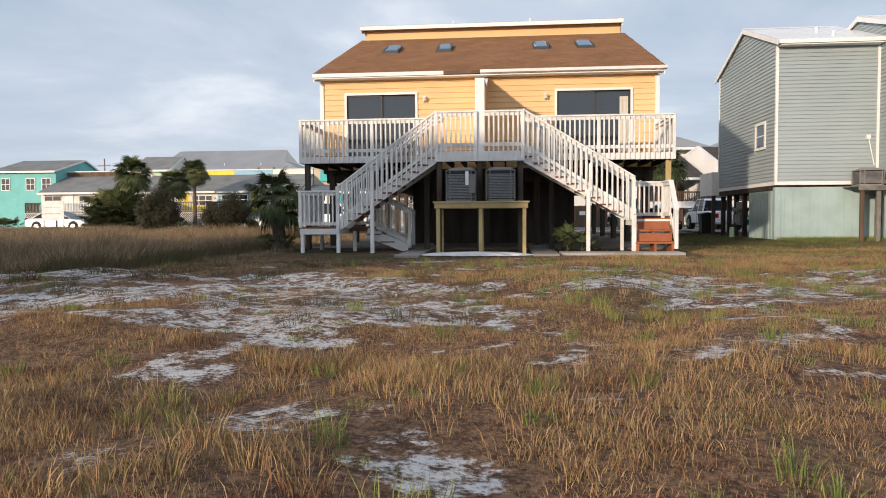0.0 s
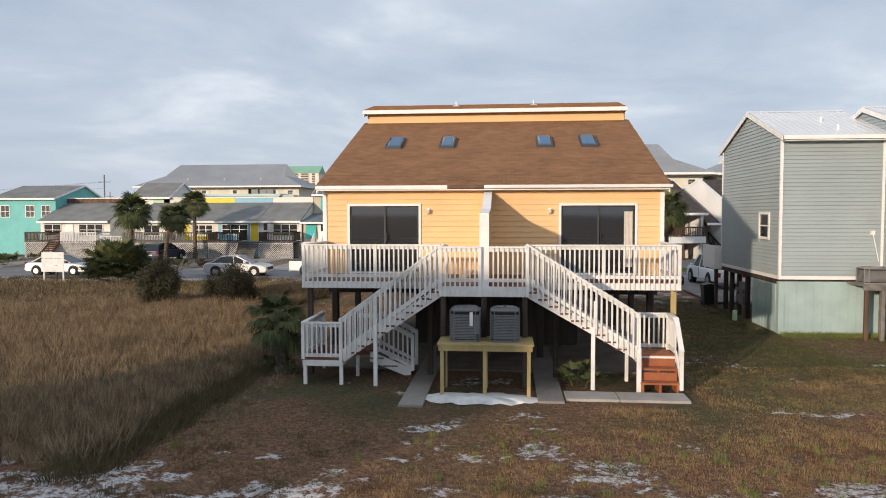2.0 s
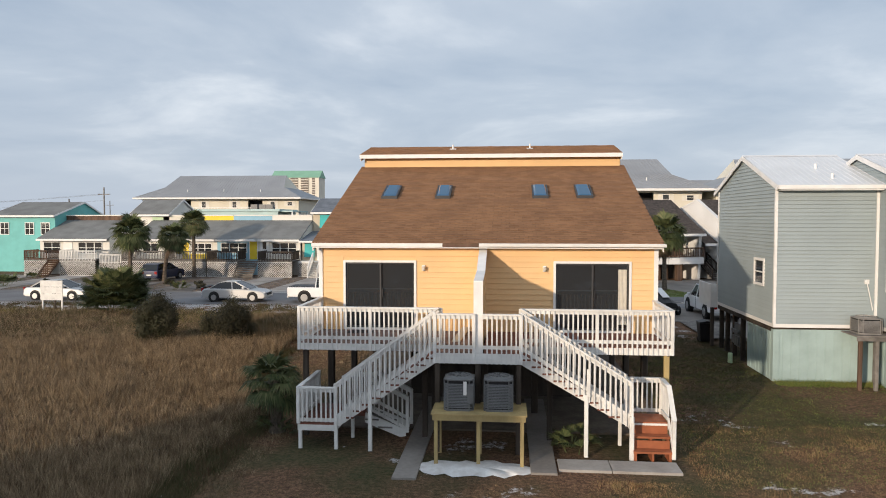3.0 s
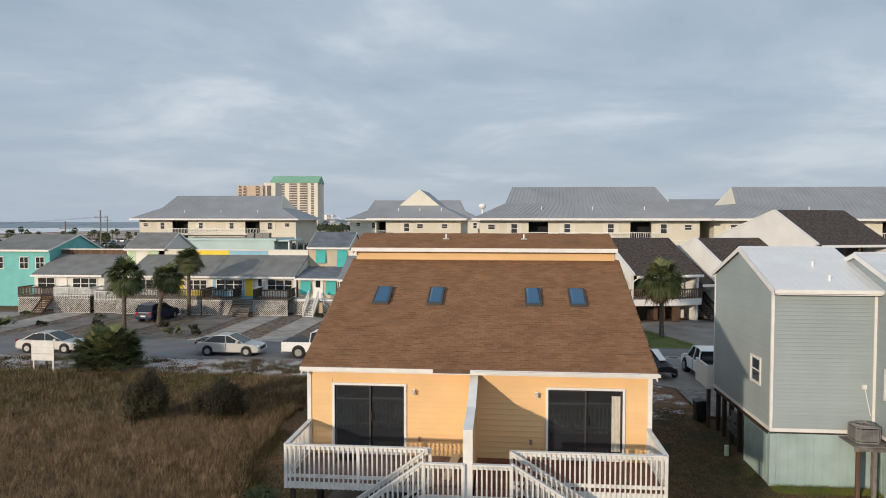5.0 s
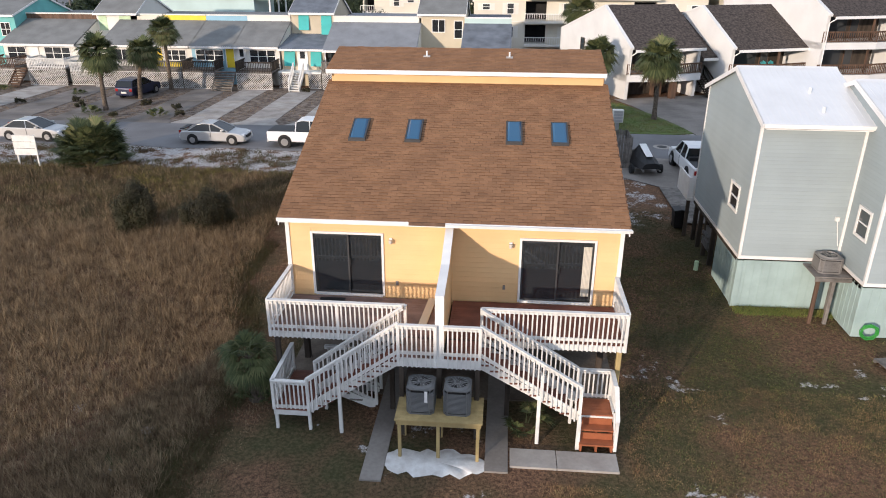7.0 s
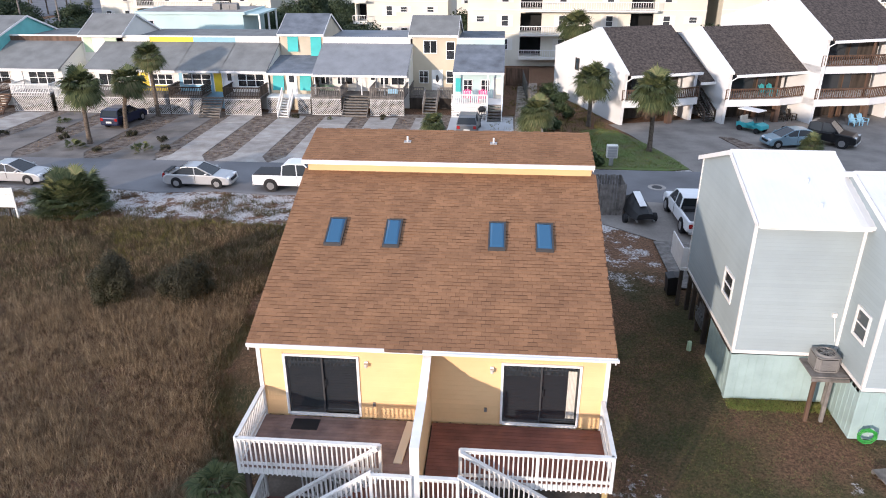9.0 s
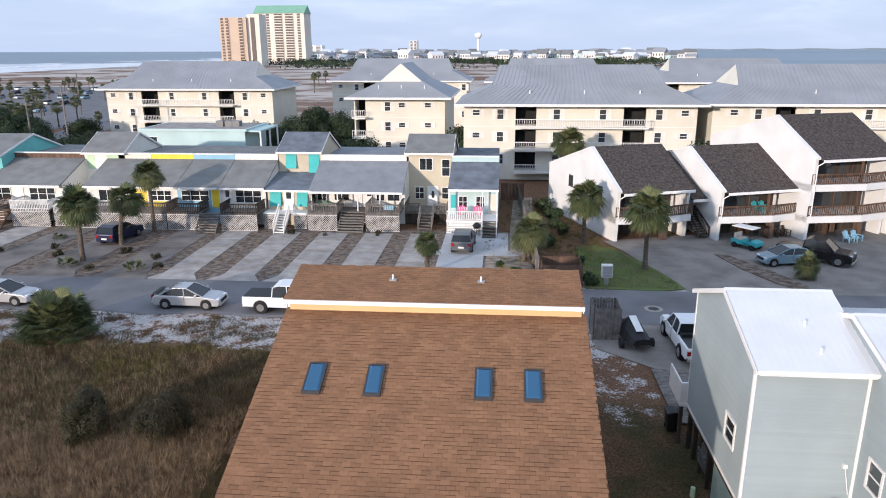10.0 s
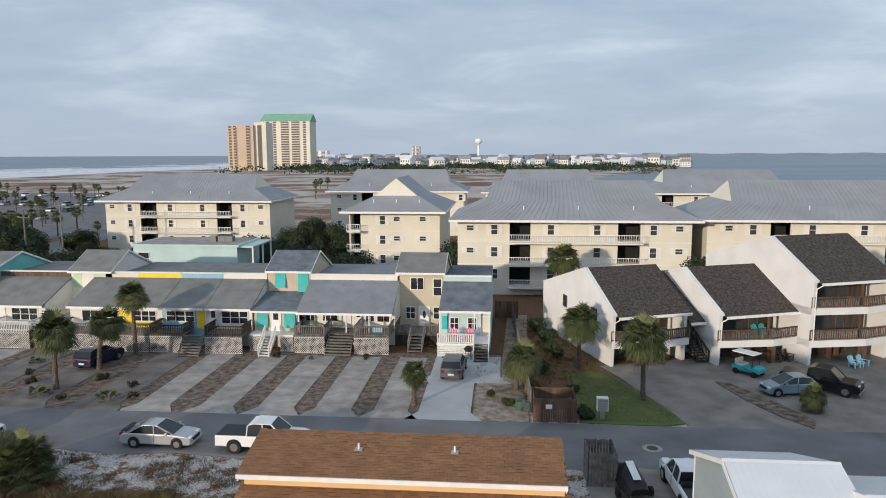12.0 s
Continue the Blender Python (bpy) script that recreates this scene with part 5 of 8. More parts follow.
whole("wood_pallet", moved(Geo().box(-0.7, -0.5, 0.09, 0.7, 0.5, 0.13).box(-0.7, -0.5, 0, 0.7, -0.4, 0.09).box(-0.7, 0.4, 0, 0.7, 0.5, 0.09), pose(16.3, 23.2, 0, 0, 0, 12)), GREY_WOOD, "grey timber pallet lying on the grass", "pallet", bevel=0.01)
whole("irrigation_marker", Geo().tube((11.35, 30.6, 0), (11.35, 30.6, 0.42), 0.1, 0.09, 12), MINT, "short pale green utility post in the grass", "utility post", bevel=0.01)
bins = thing("wheeled_bin", (11.7, 35.7, 0), "black wheeled rubbish bin beside the house", "bin")
part("body", Geo().loft([[(11.7 + a * r, 35.7 + b_ * r, z) for a, b_ in ((-1, -1), (1, -1), (1, 1), (-1, 1))] for r, z in ((0.27, 0.06), (0.34, 0.95))]), BLACK, bins, bevel=0.02)
part("lid", Geo().prism([(11.34, 35.34, 0.95), (12.06, 35.34, 0.95), (12.06, 35.34, 1.0), (11.7, 35.34, 1.07), (11.34, 35.34, 1.0)], (0, 0.72, 0)), BLACK, bins, bevel=0.02)
for x in (11.45, 11.95):
    part("wheel", Geo().tube((x - 0.03, 36.02, 0.1), (x + 0.03, 36.02, 0.1), 0.1, seg=14), RUBBER, bins)


# ---- unseen neighbouring house behind the open field, inferred from the shade on the lower deck ----
Mn = pose(0, 0, 0, 0, 0, math.degrees(math.atan2(-0.533, 0.846)))
# stays out of view; width and height set so its shadow fits
nb = thing("field_house", Mn @ Vector((-12.2, -15, 0)), "unseen plain grey house, added for the shade it casts", "house")
part("wall", moved(Geo().box(-17.2, -18.5, 0.0, -7.4, -11.6, 6.4), Mn), GREY_SIDING, nb)
part("roof", moved(Geo().prism([(-17.5, -18.9, 6.3), (-17.5, -11.2, 6.3), (-17.5, -13.5, 8.2)], (10.4, 0, 0)), Mn), GREY_SHINGLE, nb)


# ---- the terrace row across the street ----
FL, RY0, RY1 = 1.70, 73.0, 77.6


def lattice(parent, x0, x1, y, z0, z1, material=None):
    """A diagonal lattice panel facing -y."""
    material = material or LATTICE_PAINT
    material = material or WHITE_WEATHERED
    g = Geo()
    step, h = 0.22, z1 - z0
    u = x0 - h
    while u < x1:
        for s in (1, -1):
            a, b_ = (u, z0), (u + h, z1)
            lo, hi = max(a[0], x0), min(b_[0], x1)
            if hi - lo > 0.05:
                za, zb = z0 + (lo - u), z0 + (hi - u)
                if s < 0:
                    za, zb = z0 + z1 - za, z0 + z1 - zb
                g.beam((lo, y - 0.012 * (s + 1), za), (hi, y - 0.012 * (s + 1), zb), 0.012, 0.045)
        u += step
    g.box(x0, y - 0.04, z0, x1, y + 0.02, z0 + 0.06).box(x0, y - 0.04, z1 - 0.06, x1, y + 0.02, z1)
    p = part("lattice", g, material, parent, "worn pale diagonal lattice skirt")
    # dark sheet stands for the shaded hollow behind the lattice
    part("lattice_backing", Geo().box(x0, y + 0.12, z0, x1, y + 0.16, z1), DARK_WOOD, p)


def steps(parent, x0, x1, y_low, y_high, z_high, material, rail=None):
    n = max(3, round(z_high / 0.2))
    for k in range(n):
        z = z_high * (k + 1) / n
        y = y_low + (y_high - y_low) * (k + 0.5) / n
        piece("step", material, parent, ((x0 + x1) / 2, y, z - 0.03), (x1 - x0, (y_high - y_low) / n + 0.03, 0.06))
        piece("step_riser", material, parent, ((x0 + x1) / 2, y + (y_high - y_low) / n / 2, z - 0.11), (x1 - x0 - 0.08, 0.03, 0.16))
    for x in (x0, x1):
        part("stringer", Geo().prism([(x - 0.03, y_low, 0), (x - 0.03, y_low, 0.2), (x - 0.03, y_high, z_high), (x - 0.03, y_high, z_high - 0.3)], (0.06, 0, 0)), rail or material, parent)
        if rail:
            railing(parent, (x, y_low, 0.15), (x, y_high, z_high), rail, 0.9, 0.1, 0.2, ends=(1, 1))


def porch_deck(parent, x0, x1, y0, y1, z, rail, boards, gap=None, skirt=True):
    """A raised deck with its railing, lattice skirt, and steps in the gap (x0, x1)."""
    part("deck_floor", Geo().box(x0, y0, z - 0.12, x1, y1, z), boards, parent)
    spans = [(x0, gap[0]), (gap[1], x1)] if gap else [(x0, x1)]
    for a, b_ in spans:
        if b_ - a > 0.3:
            railing(parent, (a + 0.05, y0 + 0.05, z), (b_ - 0.05, y0 + 0.05, z), rail, 0.95, 0.12, 0.17, size=0.05, drop=0.1)
            if skirt:
                lattice(parent, a, b_, y0 + 0.02, 0.0, z - 0.14)
            else:
                part("skirt", Geo().box(a, y0 + 0.05, 0, b_, y0 + 0.1, z - 0.13), DARK_WOOD, parent)
    railing(parent, (x0 + 0.05, y1, z), (x0 + 0.05, y0 + 0.1, z), rail, 0.95, 0.12, 0.17, size=0.05, ends=(0, 0))
    railing(parent, (x1 - 0.05, y0 + 0.1, z), (x1 - 0.05, y1, z), rail, 0.95, 0.12, 0.17, size=0.05, ends=(0, 0))


def door_part(parent, x0, x1, z0, y, material, lite=False):
    d = part("door", Geo().box(x0, y - 0.05, z0, x1, y + 0.01, z0 + 2.0), material, parent)
    f = Geo().box(x0 - 0.08, y - 0.07, z0, x0, y + 0.01, z0 + 2.08).box(x1, y - 0.07, z0, x1 + 0.08, y + 0.01, z0 + 2.08).box(x0, y - 0.07, z0 + 2.0, x1, y + 0.01, z0 + 2.08)
    part("door_frame", f, WHITE, d)
    part("knob", Geo().tube((x1 - 0.1, y - 0.1, z0 + 1.0), (x1 - 0.1, y - 0.05, z0 + 1.0), 0.035, seg=8), STEEL, d)
    if lite:
        part("pane", Geo().box(x0 + 0.2, y - 0.06, z0 + 1.1, x1 - 0.2, y - 0.052, z0 + 1.85), PANE, d)
    return d


def shutter(parent, x0, z0, x1, z1, y, material, tilt=0.0):
    """A louvred storm shutter, propped open at its foot by tilt."""
    g = Geo()
    n = max(4, int((z1 - z0) / 0.12))
    for k in range(n):
        za, zb = z0 + (z1 - z0) * k / n, z0 + (z1 - z0) * (k + 1) / n
        ya = y - 0.04 - tilt * (1 - k / n)
        g.add([(x0, ya, za), (x1, ya, za), (x1, ya + 0.035, zb), (x0, ya + 0.035, zb), (x0, ya + 0.03, za), (x1, ya + 0.03, za), (x1, ya + 0.05, zb), (x0, ya + 0.05, zb)], [(0, 1, 2, 3), (4, 7, 6, 5), (0, 4, 5, 1), (2, 6, 7, 3), (0, 3, 7, 4), (1, 5, 6, 2)])
    part("shutter", g, material, parent, "louvred storm shutter")


def low_unit(x0, x1, wall, roofm, band, label, y_wall=RY0, eave=3.75, y_eave=72.4, band_h=6.45, trim=None):
    h = thing("row_house", ((x0 + x1) / 2, 75, 0), label, "house", "terrace row across the street")
    part("front_wall", Geo().box(x0, y_wall, 0.0, x1, y_wall + 0.15, eave + 0.25), wall, h)
    for x in (x0, x1 - 0.14):
        part("side_wall", Geo().prism([(x, y_wall + 0.15, 0), (x, RY1, 0), (x, RY1, 5.65), (x, y_wall + 0.15, eave + 0.2)], (0.14, 0, 0)), wall, h)
    part("rear_block", Geo().box(x0, RY1 + 0.2, 0, x1, 87, 5.9), wall, h)
    part("roof", Geo().prism([(x0 - 0.05, y_eave, eave - 0.08), (x0 - 0.05, RY1, 5.72), (x0 - 0.05, RY1, 5.84), (x0 - 0.05, y_eave, eave + 0.06)], (x1 - x0 + 0.1, 0, 0)), roofm, h, "shingled front slope")
    part("rear_roof", Geo().box(x0, RY1 + 0.2, 5.9, x1, 87, 6.0), roofm, h)
    part("band", Geo().box(x0, RY1, 5.6, x1, RY1 + 0.2, band_h - 0.12), band, h, "painted clerestory band over the roof")
    part("band_cap", Geo().box(x0 - 0.03, RY1 - 0.06, band_h - 0.12, x1 + 0.03, RY1 + 0.26, band_h), trim or CREAM_TRIM, h)
    part("eave_board", Geo().box(x0 - 0.05, y_eave - 0.03, eave - 0.14, x1 + 0.05, y_eave, eave + 0.07), WHITE, h)
    return h


def tall_unit(x0, x1, wall, roofm, label, z0=0.0, zf=6.5, yr=81.0, zr=8.25, y0=RY1):
    h = thing("row_house", ((x0 + x1) / 2, 82, 0), label, "house", "terrace row across the street")
    part("front_wall", Geo().box(x0, y0, z0, x1, y0 + 0.15, zf), wall, h)
    for x in (x0, x1 - 0.15):
        part("gable_wall", Geo().prism([(x, y0 + 0.15, 0), (x, 87, 0), (x, 87, 5.6), (x, yr, zr - 0.1), (x, y0 + 0.15, zf)], (0.15, 0, 0)), wall, h)
    part("roof", Geo().prism([(x0 - 0.15, y0 - 0.4, zf - 0.15), (x0 - 0.15, yr, zr - 0.1), (x0 - 0.15, 87.4, 5.4), (x0 - 0.15, 87.4, 5.52), (x0 - 0.15, yr, zr + 0.03), (x0 - 0.15, y0 - 0.4, zf - 0.02)], (x1 - x0 + 0.3, 0, 0)), roofm, h, "shingled gable roof")
    part("eave_board", Geo().box(x0 - 0.15, y0 - 0.44, zf - 0.22, x1 + 0.15, y0 - 0.4, zf - 0.01), WHITE, h)
    for x in (x0 - 0.18, x1 + 0.15):
        part("rake_board", Geo().prism([(x, y0 - 0.42, zf - 0.2), (x, yr, zr - 0.15), (x, 87.4, 5.35), (x, 87.4, 5.55), (x, yr, zr + 0.06), (x, y0 - 0.42, zf)], (0.03, 0, 0)), WHITE, h)
    return h


# teal corner house, then the row from its far end
h = tall_unit(-56.5, -48.9, TEAL_WALL, GREY_SHINGLE, "two-storey teal terrace house with grey shingle gable", zf=6.4, yr=81, zr=8.0, y0=75.5)
for x in (-55.5, -52.5, -50.6):
    window(h, x, 4.2, x + 1.1, 5.6, 75.5, mid="hv")
h = low_unit(-49.0, -41.0, CREAM_TRIM, GREY_SHINGLE, BROWN_WOOD, "white terrace house with grey shingle slope and white deck")
window(h, -44.6, 2.2, -41.8, 3.5, RY0, mid="h3")
window(h, -48.6, 2.2, -46.6, 3.5, RY0, mid="hv")
door_part(h, -46.2, -45.3, FL, RY0, WHITE)
porch_deck(h, -45.2, -41.2, 70.6, RY0, FL, WHITE_WEATHERED, GREY_WOOD)
porch_deck(h, -49.2, -46.6, 70.6, RY0, FL, BROWN_WOOD, GREY_WOOD)
steps(h, -46.5, -45.3, 68.8, 70.7, FL, BROWN_WOOD)
h = tall_unit(-41.0, -36.5, CREAM_TRIM, GREY_SHINGLE, "two-storey white terrace house with pale green shutters")
for x0, z0, x1, z1 in ((-40.8, 4.7, -39.9, 6.2), (-38.5, 5.0, -37.2, 6.2), (-40.7, 1.9, -39.7, 3.9)):
    shutter(h, x0, z0, x1, z1, RY1, MINT)
porch_deck(h, -41.0, -38.6, 71.0, RY1, 1.3, WHITE_WEATHERED, GREY_WOOD)
h = low_unit(-38.4, -33.6, CREAM_TRIM, GREY_SHINGLE, CREAM, "cream terrace house with grey shingle slope")
window(h, -37.2, 2.2, -35.4, 3.4, RY0, mid="v")
porch_deck(h, -38.2, -33.7, 70.4, RY0, FL, GREY_WOOD, GREY_WOOD)
door_part(h, -34.8, -34.0, FL, RY0, CREAM)
h = low_unit(-33.6, -28.9, CREAM_TRIM, GREY_SHINGLE, SUNNY, "terrace house with bright yellow trim and band")
window(h, -31.8, 2.3, -29.5, 3.4, RY0, mid="h3")
part("yellow_panel", Geo().box(-32.6, RY0 - 0.03, FL, -29.2, RY0 - 0.002, 2.25).box(-33.4, RY0 - 0.03, 2.25, -32.9, RY0 - 0.002, 3.6), SUNNY, h)
door_part(h, -32.8, -32.0, FL, RY0, SUNNY)
porch_deck(h, -33.6, -29.0, 70.3, RY0, FL, GREY_WOOD, GREY_WOOD)
h = low_unit(-28.9, -24.4, SKY_BLUE, GREY_SHINGLE, SKY_BLUE, "blue terrace house with a bright yellow door")
window(h, -28.5, 2.35, -25.6, 3.45, RY0, mid="h3")
door_part(h, -25.3, -24.5, FL, RY0, SUNNY)
porch_deck(h, -28.9, -25.7, 70.3, RY0, FL, DARK_WOOD, GREY_WOOD)
steps(h, -25.6, -23.6, 68.9, 70.5, FL, GREY_WOOD)
h = low_unit(-24.4, -19.8, CREAM_TRIM, GREY_SHINGLE, CREAM_TRIM, "white terrace house with brown timber deck")
window(h, -22.9, 2.2, -20.2, 3.5, RY0, mid="h3")
door_part(h, -24.1, -23.3, FL, RY0, WHITE, True)
porch_deck(h, -23.5, -19.9, 70.3, RY0, FL, DARK_WOOD, GREY_WOOD)

# beige two-storey unit with teal shutters and white steps
h = tall_unit(-19.7, -15.2, BEIGE, BLUE_SHINGLE, "beige two-storey terrace house with teal storm shutters", zf=6.75, yr=81.2, zr=8.35)
for x0, z0, x1, z1 in ((-18.9, 5.0, -17.8, 6.45), (-16.5, 4.4, -15.4, 6.45)):
    shutter(h, x0, z0, x1, z1, RY1, TEAL, 0.25)
part("porch_wall", Geo().box(-19.6, RY0, 0, -15.3, RY0 + 0.15, 3.7), BEIGE, h)
part("porch_roof", Geo().prism([(-19.8, 72.3, 3.55), (-19.8, RY1, 4.5), (-19.8, RY1, 4.62), (-19.8, 72.3, 3.67)], (4.7, 0, 0)), BLUE_SHINGLE, h, "slate-blue porch roof")
part("porch_eave", Geo().box(-19.8, 72.26, 3.5, -15.1, 72.3, 3.69), WHITE, h)
for x0, x1 in ((-19.3, -18.2), (-16.6, -15.5)):
    shutter(h, x0, 2.0, x1, 3.4, RY0, TEAL, 0.35)
door_part(h, -17.9, -17.0, FL - 0.1, RY0, WHITE, True)
part("porch_floor", Geo().box(-19.6, 71.4, FL - 0.25, -15.3, RY0, FL - 0.1), WHITE, h)
lattice(h, -19.6, -18.3, 71.45, 0, FL - 0.3)
lattice(h, -16.6, -15.3, 71.45, 0, FL - 0.3)
steps(h, -18.0, -17.0, 69.3, 71.4, FL - 0.1, WHITE_WEATHERED, WHITE_WEATHERED)

# double unit under one long porch roof
h = low_unit(-15.2, -6.0, CREAM_TRIM, PALE_SHINGLE, CREAM_TRIM, "pale double terrace house with a long grey-blue porch roof", y_wall=74.3, eave=3.55, y_eave=72.2)
for x0, x1 in ((-14.9, -13.9), (-13.2, -11.6), (-8.9, -8.0), (-7.8, -6.4)):
    window(h, x0, 2.3, x1, 3.35, 74.3, mid="v")
part("lime_panel", Geo().box(-15.05, 74.27, FL, -13.6, 74.298, 2.28), MINT, h)
door_part(h, -11.2, -10.4, FL, 74.3, WHITE)
door_part(h, -10.0, -9.2, FL, 74.3, WHITE, True)
for x in (-15.0, -12.4, -10.4, -8.2, -6.2):
    piece("porch_post", WHITE_WEATHERED, h, (x, 72.4, 2.6), (0.12, 0.12, 1.8), None, "post")
porch_deck(h, -15.1, -12.2, 71.0, 74.3, FL, GREY_WOOD, GREY_WOOD)
porch_deck(h, -9.4, -6.1, 71.0, 74.3, FL, GREY_WOOD, GREY_WOOD)
part("entry_floor", Geo().box(-12.2, 72.2, FL - 0.12, -9.4, 74.3, FL), GREY_WOOD, h)
steps(h, -12.0, -9.6, 70.1, 72.2, FL, GREY_WOOD)
part("blue_banner", Geo().box(-7.6, 71.0, 2.15, -6.7, 71.02, 2.6), SKY_BLUE, h, "blue and white cloth on the railing")

# beige two-storey unit set back behind its steps
h = tall_unit(-6.2, -1.5, BEIGE, GREY_SHINGLE, "beige two-storey terrace house with oval-glass door", zf=6.75)
for x0, z0, x1, z1, mi in ((-4.9, 4.9, -3.5, 6.2, "v"), (-2.6, 4.3, -1.7, 6.1, "h"), (-5.4, 1.9, -4.4, 3.2, "hv"), (-2.6, 1.9, -1.7, 3.2, "h")):
    window(h, x0, z0, x1, z1, RY1, mid=mi)
d = door_part(h, -4.0, -3.0, 1.2, RY1, WHITE)
part("oval_light", Geo().prism([(-3.5 + 0.16 * math.cos(t), RY1 - 0.065, 2.4 + 0.4 * math.sin(t)) for t in (2 * math.pi * i / 16 for i in range(16))], (0, 0.01, 0)), PANE, d)
porch_deck(h, -6.0, -1.7, 74.2, RY1, 1.2, GREY_WOOD, GREY_WOOD, gap=(-4.5, -3.0), skirt=False)
steps(h, -4.4, -3.1, 71.7, 74.2, 1.2, GREY_WOOD, GREY_WOOD)

# small aqua unit at the end of the row
h = low_unit(-1.5, 3.3, PALE_AQUA, BLUE_SHINGLE, PALE_AQUA, "small pale-aqua terrace house with white porch", y_wall=73.6, eave=3.9, y_eave=72.4, trim=WHITE)
for x0, x1 in ((-0.6, 0.3), (1.1, 2.0)):
    window(h, x0, 1.9, x1, 3.1, 73.6, mid="hv")
door_part(h, 2.4, 3.15, 1.2, 73.6, CREAM)
part("deck_floor", Geo().box(-1.6, 70.75, 1.15, 3.3, 73.6, 1.3), WHITE, h)
railing(h, (-1.5, 70.8, 1.3), (1.75, 70.8, 1.3), WHITE_WEATHERED, 0.9, 0.1, 0.2, size=0.09)
slats = Geo()
for k in range(7):
    piece("skirt_board", WHITE_WEATHERED, h, (0.1, 70.78, 0.1 + k * 0.165), (3.3, 0.04, 0.13))
steps(h, 1.9, 3.1, 69.2, 70.8, 1.3, GREY_WOOD)
for x in (1.85, 3.2):
    part("stair_cheek", Geo().prism([(x - 0.04, 69.2, 0.0), (x - 0.04, 69.2, 1.0), (x - 0.04, 70.8, 2.2), (x - 0.04, 70.8, 0.0)], (0.08, 0, 0)), WHITE_WEATHERED, h)
for x in (-1.45, 1.8, 3.2):
    piece("porch_post", WHITE, h, (x, 72.5, 2.6), (0.12, 0.12, 2.6), None, "post")
shutter(h, -1.35, 1.9, -0.8, 3.2, 73.6, TEAL)


def garden_chair(at, turn, material, label, scale=1.0):
    """A slatted low armchair with a fan back."""
    c = thing("garden_chair", at, label, "chair", "porch chairs", turn=turn)
    m = pose(*at, 0, 0, turn) @ Matrix.Scale(scale, 4)
    b = lambda *a: moved(Geo().box(*a), m)
    for k in range(5):
        part("seat_slat", moved(Geo().prism([(-0.28, -0.3 + k * 0.12, 0.36 - k * 0.025), (0.28, -0.3 + k * 0.12, 0.36 - k * 0.025), (0.28, -0.2 + k * 0.12, 0.34 - k * 0.025), (-0.28, -0.2 + k * 0.12, 0.34 - k * 0.025)], (0, 0, 0.03)), m), material, c)
    for k in range(5):
        x = -0.24 + k * 0.12
        part("back_slat", moved(Geo().prism([(x - 0.05, 0.26, 0.28), (x + 0.05, 0.26, 0.28), (x * 1.25 + 0.05, 0.5, 1.0 - abs(k - 2) * 0.06), (x * 1.25 - 0.05, 0.5, 1.0 - abs(k - 2) * 0.06)], (0, 0.025, 0)), m), material, c)
    for s in (-1, 1):
        part("armrest", b(s * 0.36 - 0.06, -0.35, 0.55, s * 0.36 + 0.06, 0.36, 0.58), material, c)
        part("leg", b(s * 0.34 - 0.03, -0.32, 0.0, s * 0.34 + 0.03, -0.24, 0.55), material, c)
        part("leg", b(s * 0.34 - 0.03, 0.26, 0.0, s * 0.34 + 0.03, 0.34, 0.55), material, c)
    return c


for x in (-0.15, 1.35):
    garden_chair((x, 71.7, 1.3), 0, PINK, "bright pink slatted garden chair on the white porch", 1.15)
whole("kettle_grill", Geo().tube((1.35, 70.2, 0.75), (1.35, 70.2, 1.0), 0.3, 0.42, 14).tube((1.35, 70.2, 1.0), (1.35, 70.2, 1.25), 0.42, 0.15, 14).box(1.1, 70.0, 0.03, 1.15, 70.05, 0.8).box(1.55, 70.0, 0.03, 1.6, 70.05, 0.8).box(1.3, 70.35, 0.03, 1.35, 70.4, 0.8), BLACK, "black covered kettle grill beside the porch", "grill")
for x in (-45.6, -24.9, -18.0, -21.5):
    pass

# ---- pale aqua flat-roofed building behind the row ----
ab = thing("flat_roofed_building", (-33.5, 95, 0), "pale aqua flat-roofed block with rooftop units", "building")
part("wall", Geo().box(-42.5, 93, 0, -28.9, 101, 7.2), PALE_AQUA, ab)
part("parapet", Geo().box(-42.7, 92.8, 7.0, -28.6, 93.05, 7.3).box(-42.7, 93.05, 7.0, -42.4, 101, 7.3).box(-28.9, 93.05, 7.0, -28.6, 101, 7.3), PALE_AQUA, ab)
part("flat_roof", Geo().box(-42.4, 93.05, 7.2, -28.9, 101, 7.28), CONCRETE, ab)
part("roof_canopy", Geo().box(-28.6, 93.2, 6.9, -26.9, 100.5, 7.1), PALE_AQUA, ab)
for x in (-33.8, -32.6, -31.6):
    part("rooftop_unit", Geo().box(x, 96, 7.28, x + 0.95, 97, 8.0), AC_GREY, ab)
window(ab, -41.9, 4.6, -40.4, 6.3, 93, mid="h")
for x in (-27.0,):
    for y in (93.4, 97, 100.2):
        piece("canopy_post", WHITE, ab, (x, y, 3.45), (0.2, 0.2, 6.9), None, "post")


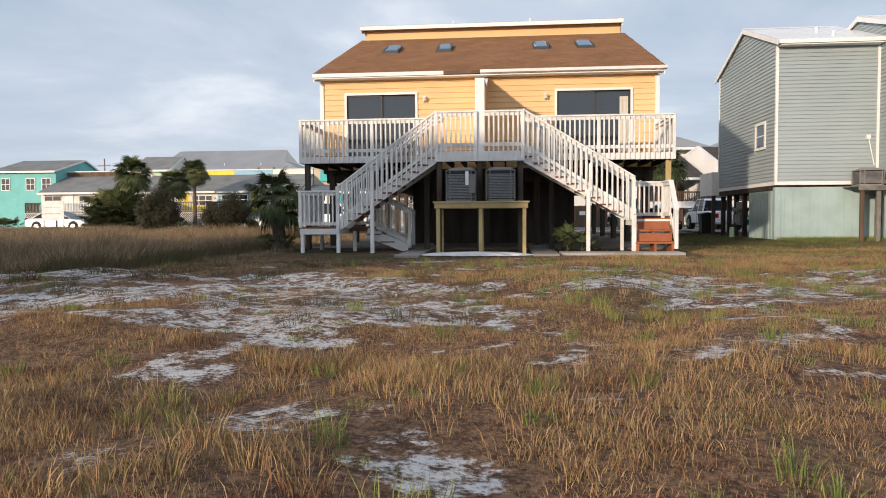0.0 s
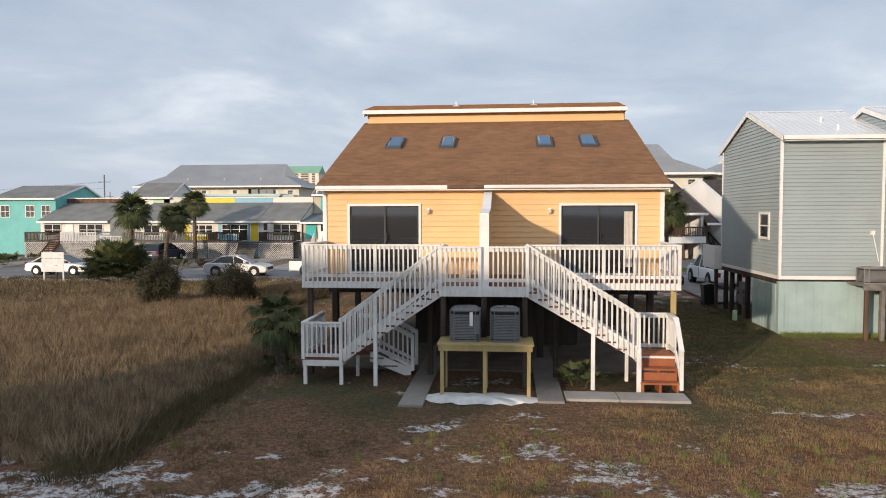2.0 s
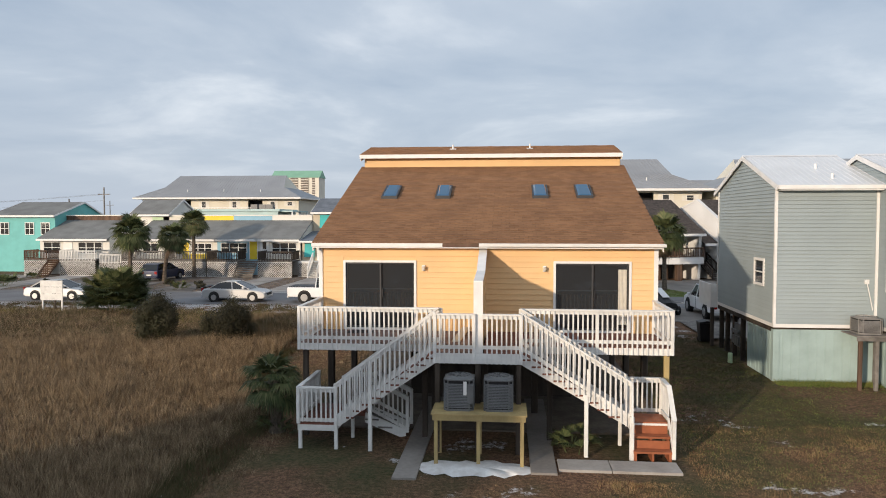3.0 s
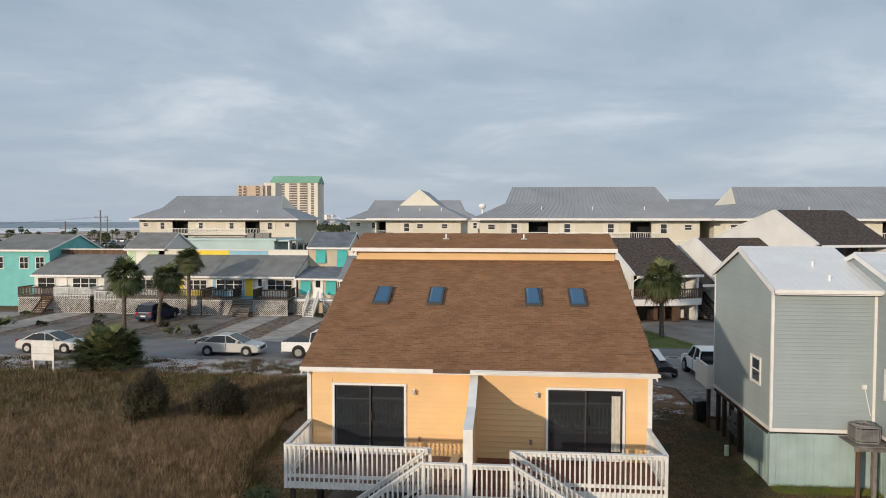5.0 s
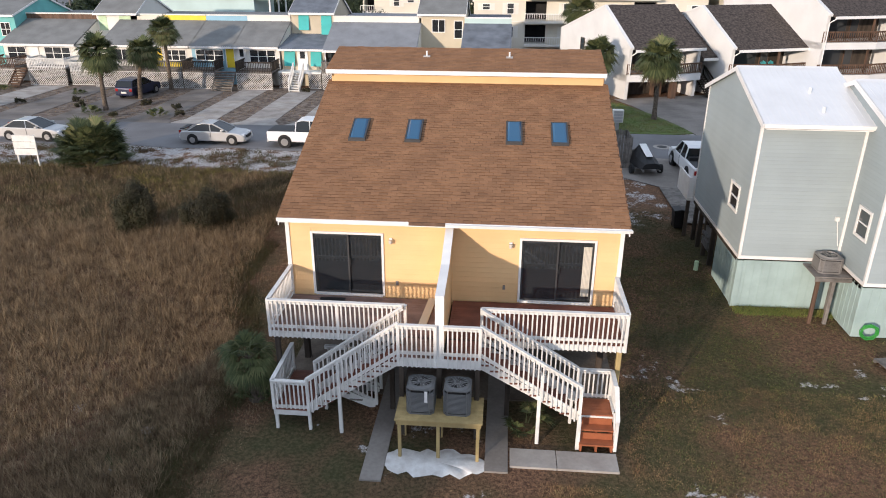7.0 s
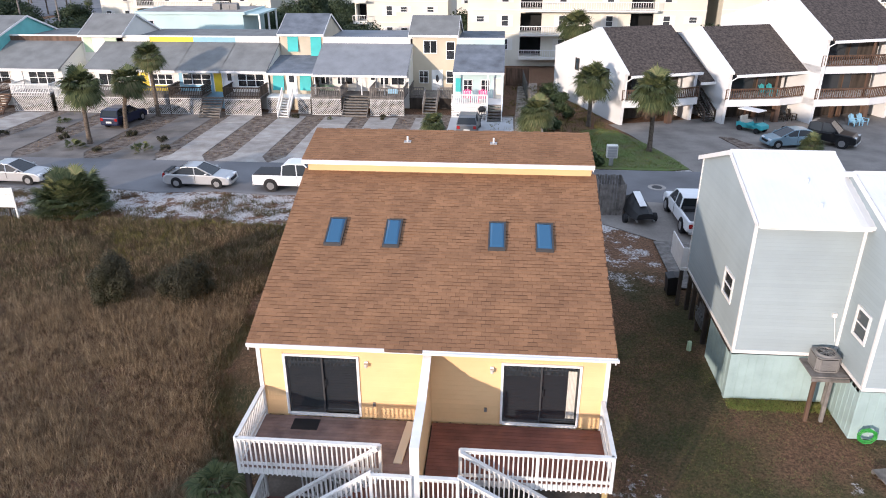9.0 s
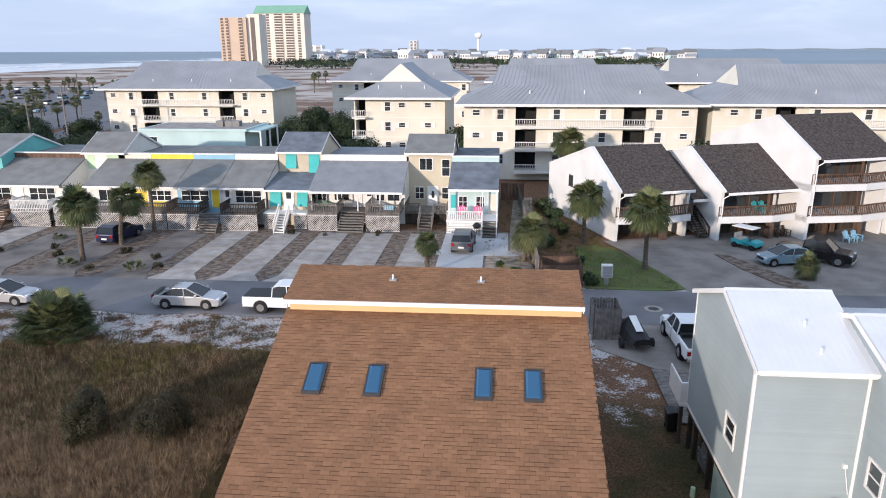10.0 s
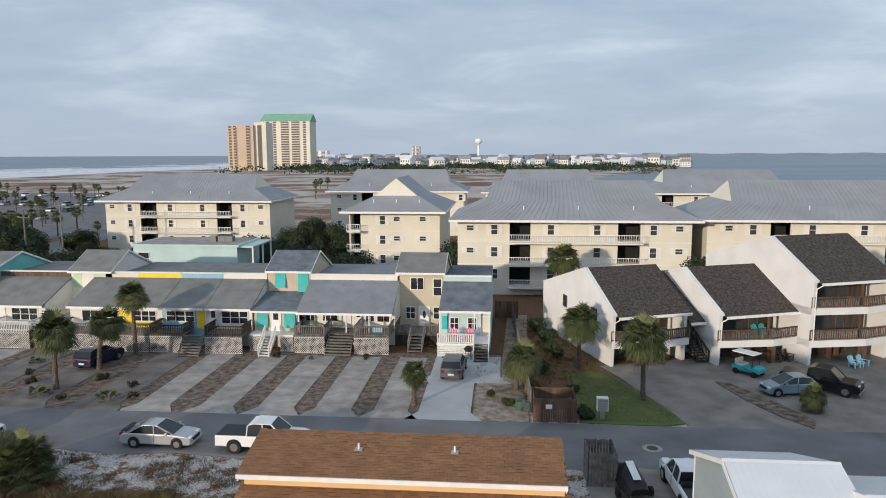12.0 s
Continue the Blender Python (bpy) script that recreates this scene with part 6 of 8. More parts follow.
# ---- white terraces with dark roofs ----
def white_terrace(p, storeys, width, label, side_roof=False):
    """A stucco terrace turned 20 degrees: gable walls, long rear slope, deep balconies in front."""
    M = pose(p[0], p[1], 0, 0, 0, 20)
    t = lambda g: moved(g, M)
    h = thing("white_terrace", (p[0], p[1], 0), label, "house", "white stucco terraces", turn=20)
    up = 2.9 * (storeys - 1)
    ze, zr, zb = 4.75 + up, 7.95 + up, 5.05 + up
    vr, vb = 5.4, 15.0
    W = width
    for u in (0.0, W - 0.3):
        part("gable_wall", t(Geo().prism([(u, -0.0, 0), (u, vb, 0), (u, vb, zb - 0.15), (u, vr, zr - 0.12), (u, -0.2, ze - 0.1)], (0.3, 0, 0))), WHITE_STUCCO, h, "white stucco gable wall")
    part("back_wall", t(Geo().box(0.3, vb - 0.3, 0, W - 0.3, vb, zb - 0.2)), WHITE_STUCCO, h)
    part("roof", t(Geo().prism([(0.32, -0.75, ze - 0.35), (0.32, vr, zr - 0.1), (0.32, vb + 0.3, zb - 0.2), (0.32, vb + 0.3, zb - 0.06), (0.32, vr, zr + 0.04), (0.32, -0.75, ze - 0.2)], (W - 0.2, 0, 0))), DARK_SHINGLE, h, "dark brown shingle roof with long slopes")
    part("gable_cap", t(Geo().prism([(-0.05, -0.4, ze - 0.2), (-0.05, vr, zr - 0.12), (-0.05, vb, zb - 0.15), (-0.05, vb, zb + 0.02), (-0.05, vr, zr + 0.06), (-0.05, -0.4, ze)], (0.37, 0, 0))), WHITE_STUCCO, h)
    part("eave_fascia", t(Geo().box(0.3, -0.82, ze - 0.42, W + 0.1, -0.75, ze - 0.18)), WHITE, h)
    part("downpipe", t(Geo().tube((0.6, -0.78, ze - 0.3), (0.15, -0.35, ze - 0.75), 0.05, seg=8).tube((0.15, -0.35, ze - 0.75), (0.15, -0.3, 2.2), 0.05, seg=8)), WHITE, h)
    # dark brown boards, made darker still to carry the balcony shade
    back = part("recessed_wall", t(Geo().box(0.3, 2.4, 0, W - 0.3, 2.55, ze + 0.6)), DARK_WOOD, h, "brown board wall behind the balconies, darkened for their shade")
    for s in range(storeys):
        z = 2.1 + 2.9 * s
        slab = [(0.0, -0.15, z - 0.45), (W * 0.6, -1.0, z - 0.45), (W, -0.6, z - 0.45), (W, 2.4, z - 0.45), (0.0, 2.4, z - 0.45)]
        part("balcony_slab", t(Geo().prism(slab, (0, 0, 0.62))), WHITE_STUCCO, h, "white balcony front")
        for (a, b_), (c, d_) in ((slab[0][:2], slab[1][:2]), (slab[1][:2], slab[2][:2])):
            pa, pb = M @ Vector((a, b_ + 0.06, z + 0.17)), M @ Vector((c, d_ + 0.06, z + 0.17))
            railing(h, pa, pb, BROWN_WOOD, 0.95, 0.12, 0.22, size=0.06, cap=0.16)
        for u0, u1 in ((0.9, 1.9), (2.2, 4.6), (5.0, 6.0)):
            g = t(Geo().box(u0, 2.34, z + 0.2, u1, 2.395, z + 2.2))
            q = part("window", g, BROWN_WOOD if u0 != 2.2 else DARK_GREY, h)
            part("pane", t(Geo().box(u0 + 0.08, 2.32, z + 0.28, u1 - 0.08, 2.338, z + 2.12)), PANE_FAR, q)
        part("balcony_column", t(Geo().box(W * 0.58, -0.4, z + 0.17, W * 0.58 + 0.16, -0.24, z + 2.45)), BROWN_WOOD, h)
    part("carport_column", t(Geo().box(W * 0.6, -0.7, 0, W * 0.6 + 0.5, -0.2, 1.65)), BROWN_WOOD, h)
    # dark timber colour also carries the carport shade
    part("garage_door", t(Geo().box(0.5, 2.25, 0, 3.4, 2.39, 1.62)), DARK_WOOD, h)
    for u in (3.6, 4.4):
        part("pier", t(Geo().box(u, 1.4, 0, u + 0.3, 1.7, 1.65)), BROWN_WOOD, h)
    return h, M


h, M1 = white_terrace((13.9, 68.8), 1, 7.4, "white stucco terrace with dark shingle roof and balcony")
for v0, v1, z0, z1 in ((9.0, 9.9, 3.4, 4.6), (2.7, 3.9, 2.9, 4.6)):
    window(h, -v1, z0, -v0, z1, 0.0, DARK_WOOD, border=0.09, matrix=M1 @ pose(0, 0, 0, 0, 0, -90))
part("lower_roof", moved(Geo().prism([(7.5, -0.6, 3.45), (7.5, 6.5, 7.0), (7.5, 6.5, 7.12), (7.5, -0.6, 3.57)], (2.2, 0, 0)), M1), DARK_SHINGLE, h, "lower shingle roof over the stair")
part("lower_fascia", moved(Geo().box(7.5, -0.67, 3.36, 9.75, -0.6, 3.6), M1), WHITE, h)
part("stair_wall", moved(Geo().box(7.5, 3.0, 0, 9.7, 3.15, 4.5), M1), BROWN_WOOD, h)
steps_ = thing("entry_stair", M1 @ Vector((8.3, 0.0, 0)), "dark timber entry stair with railings", "stair", turn=20)
for k in range(9):
    part("tread", moved(Geo().box(7.9, -1.3 + k * 0.28, 0.17 * (k + 1), 9.0, -1.0 + k * 0.28, 0.17 * (k + 1) + 0.05), M1), DARK_WOOD, steps_)
for u in (7.9, 9.0):
    railing(steps_, M1 @ Vector((u, -1.3, 0.15)), M1 @ Vector((u, 1.3, 1.7)), DARK_WOOD, 0.95, 0.1, 0.2, size=0.05)
h, M2 = white_terrace((23.2, 69.8), 1, 8.4, "white stucco terrace with dark shingle roof and aqua chairs")
h, M3 = white_terrace((31.2, 70.5), 2, 8.6, "taller white stucco terrace with two tiers of balconies")
h, M4 = white_terrace((40.5, 71.5), 1, 8.6, "white stucco terrace with dark shingle roof at the end")
for u in (4.6, 5.4):
    q = M2 @ Vector((u, 0.6, 2.27))
    garden_chair(tuple(q), 30, AQUA_PLASTIC, "aqua garden chair on the balcony", 1.0)
for u in (3.5, 4.4):
    q = M3 @ Vector((u, -1.6, 0.03))
    garden_chair(tuple(q), 30, SKY_BLUE, "blue garden chair under the balconies", 1.0)
for u in (6.3, 7.2):
    q = M2 @ Vector((u, -0.4, 0.03))
    garden_chair(tuple(q), 40, DARK_WOOD, "dark garden chair under the balcony", 1.0)


# ---- condominium blocks ----
def condo(x0, x1, yf, depth, label, windows=(), recess=(), rail=None, z0=1.2, gable_front=False, floors=3):
    h = thing("apartment_block", ((x0 + x1) / 2, yf + depth / 2, 0), label, "apartment block", "cream apartment blocks")
    ze = z0 + 2.95 * floors
    holes = [(a, z0 + 2.95 * f + 0.1, b_, z0 + 2.95 * f + 2.5) for f in range(floors) for a, b_ in recess]
    part("front_wall", wall_with_holes(x0, x1, 0, ze, holes, yf, yf + 0.3), CREAM, h)
    part("side_wall", Geo().box(x0, yf + 0.3, 0, x0 + 0.3, yf + depth, ze), CREAM, h)
    part("side_wall", Geo().box(x1 - 0.3, yf + 0.3, 0, x1, yf + depth, ze), CREAM, h)
    part("back_wall", Geo().box(x0 + 0.3, yf + depth - 0.3, 0, x1 - 0.3, yf + depth, ze), CREAM, h)
    # loggia backs carry the recess shade in their near-black colour
    for a, b_ in recess:
        part("loggia_back", Geo().box(a - 0.2, yf + 2.2, z0, b_ + 0.2, yf + 2.4, ze), INSIDE, h, "loggia back, near-black with the recess shade painted in")
    for f in range(1, floors):
        part("floor_band", Geo().box(x0 - 0.03, yf - 0.06, z0 + 2.95 * f - 0.1, x1 + 0.03, yf - 0.004, z0 + 2.95 * f + 0.02), CREAM_TRIM, h)
    for f in range(floors):
        zf = z0 + 2.95 * f
        for x, small in windows:
            w, za, zb = (0.55, zf + 1.35, zf + 2.2) if small else (0.5, zf + 0.85, zf + 2.3)
            window(h, x - w, za, x + w, zb, yf, pane=PANE_FAR, border=0.1, depth=0.08)
            for s in (-1, 1):
                part("shutter", Geo().box(x + s * (w + 0.3) - 0.26, yf - 0.05, za, x + s * (w + 0.3) + 0.26, yf - 0.004, zb), CREAM_TRIM, h)
        for a, b_ in recess:
            part("loggia_floor", Geo().box(a - 0.1, yf + 0.02, zf - 0.15, b_ + 0.1, yf + 2.2, zf + 0.08), CREAM_TRIM, h)
        if rail:
            a, b_ = rail
            part("balcony_slab", Geo().box(a, yf - 1.5, zf - 0.15, b_, yf - 0.065, zf + 0.03), CREAM_TRIM, h)
            r = Geo().box(a, yf - 1.5, zf + 1.0, b_, yf - 1.44, zf + 1.08).box(a, yf - 1.5, zf + 0.12, b_, yf - 1.45, zf + 0.17)
            n = int((b_ - a) / 0.3)
            for k in range(n + 1):
                x = a + (b_ - a) * k / n
                r.box(x - 0.025, yf - 1.49, zf + 0.03, x + 0.025, yf - 1.46, zf + 1.0)
            tagged(part("balcony_railing", r, WHITE, h, "white balcony railing"), kind="stuff")
    # hipped skirt, then a gabled crown
    ov, k1, k2 = 1.0, 4.6, 5.6
    ex0, ex1, ey0, ey1 = x0 - ov, x1 + ov, yf - ov - (0.9 if rail else 0), yf + depth + ov
    rise = 2.15
    a = [(ex0, ey0, ze), (ex1, ey0, ze), (ex1, ey1, ze), (ex0, ey1, ze)]
    b4 = [(ex0 + k1, ey0 + 4.2, ze + rise), (ex1 - k1, ey0 + 4.2, ze + rise), (ex1 - k1, ey1 - 4.2, ze + rise), (ex0 + k1, ey1 - 4.2, ze + rise)]
    if gable_front:
        xm = (ex0 + ex1) / 2
        ridge = [(xm, ey0 + 4.4, ze + 4.8), (xm, ey1 - 4.4, ze + 4.8)]
        r = Geo().add(a + b4 + ridge, [(0, 1, 5, 4), (1, 2, 6, 5), (2, 3, 7, 6), (3, 0, 4, 7), (5, 6, 9, 8), (7, 4, 8, 9), (0, 3, 2, 1)])
        gables = ((b4[0], b4[1], ridge[0]), (b4[2], b4[3], ridge[1]))
        seams = [((ex0 + (ex1 - ex0) * q / 24, ey0, ze), (ex0 + k1 + (ex1 - ex0 - 2 * k1) * q / 24, ey0 + 4.2, ze + rise)) for q in range(25)]
    else:
        ym = (ey0 + ey1) / 2
        ridge = [(ex0 + k2, ym, ze + 4.75), (ex1 - k2, ym, ze + 4.75)]
        r = Geo().add(a + b4 + ridge, [(0, 1, 5, 4), (1, 2, 6, 5), (2, 3, 7, 6), (3, 0, 4, 7), (4, 5, 9, 8), (6, 7, 8, 9), (0, 3, 2, 1)])
        gables = ((b4[3], b4[0], ridge[0]), (b4[1], b4[2], ridge[1]))
        n = int((ex1 - ex0) / 0.75)
        seams = [((ex0 + (ex1 - ex0) * q / n, ey0, ze + 0.02), (ex0 + k1 + (ex1 - ex0 - 2 * k1) * q / n, ey0 + 4.2, ze + rise + 0.02)) for q in range(n + 1)]
        seams += [((ex0 + k1 + (ex1 - ex0 - 2 * k1) * q / n, ey0 + 4.2, ze + rise + 0.02), (ex0 + k2 + (ex1 - ex0 - 2 * k2) * q / n, ym, ze + 4.77)) for q in range(n + 1)]
    rf = part("roof", r, CONDO_ROOF, h, "grey standing-seam roof with gabled crown")
    for tri in gables:
        part("roof_gable", Geo().add(tri, [(0, 1, 2)]), CREAM, h)
    s = Geo()
    for p, q in seams:
        s.beam(p, q, 0.045, 0.035)
    tagged(part("seams", s, CONDO_ROOF, rf), kind="stuff")
    for bx_ in ((ex0, ey0 - 0.06, ex1, ey0), (ex1, ey0, ex1 + 0.06, ey1), (ex0 - 0.06, ey0, ex0, ey1)):
        part("eave_board", Geo().box(bx_[0], bx_[1], ze - 0.25, bx_[2], bx_[3], ze + 0.05), WHITE, h)
    part("soffit", Geo().box(ex0, ey0, ze - 0.2, ex1, ey1, ze - 0.1), CREAM_TRIM, h)
    for q in range(3):
        xx = ex0 + (ex1 - ex0) * (0.3 + 0.22 * q)
        part("roof_vent", Geo().tube((xx, ey0 + 2.4, ze + 1.0), (xx, ey0 + 2.4, ze + 1.7), 0.07, seg=8), WHITE, h)
    return h


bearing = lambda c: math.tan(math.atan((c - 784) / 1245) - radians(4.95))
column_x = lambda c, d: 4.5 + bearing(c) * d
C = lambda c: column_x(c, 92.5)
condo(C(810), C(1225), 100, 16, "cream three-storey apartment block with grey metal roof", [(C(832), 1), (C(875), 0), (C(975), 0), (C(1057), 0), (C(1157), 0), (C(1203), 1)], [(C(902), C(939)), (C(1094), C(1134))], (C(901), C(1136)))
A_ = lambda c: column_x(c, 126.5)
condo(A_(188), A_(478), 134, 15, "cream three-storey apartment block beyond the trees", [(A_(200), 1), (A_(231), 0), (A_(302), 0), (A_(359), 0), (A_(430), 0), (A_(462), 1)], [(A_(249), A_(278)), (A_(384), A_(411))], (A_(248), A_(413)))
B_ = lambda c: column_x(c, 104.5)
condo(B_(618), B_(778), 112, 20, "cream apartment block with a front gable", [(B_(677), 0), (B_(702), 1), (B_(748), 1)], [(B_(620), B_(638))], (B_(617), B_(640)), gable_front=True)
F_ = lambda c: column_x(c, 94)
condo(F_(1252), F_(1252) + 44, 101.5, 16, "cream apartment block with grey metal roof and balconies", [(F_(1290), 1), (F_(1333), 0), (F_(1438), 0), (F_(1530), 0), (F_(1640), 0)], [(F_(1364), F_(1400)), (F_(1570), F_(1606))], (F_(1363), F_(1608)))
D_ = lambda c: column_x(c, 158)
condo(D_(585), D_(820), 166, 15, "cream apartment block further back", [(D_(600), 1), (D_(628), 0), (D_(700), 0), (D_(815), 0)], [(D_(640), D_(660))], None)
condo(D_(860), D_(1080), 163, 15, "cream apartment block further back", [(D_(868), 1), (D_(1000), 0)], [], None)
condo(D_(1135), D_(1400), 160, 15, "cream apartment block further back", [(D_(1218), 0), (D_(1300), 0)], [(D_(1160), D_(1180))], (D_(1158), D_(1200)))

# ---- distant towers, town, water tower ----
TAN = mat("tan_tower_wall", (0.54, 0.42, 0.32), 0.8, var=0.05, scale=0.05)
SALMON = mat("beige_tower_wall", (0.70, 0.655, 0.56), 0.8, var=0.05, scale=0.05)
COPPER = mat("green_tower_roof", (0.22, 0.42, 0.30), 0.6, var=0.06, scale=0.1)
# dark colour stands for shaded bays and panes; the walls have no recesses
SHADE = mat("painted_bay_shade_and_pane", (0.16, 0.13, 0.115), 0.8, var=0.1)


def tower(x0, x1, y, depth, height, wall, floors, cols, label, roof=None):
    t = thing("apartment_tower", ((x0 + x1) / 2, y, 0), label, "tower block", "distant towers")
    part("wall", Geo().box(x0, y, 0, x1, y + depth, height), wall, t)
    fh = height / floors
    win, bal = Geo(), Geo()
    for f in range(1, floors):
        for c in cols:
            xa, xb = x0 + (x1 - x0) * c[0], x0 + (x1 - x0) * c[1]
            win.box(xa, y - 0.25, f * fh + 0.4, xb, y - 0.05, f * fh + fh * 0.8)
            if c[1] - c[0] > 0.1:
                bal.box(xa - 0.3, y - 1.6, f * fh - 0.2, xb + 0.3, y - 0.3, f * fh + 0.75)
    tagged(part("glazing", win, SHADE, t, "dark boxes painted as shaded balcony bays and windows"), kind="stuff")
    if bal.v:
        tagged(part("balconies", bal, wall, t), kind="stuff")
    if roof:
        part("roof", Geo().prism([(x0 - 1, y - 1, height), (x0 - 1, y + depth + 1, height), (x0 - 1, y + depth / 2, height + 10)], (x1 - x0 + 2, 0, 0)), roof, t, "pale green metal roof")
    return t


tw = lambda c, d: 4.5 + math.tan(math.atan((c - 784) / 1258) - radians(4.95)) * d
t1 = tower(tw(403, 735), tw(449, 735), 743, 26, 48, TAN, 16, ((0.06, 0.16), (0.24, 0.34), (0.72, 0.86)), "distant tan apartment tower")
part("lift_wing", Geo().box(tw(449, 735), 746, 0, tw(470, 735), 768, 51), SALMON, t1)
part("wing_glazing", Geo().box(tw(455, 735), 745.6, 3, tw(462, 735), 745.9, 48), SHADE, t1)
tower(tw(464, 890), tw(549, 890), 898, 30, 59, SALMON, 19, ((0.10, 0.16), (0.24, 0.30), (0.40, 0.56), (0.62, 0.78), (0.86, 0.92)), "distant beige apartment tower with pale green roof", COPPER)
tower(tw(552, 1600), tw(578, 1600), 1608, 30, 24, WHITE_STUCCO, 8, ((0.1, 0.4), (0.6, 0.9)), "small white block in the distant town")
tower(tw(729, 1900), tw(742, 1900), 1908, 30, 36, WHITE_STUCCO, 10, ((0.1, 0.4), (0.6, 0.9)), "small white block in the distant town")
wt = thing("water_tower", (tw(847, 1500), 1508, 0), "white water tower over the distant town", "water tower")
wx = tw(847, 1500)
part("stem", Geo().tube((wx, 1508, 0), (wx, 1508, 38), 3.6, 1.9, 12), WHITE, wt)
part("tank", Geo().loft([[(wx + r * math.cos(a), 1508 + r * math.sin(a), z) for a in (2 * math.pi * i / 18 for i in range(18))] for r, z in ((2.0, 35), (5.5, 38), (7.6, 41), (7.6, 44), (5.5, 46.5), (2.0, 47.6))]), WHITE, wt, smooth=True)

rng = random.Random(21)
TOWN_WALLS = [WHITE_STUCCO, CREAM_TRIM, WHITE, PALE_AQUA, WHITE]
protos = []
for k, wm in enumerate(TOWN_WALLS):
    q = thing("beach_house", (0, -200 - 30 * k, 0), "small pale house in the distant town", "house", "houses of the distant town")
    y = -200 - 30 * k
    part("wall", Geo().box(-6, y - 5, 0, 6, y + 5, 7.5), wm, q)
    part("roof", Geo().prism([(-6.6, y - 5.8, 7.3), (-6.6, y + 5.8, 7.3), (-6.6, y, 10.6)], (13.2, 0, 0)), [GREY_SHINGLE, CONDO_ROOF, METAL_ROOF][k % 3], q)
    ww = Geo()
    for zz in (1.2, 4.4):
        for xx in (-4.6, -1.6, 1.4, 4.0):
            ww.box(xx - 0.7, y - 5.08, zz, xx + 0.7, y - 5.0, zz + 1.7)
    tagged(part("glazing", ww, SHADE, q), kind="stuff")
    protos.append(q)
spots = []
for k in range(230):
    d = rng.uniform(930, 1500)
    px = rng.uniform(555, 1215)
    if k < 26:
        px, d = 560 + k * 26 + rng.uniform(-8, 8), rng.uniform(880, 960)
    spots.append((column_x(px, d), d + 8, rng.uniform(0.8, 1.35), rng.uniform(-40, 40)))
for k, (x, y, s, a) in enumerate(spots):
    src = protos[rng.randrange(len(protos))]
    if k < len(protos):
        protos[k].matrix_basis = pose(x, y, 0, 0, 0, a)
        protos[k].scale = (s, s, s)
    else:
        c = copy_thing(src, pose(x, y, 0, 0, 0, a))
        c.scale = (s, s, s * rng.uniform(0.8, 1.3))
# distance haze is mixed into the shore's blue-grey base colour
FAR_SHORE = mat("haze_painted_far_shore", (0.20, 0.25, 0.30), 0.95, var=0.1, scale=0.01)
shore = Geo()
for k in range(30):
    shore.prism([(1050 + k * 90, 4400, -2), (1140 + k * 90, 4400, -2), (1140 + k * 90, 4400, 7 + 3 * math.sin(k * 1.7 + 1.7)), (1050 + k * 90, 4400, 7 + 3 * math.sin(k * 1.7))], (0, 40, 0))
whole("far_shore", shore, FAR_SHORE, "low shore across the bay, haze painted in its colour", "shore", kind="stuff")


# ---- cars ----
def car_paint(name, c, metal=0.3):
    return mat(name, c, 0.28, metal=metal, var=0.03, scale=2, bump=0.0, spec=0.5)


SILVER, PICKUP_WHITE = car_paint("silver_car_paint", (0.52, 0.52, 0.52), 0.5), car_paint("white_car_paint", (0.78, 0.78, 0.78), 0.0)
NAVY, BLACK_PAINT = car_paint("navy_car_paint", (0.012, 0.018, 0.05), 0.3), car_paint("black_car_paint", (0.012, 0.012, 0.014), 0.3)
PALE_BLUE, GUNMETAL = car_paint("pale_blue_car_paint", (0.22, 0.32, 0.38), 0.3), car_paint("gunmetal_car_paint", (0.16, 0.165, 0.17), 0.5)
CAR_GLASS = glass("car_glass", (0.015, 0.018, 0.02), 0.05)

SHAPES = {
    # body side outline and glasshouse outline (length from tail to nose, height), width, wheel places, wheel radius
    "sedan": ([(0.0, 0.42), (0.03, 0.80), (0.25, 0.95), (0.95, 0.97), (3.35, 0.93), (4.35, 0.82), (4.68, 0.66), (4.75, 0.40), (4.6, 0.24), (0.15, 0.26)],
              [(0.55, 0.95), (1.35, 1.40), (1.75, 1.46), (2.45, 1.44), (3.55, 0.92)], 1.82, (0.95, 3.80), 0.33),
    "hatch": ([(0.0, 0.40), (0.02, 0.85), (0.12, 0.98), (2.9, 0.95), (3.7, 0.82), (3.95, 0.62), (3.98, 0.38), (3.85, 0.22), (0.1, 0.24)],
              [(0.10, 0.97), (0.55, 1.40), (1.2, 1.48), (1.9, 1.45), (3.0, 0.94)], 1.7, (0.72, 3.22), 0.31),
    "suv": ([(0.0, 0.45), (0.02, 1.0), (0.1, 1.12), (3.2, 1.08), (4.3, 1.0), (4.6, 0.8), (4.65, 0.42), (4.5, 0.28), (0.1, 0.3)],
            [(0.08, 1.1), (0.35, 1.62), (0.9, 1.72), (2.3, 1.70), (3.4, 1.07)], 1.9, (0.9, 3.7), 0.37),
    "pickup": ([(0.0, 0.62), (0.0, 1.14), (2.05, 1.14), (4.3, 1.14), (5.35, 1.08), (5.7, 0.92), (5.75, 0.5), (5.6, 0.38), (0.1, 0.45)],
               [(2.05, 1.12), (2.12, 1.80), (2.5, 1.90), (3.6, 1.88), (4.4, 1.13)], 2.0, (1.25, 4.75), 0.42),
}


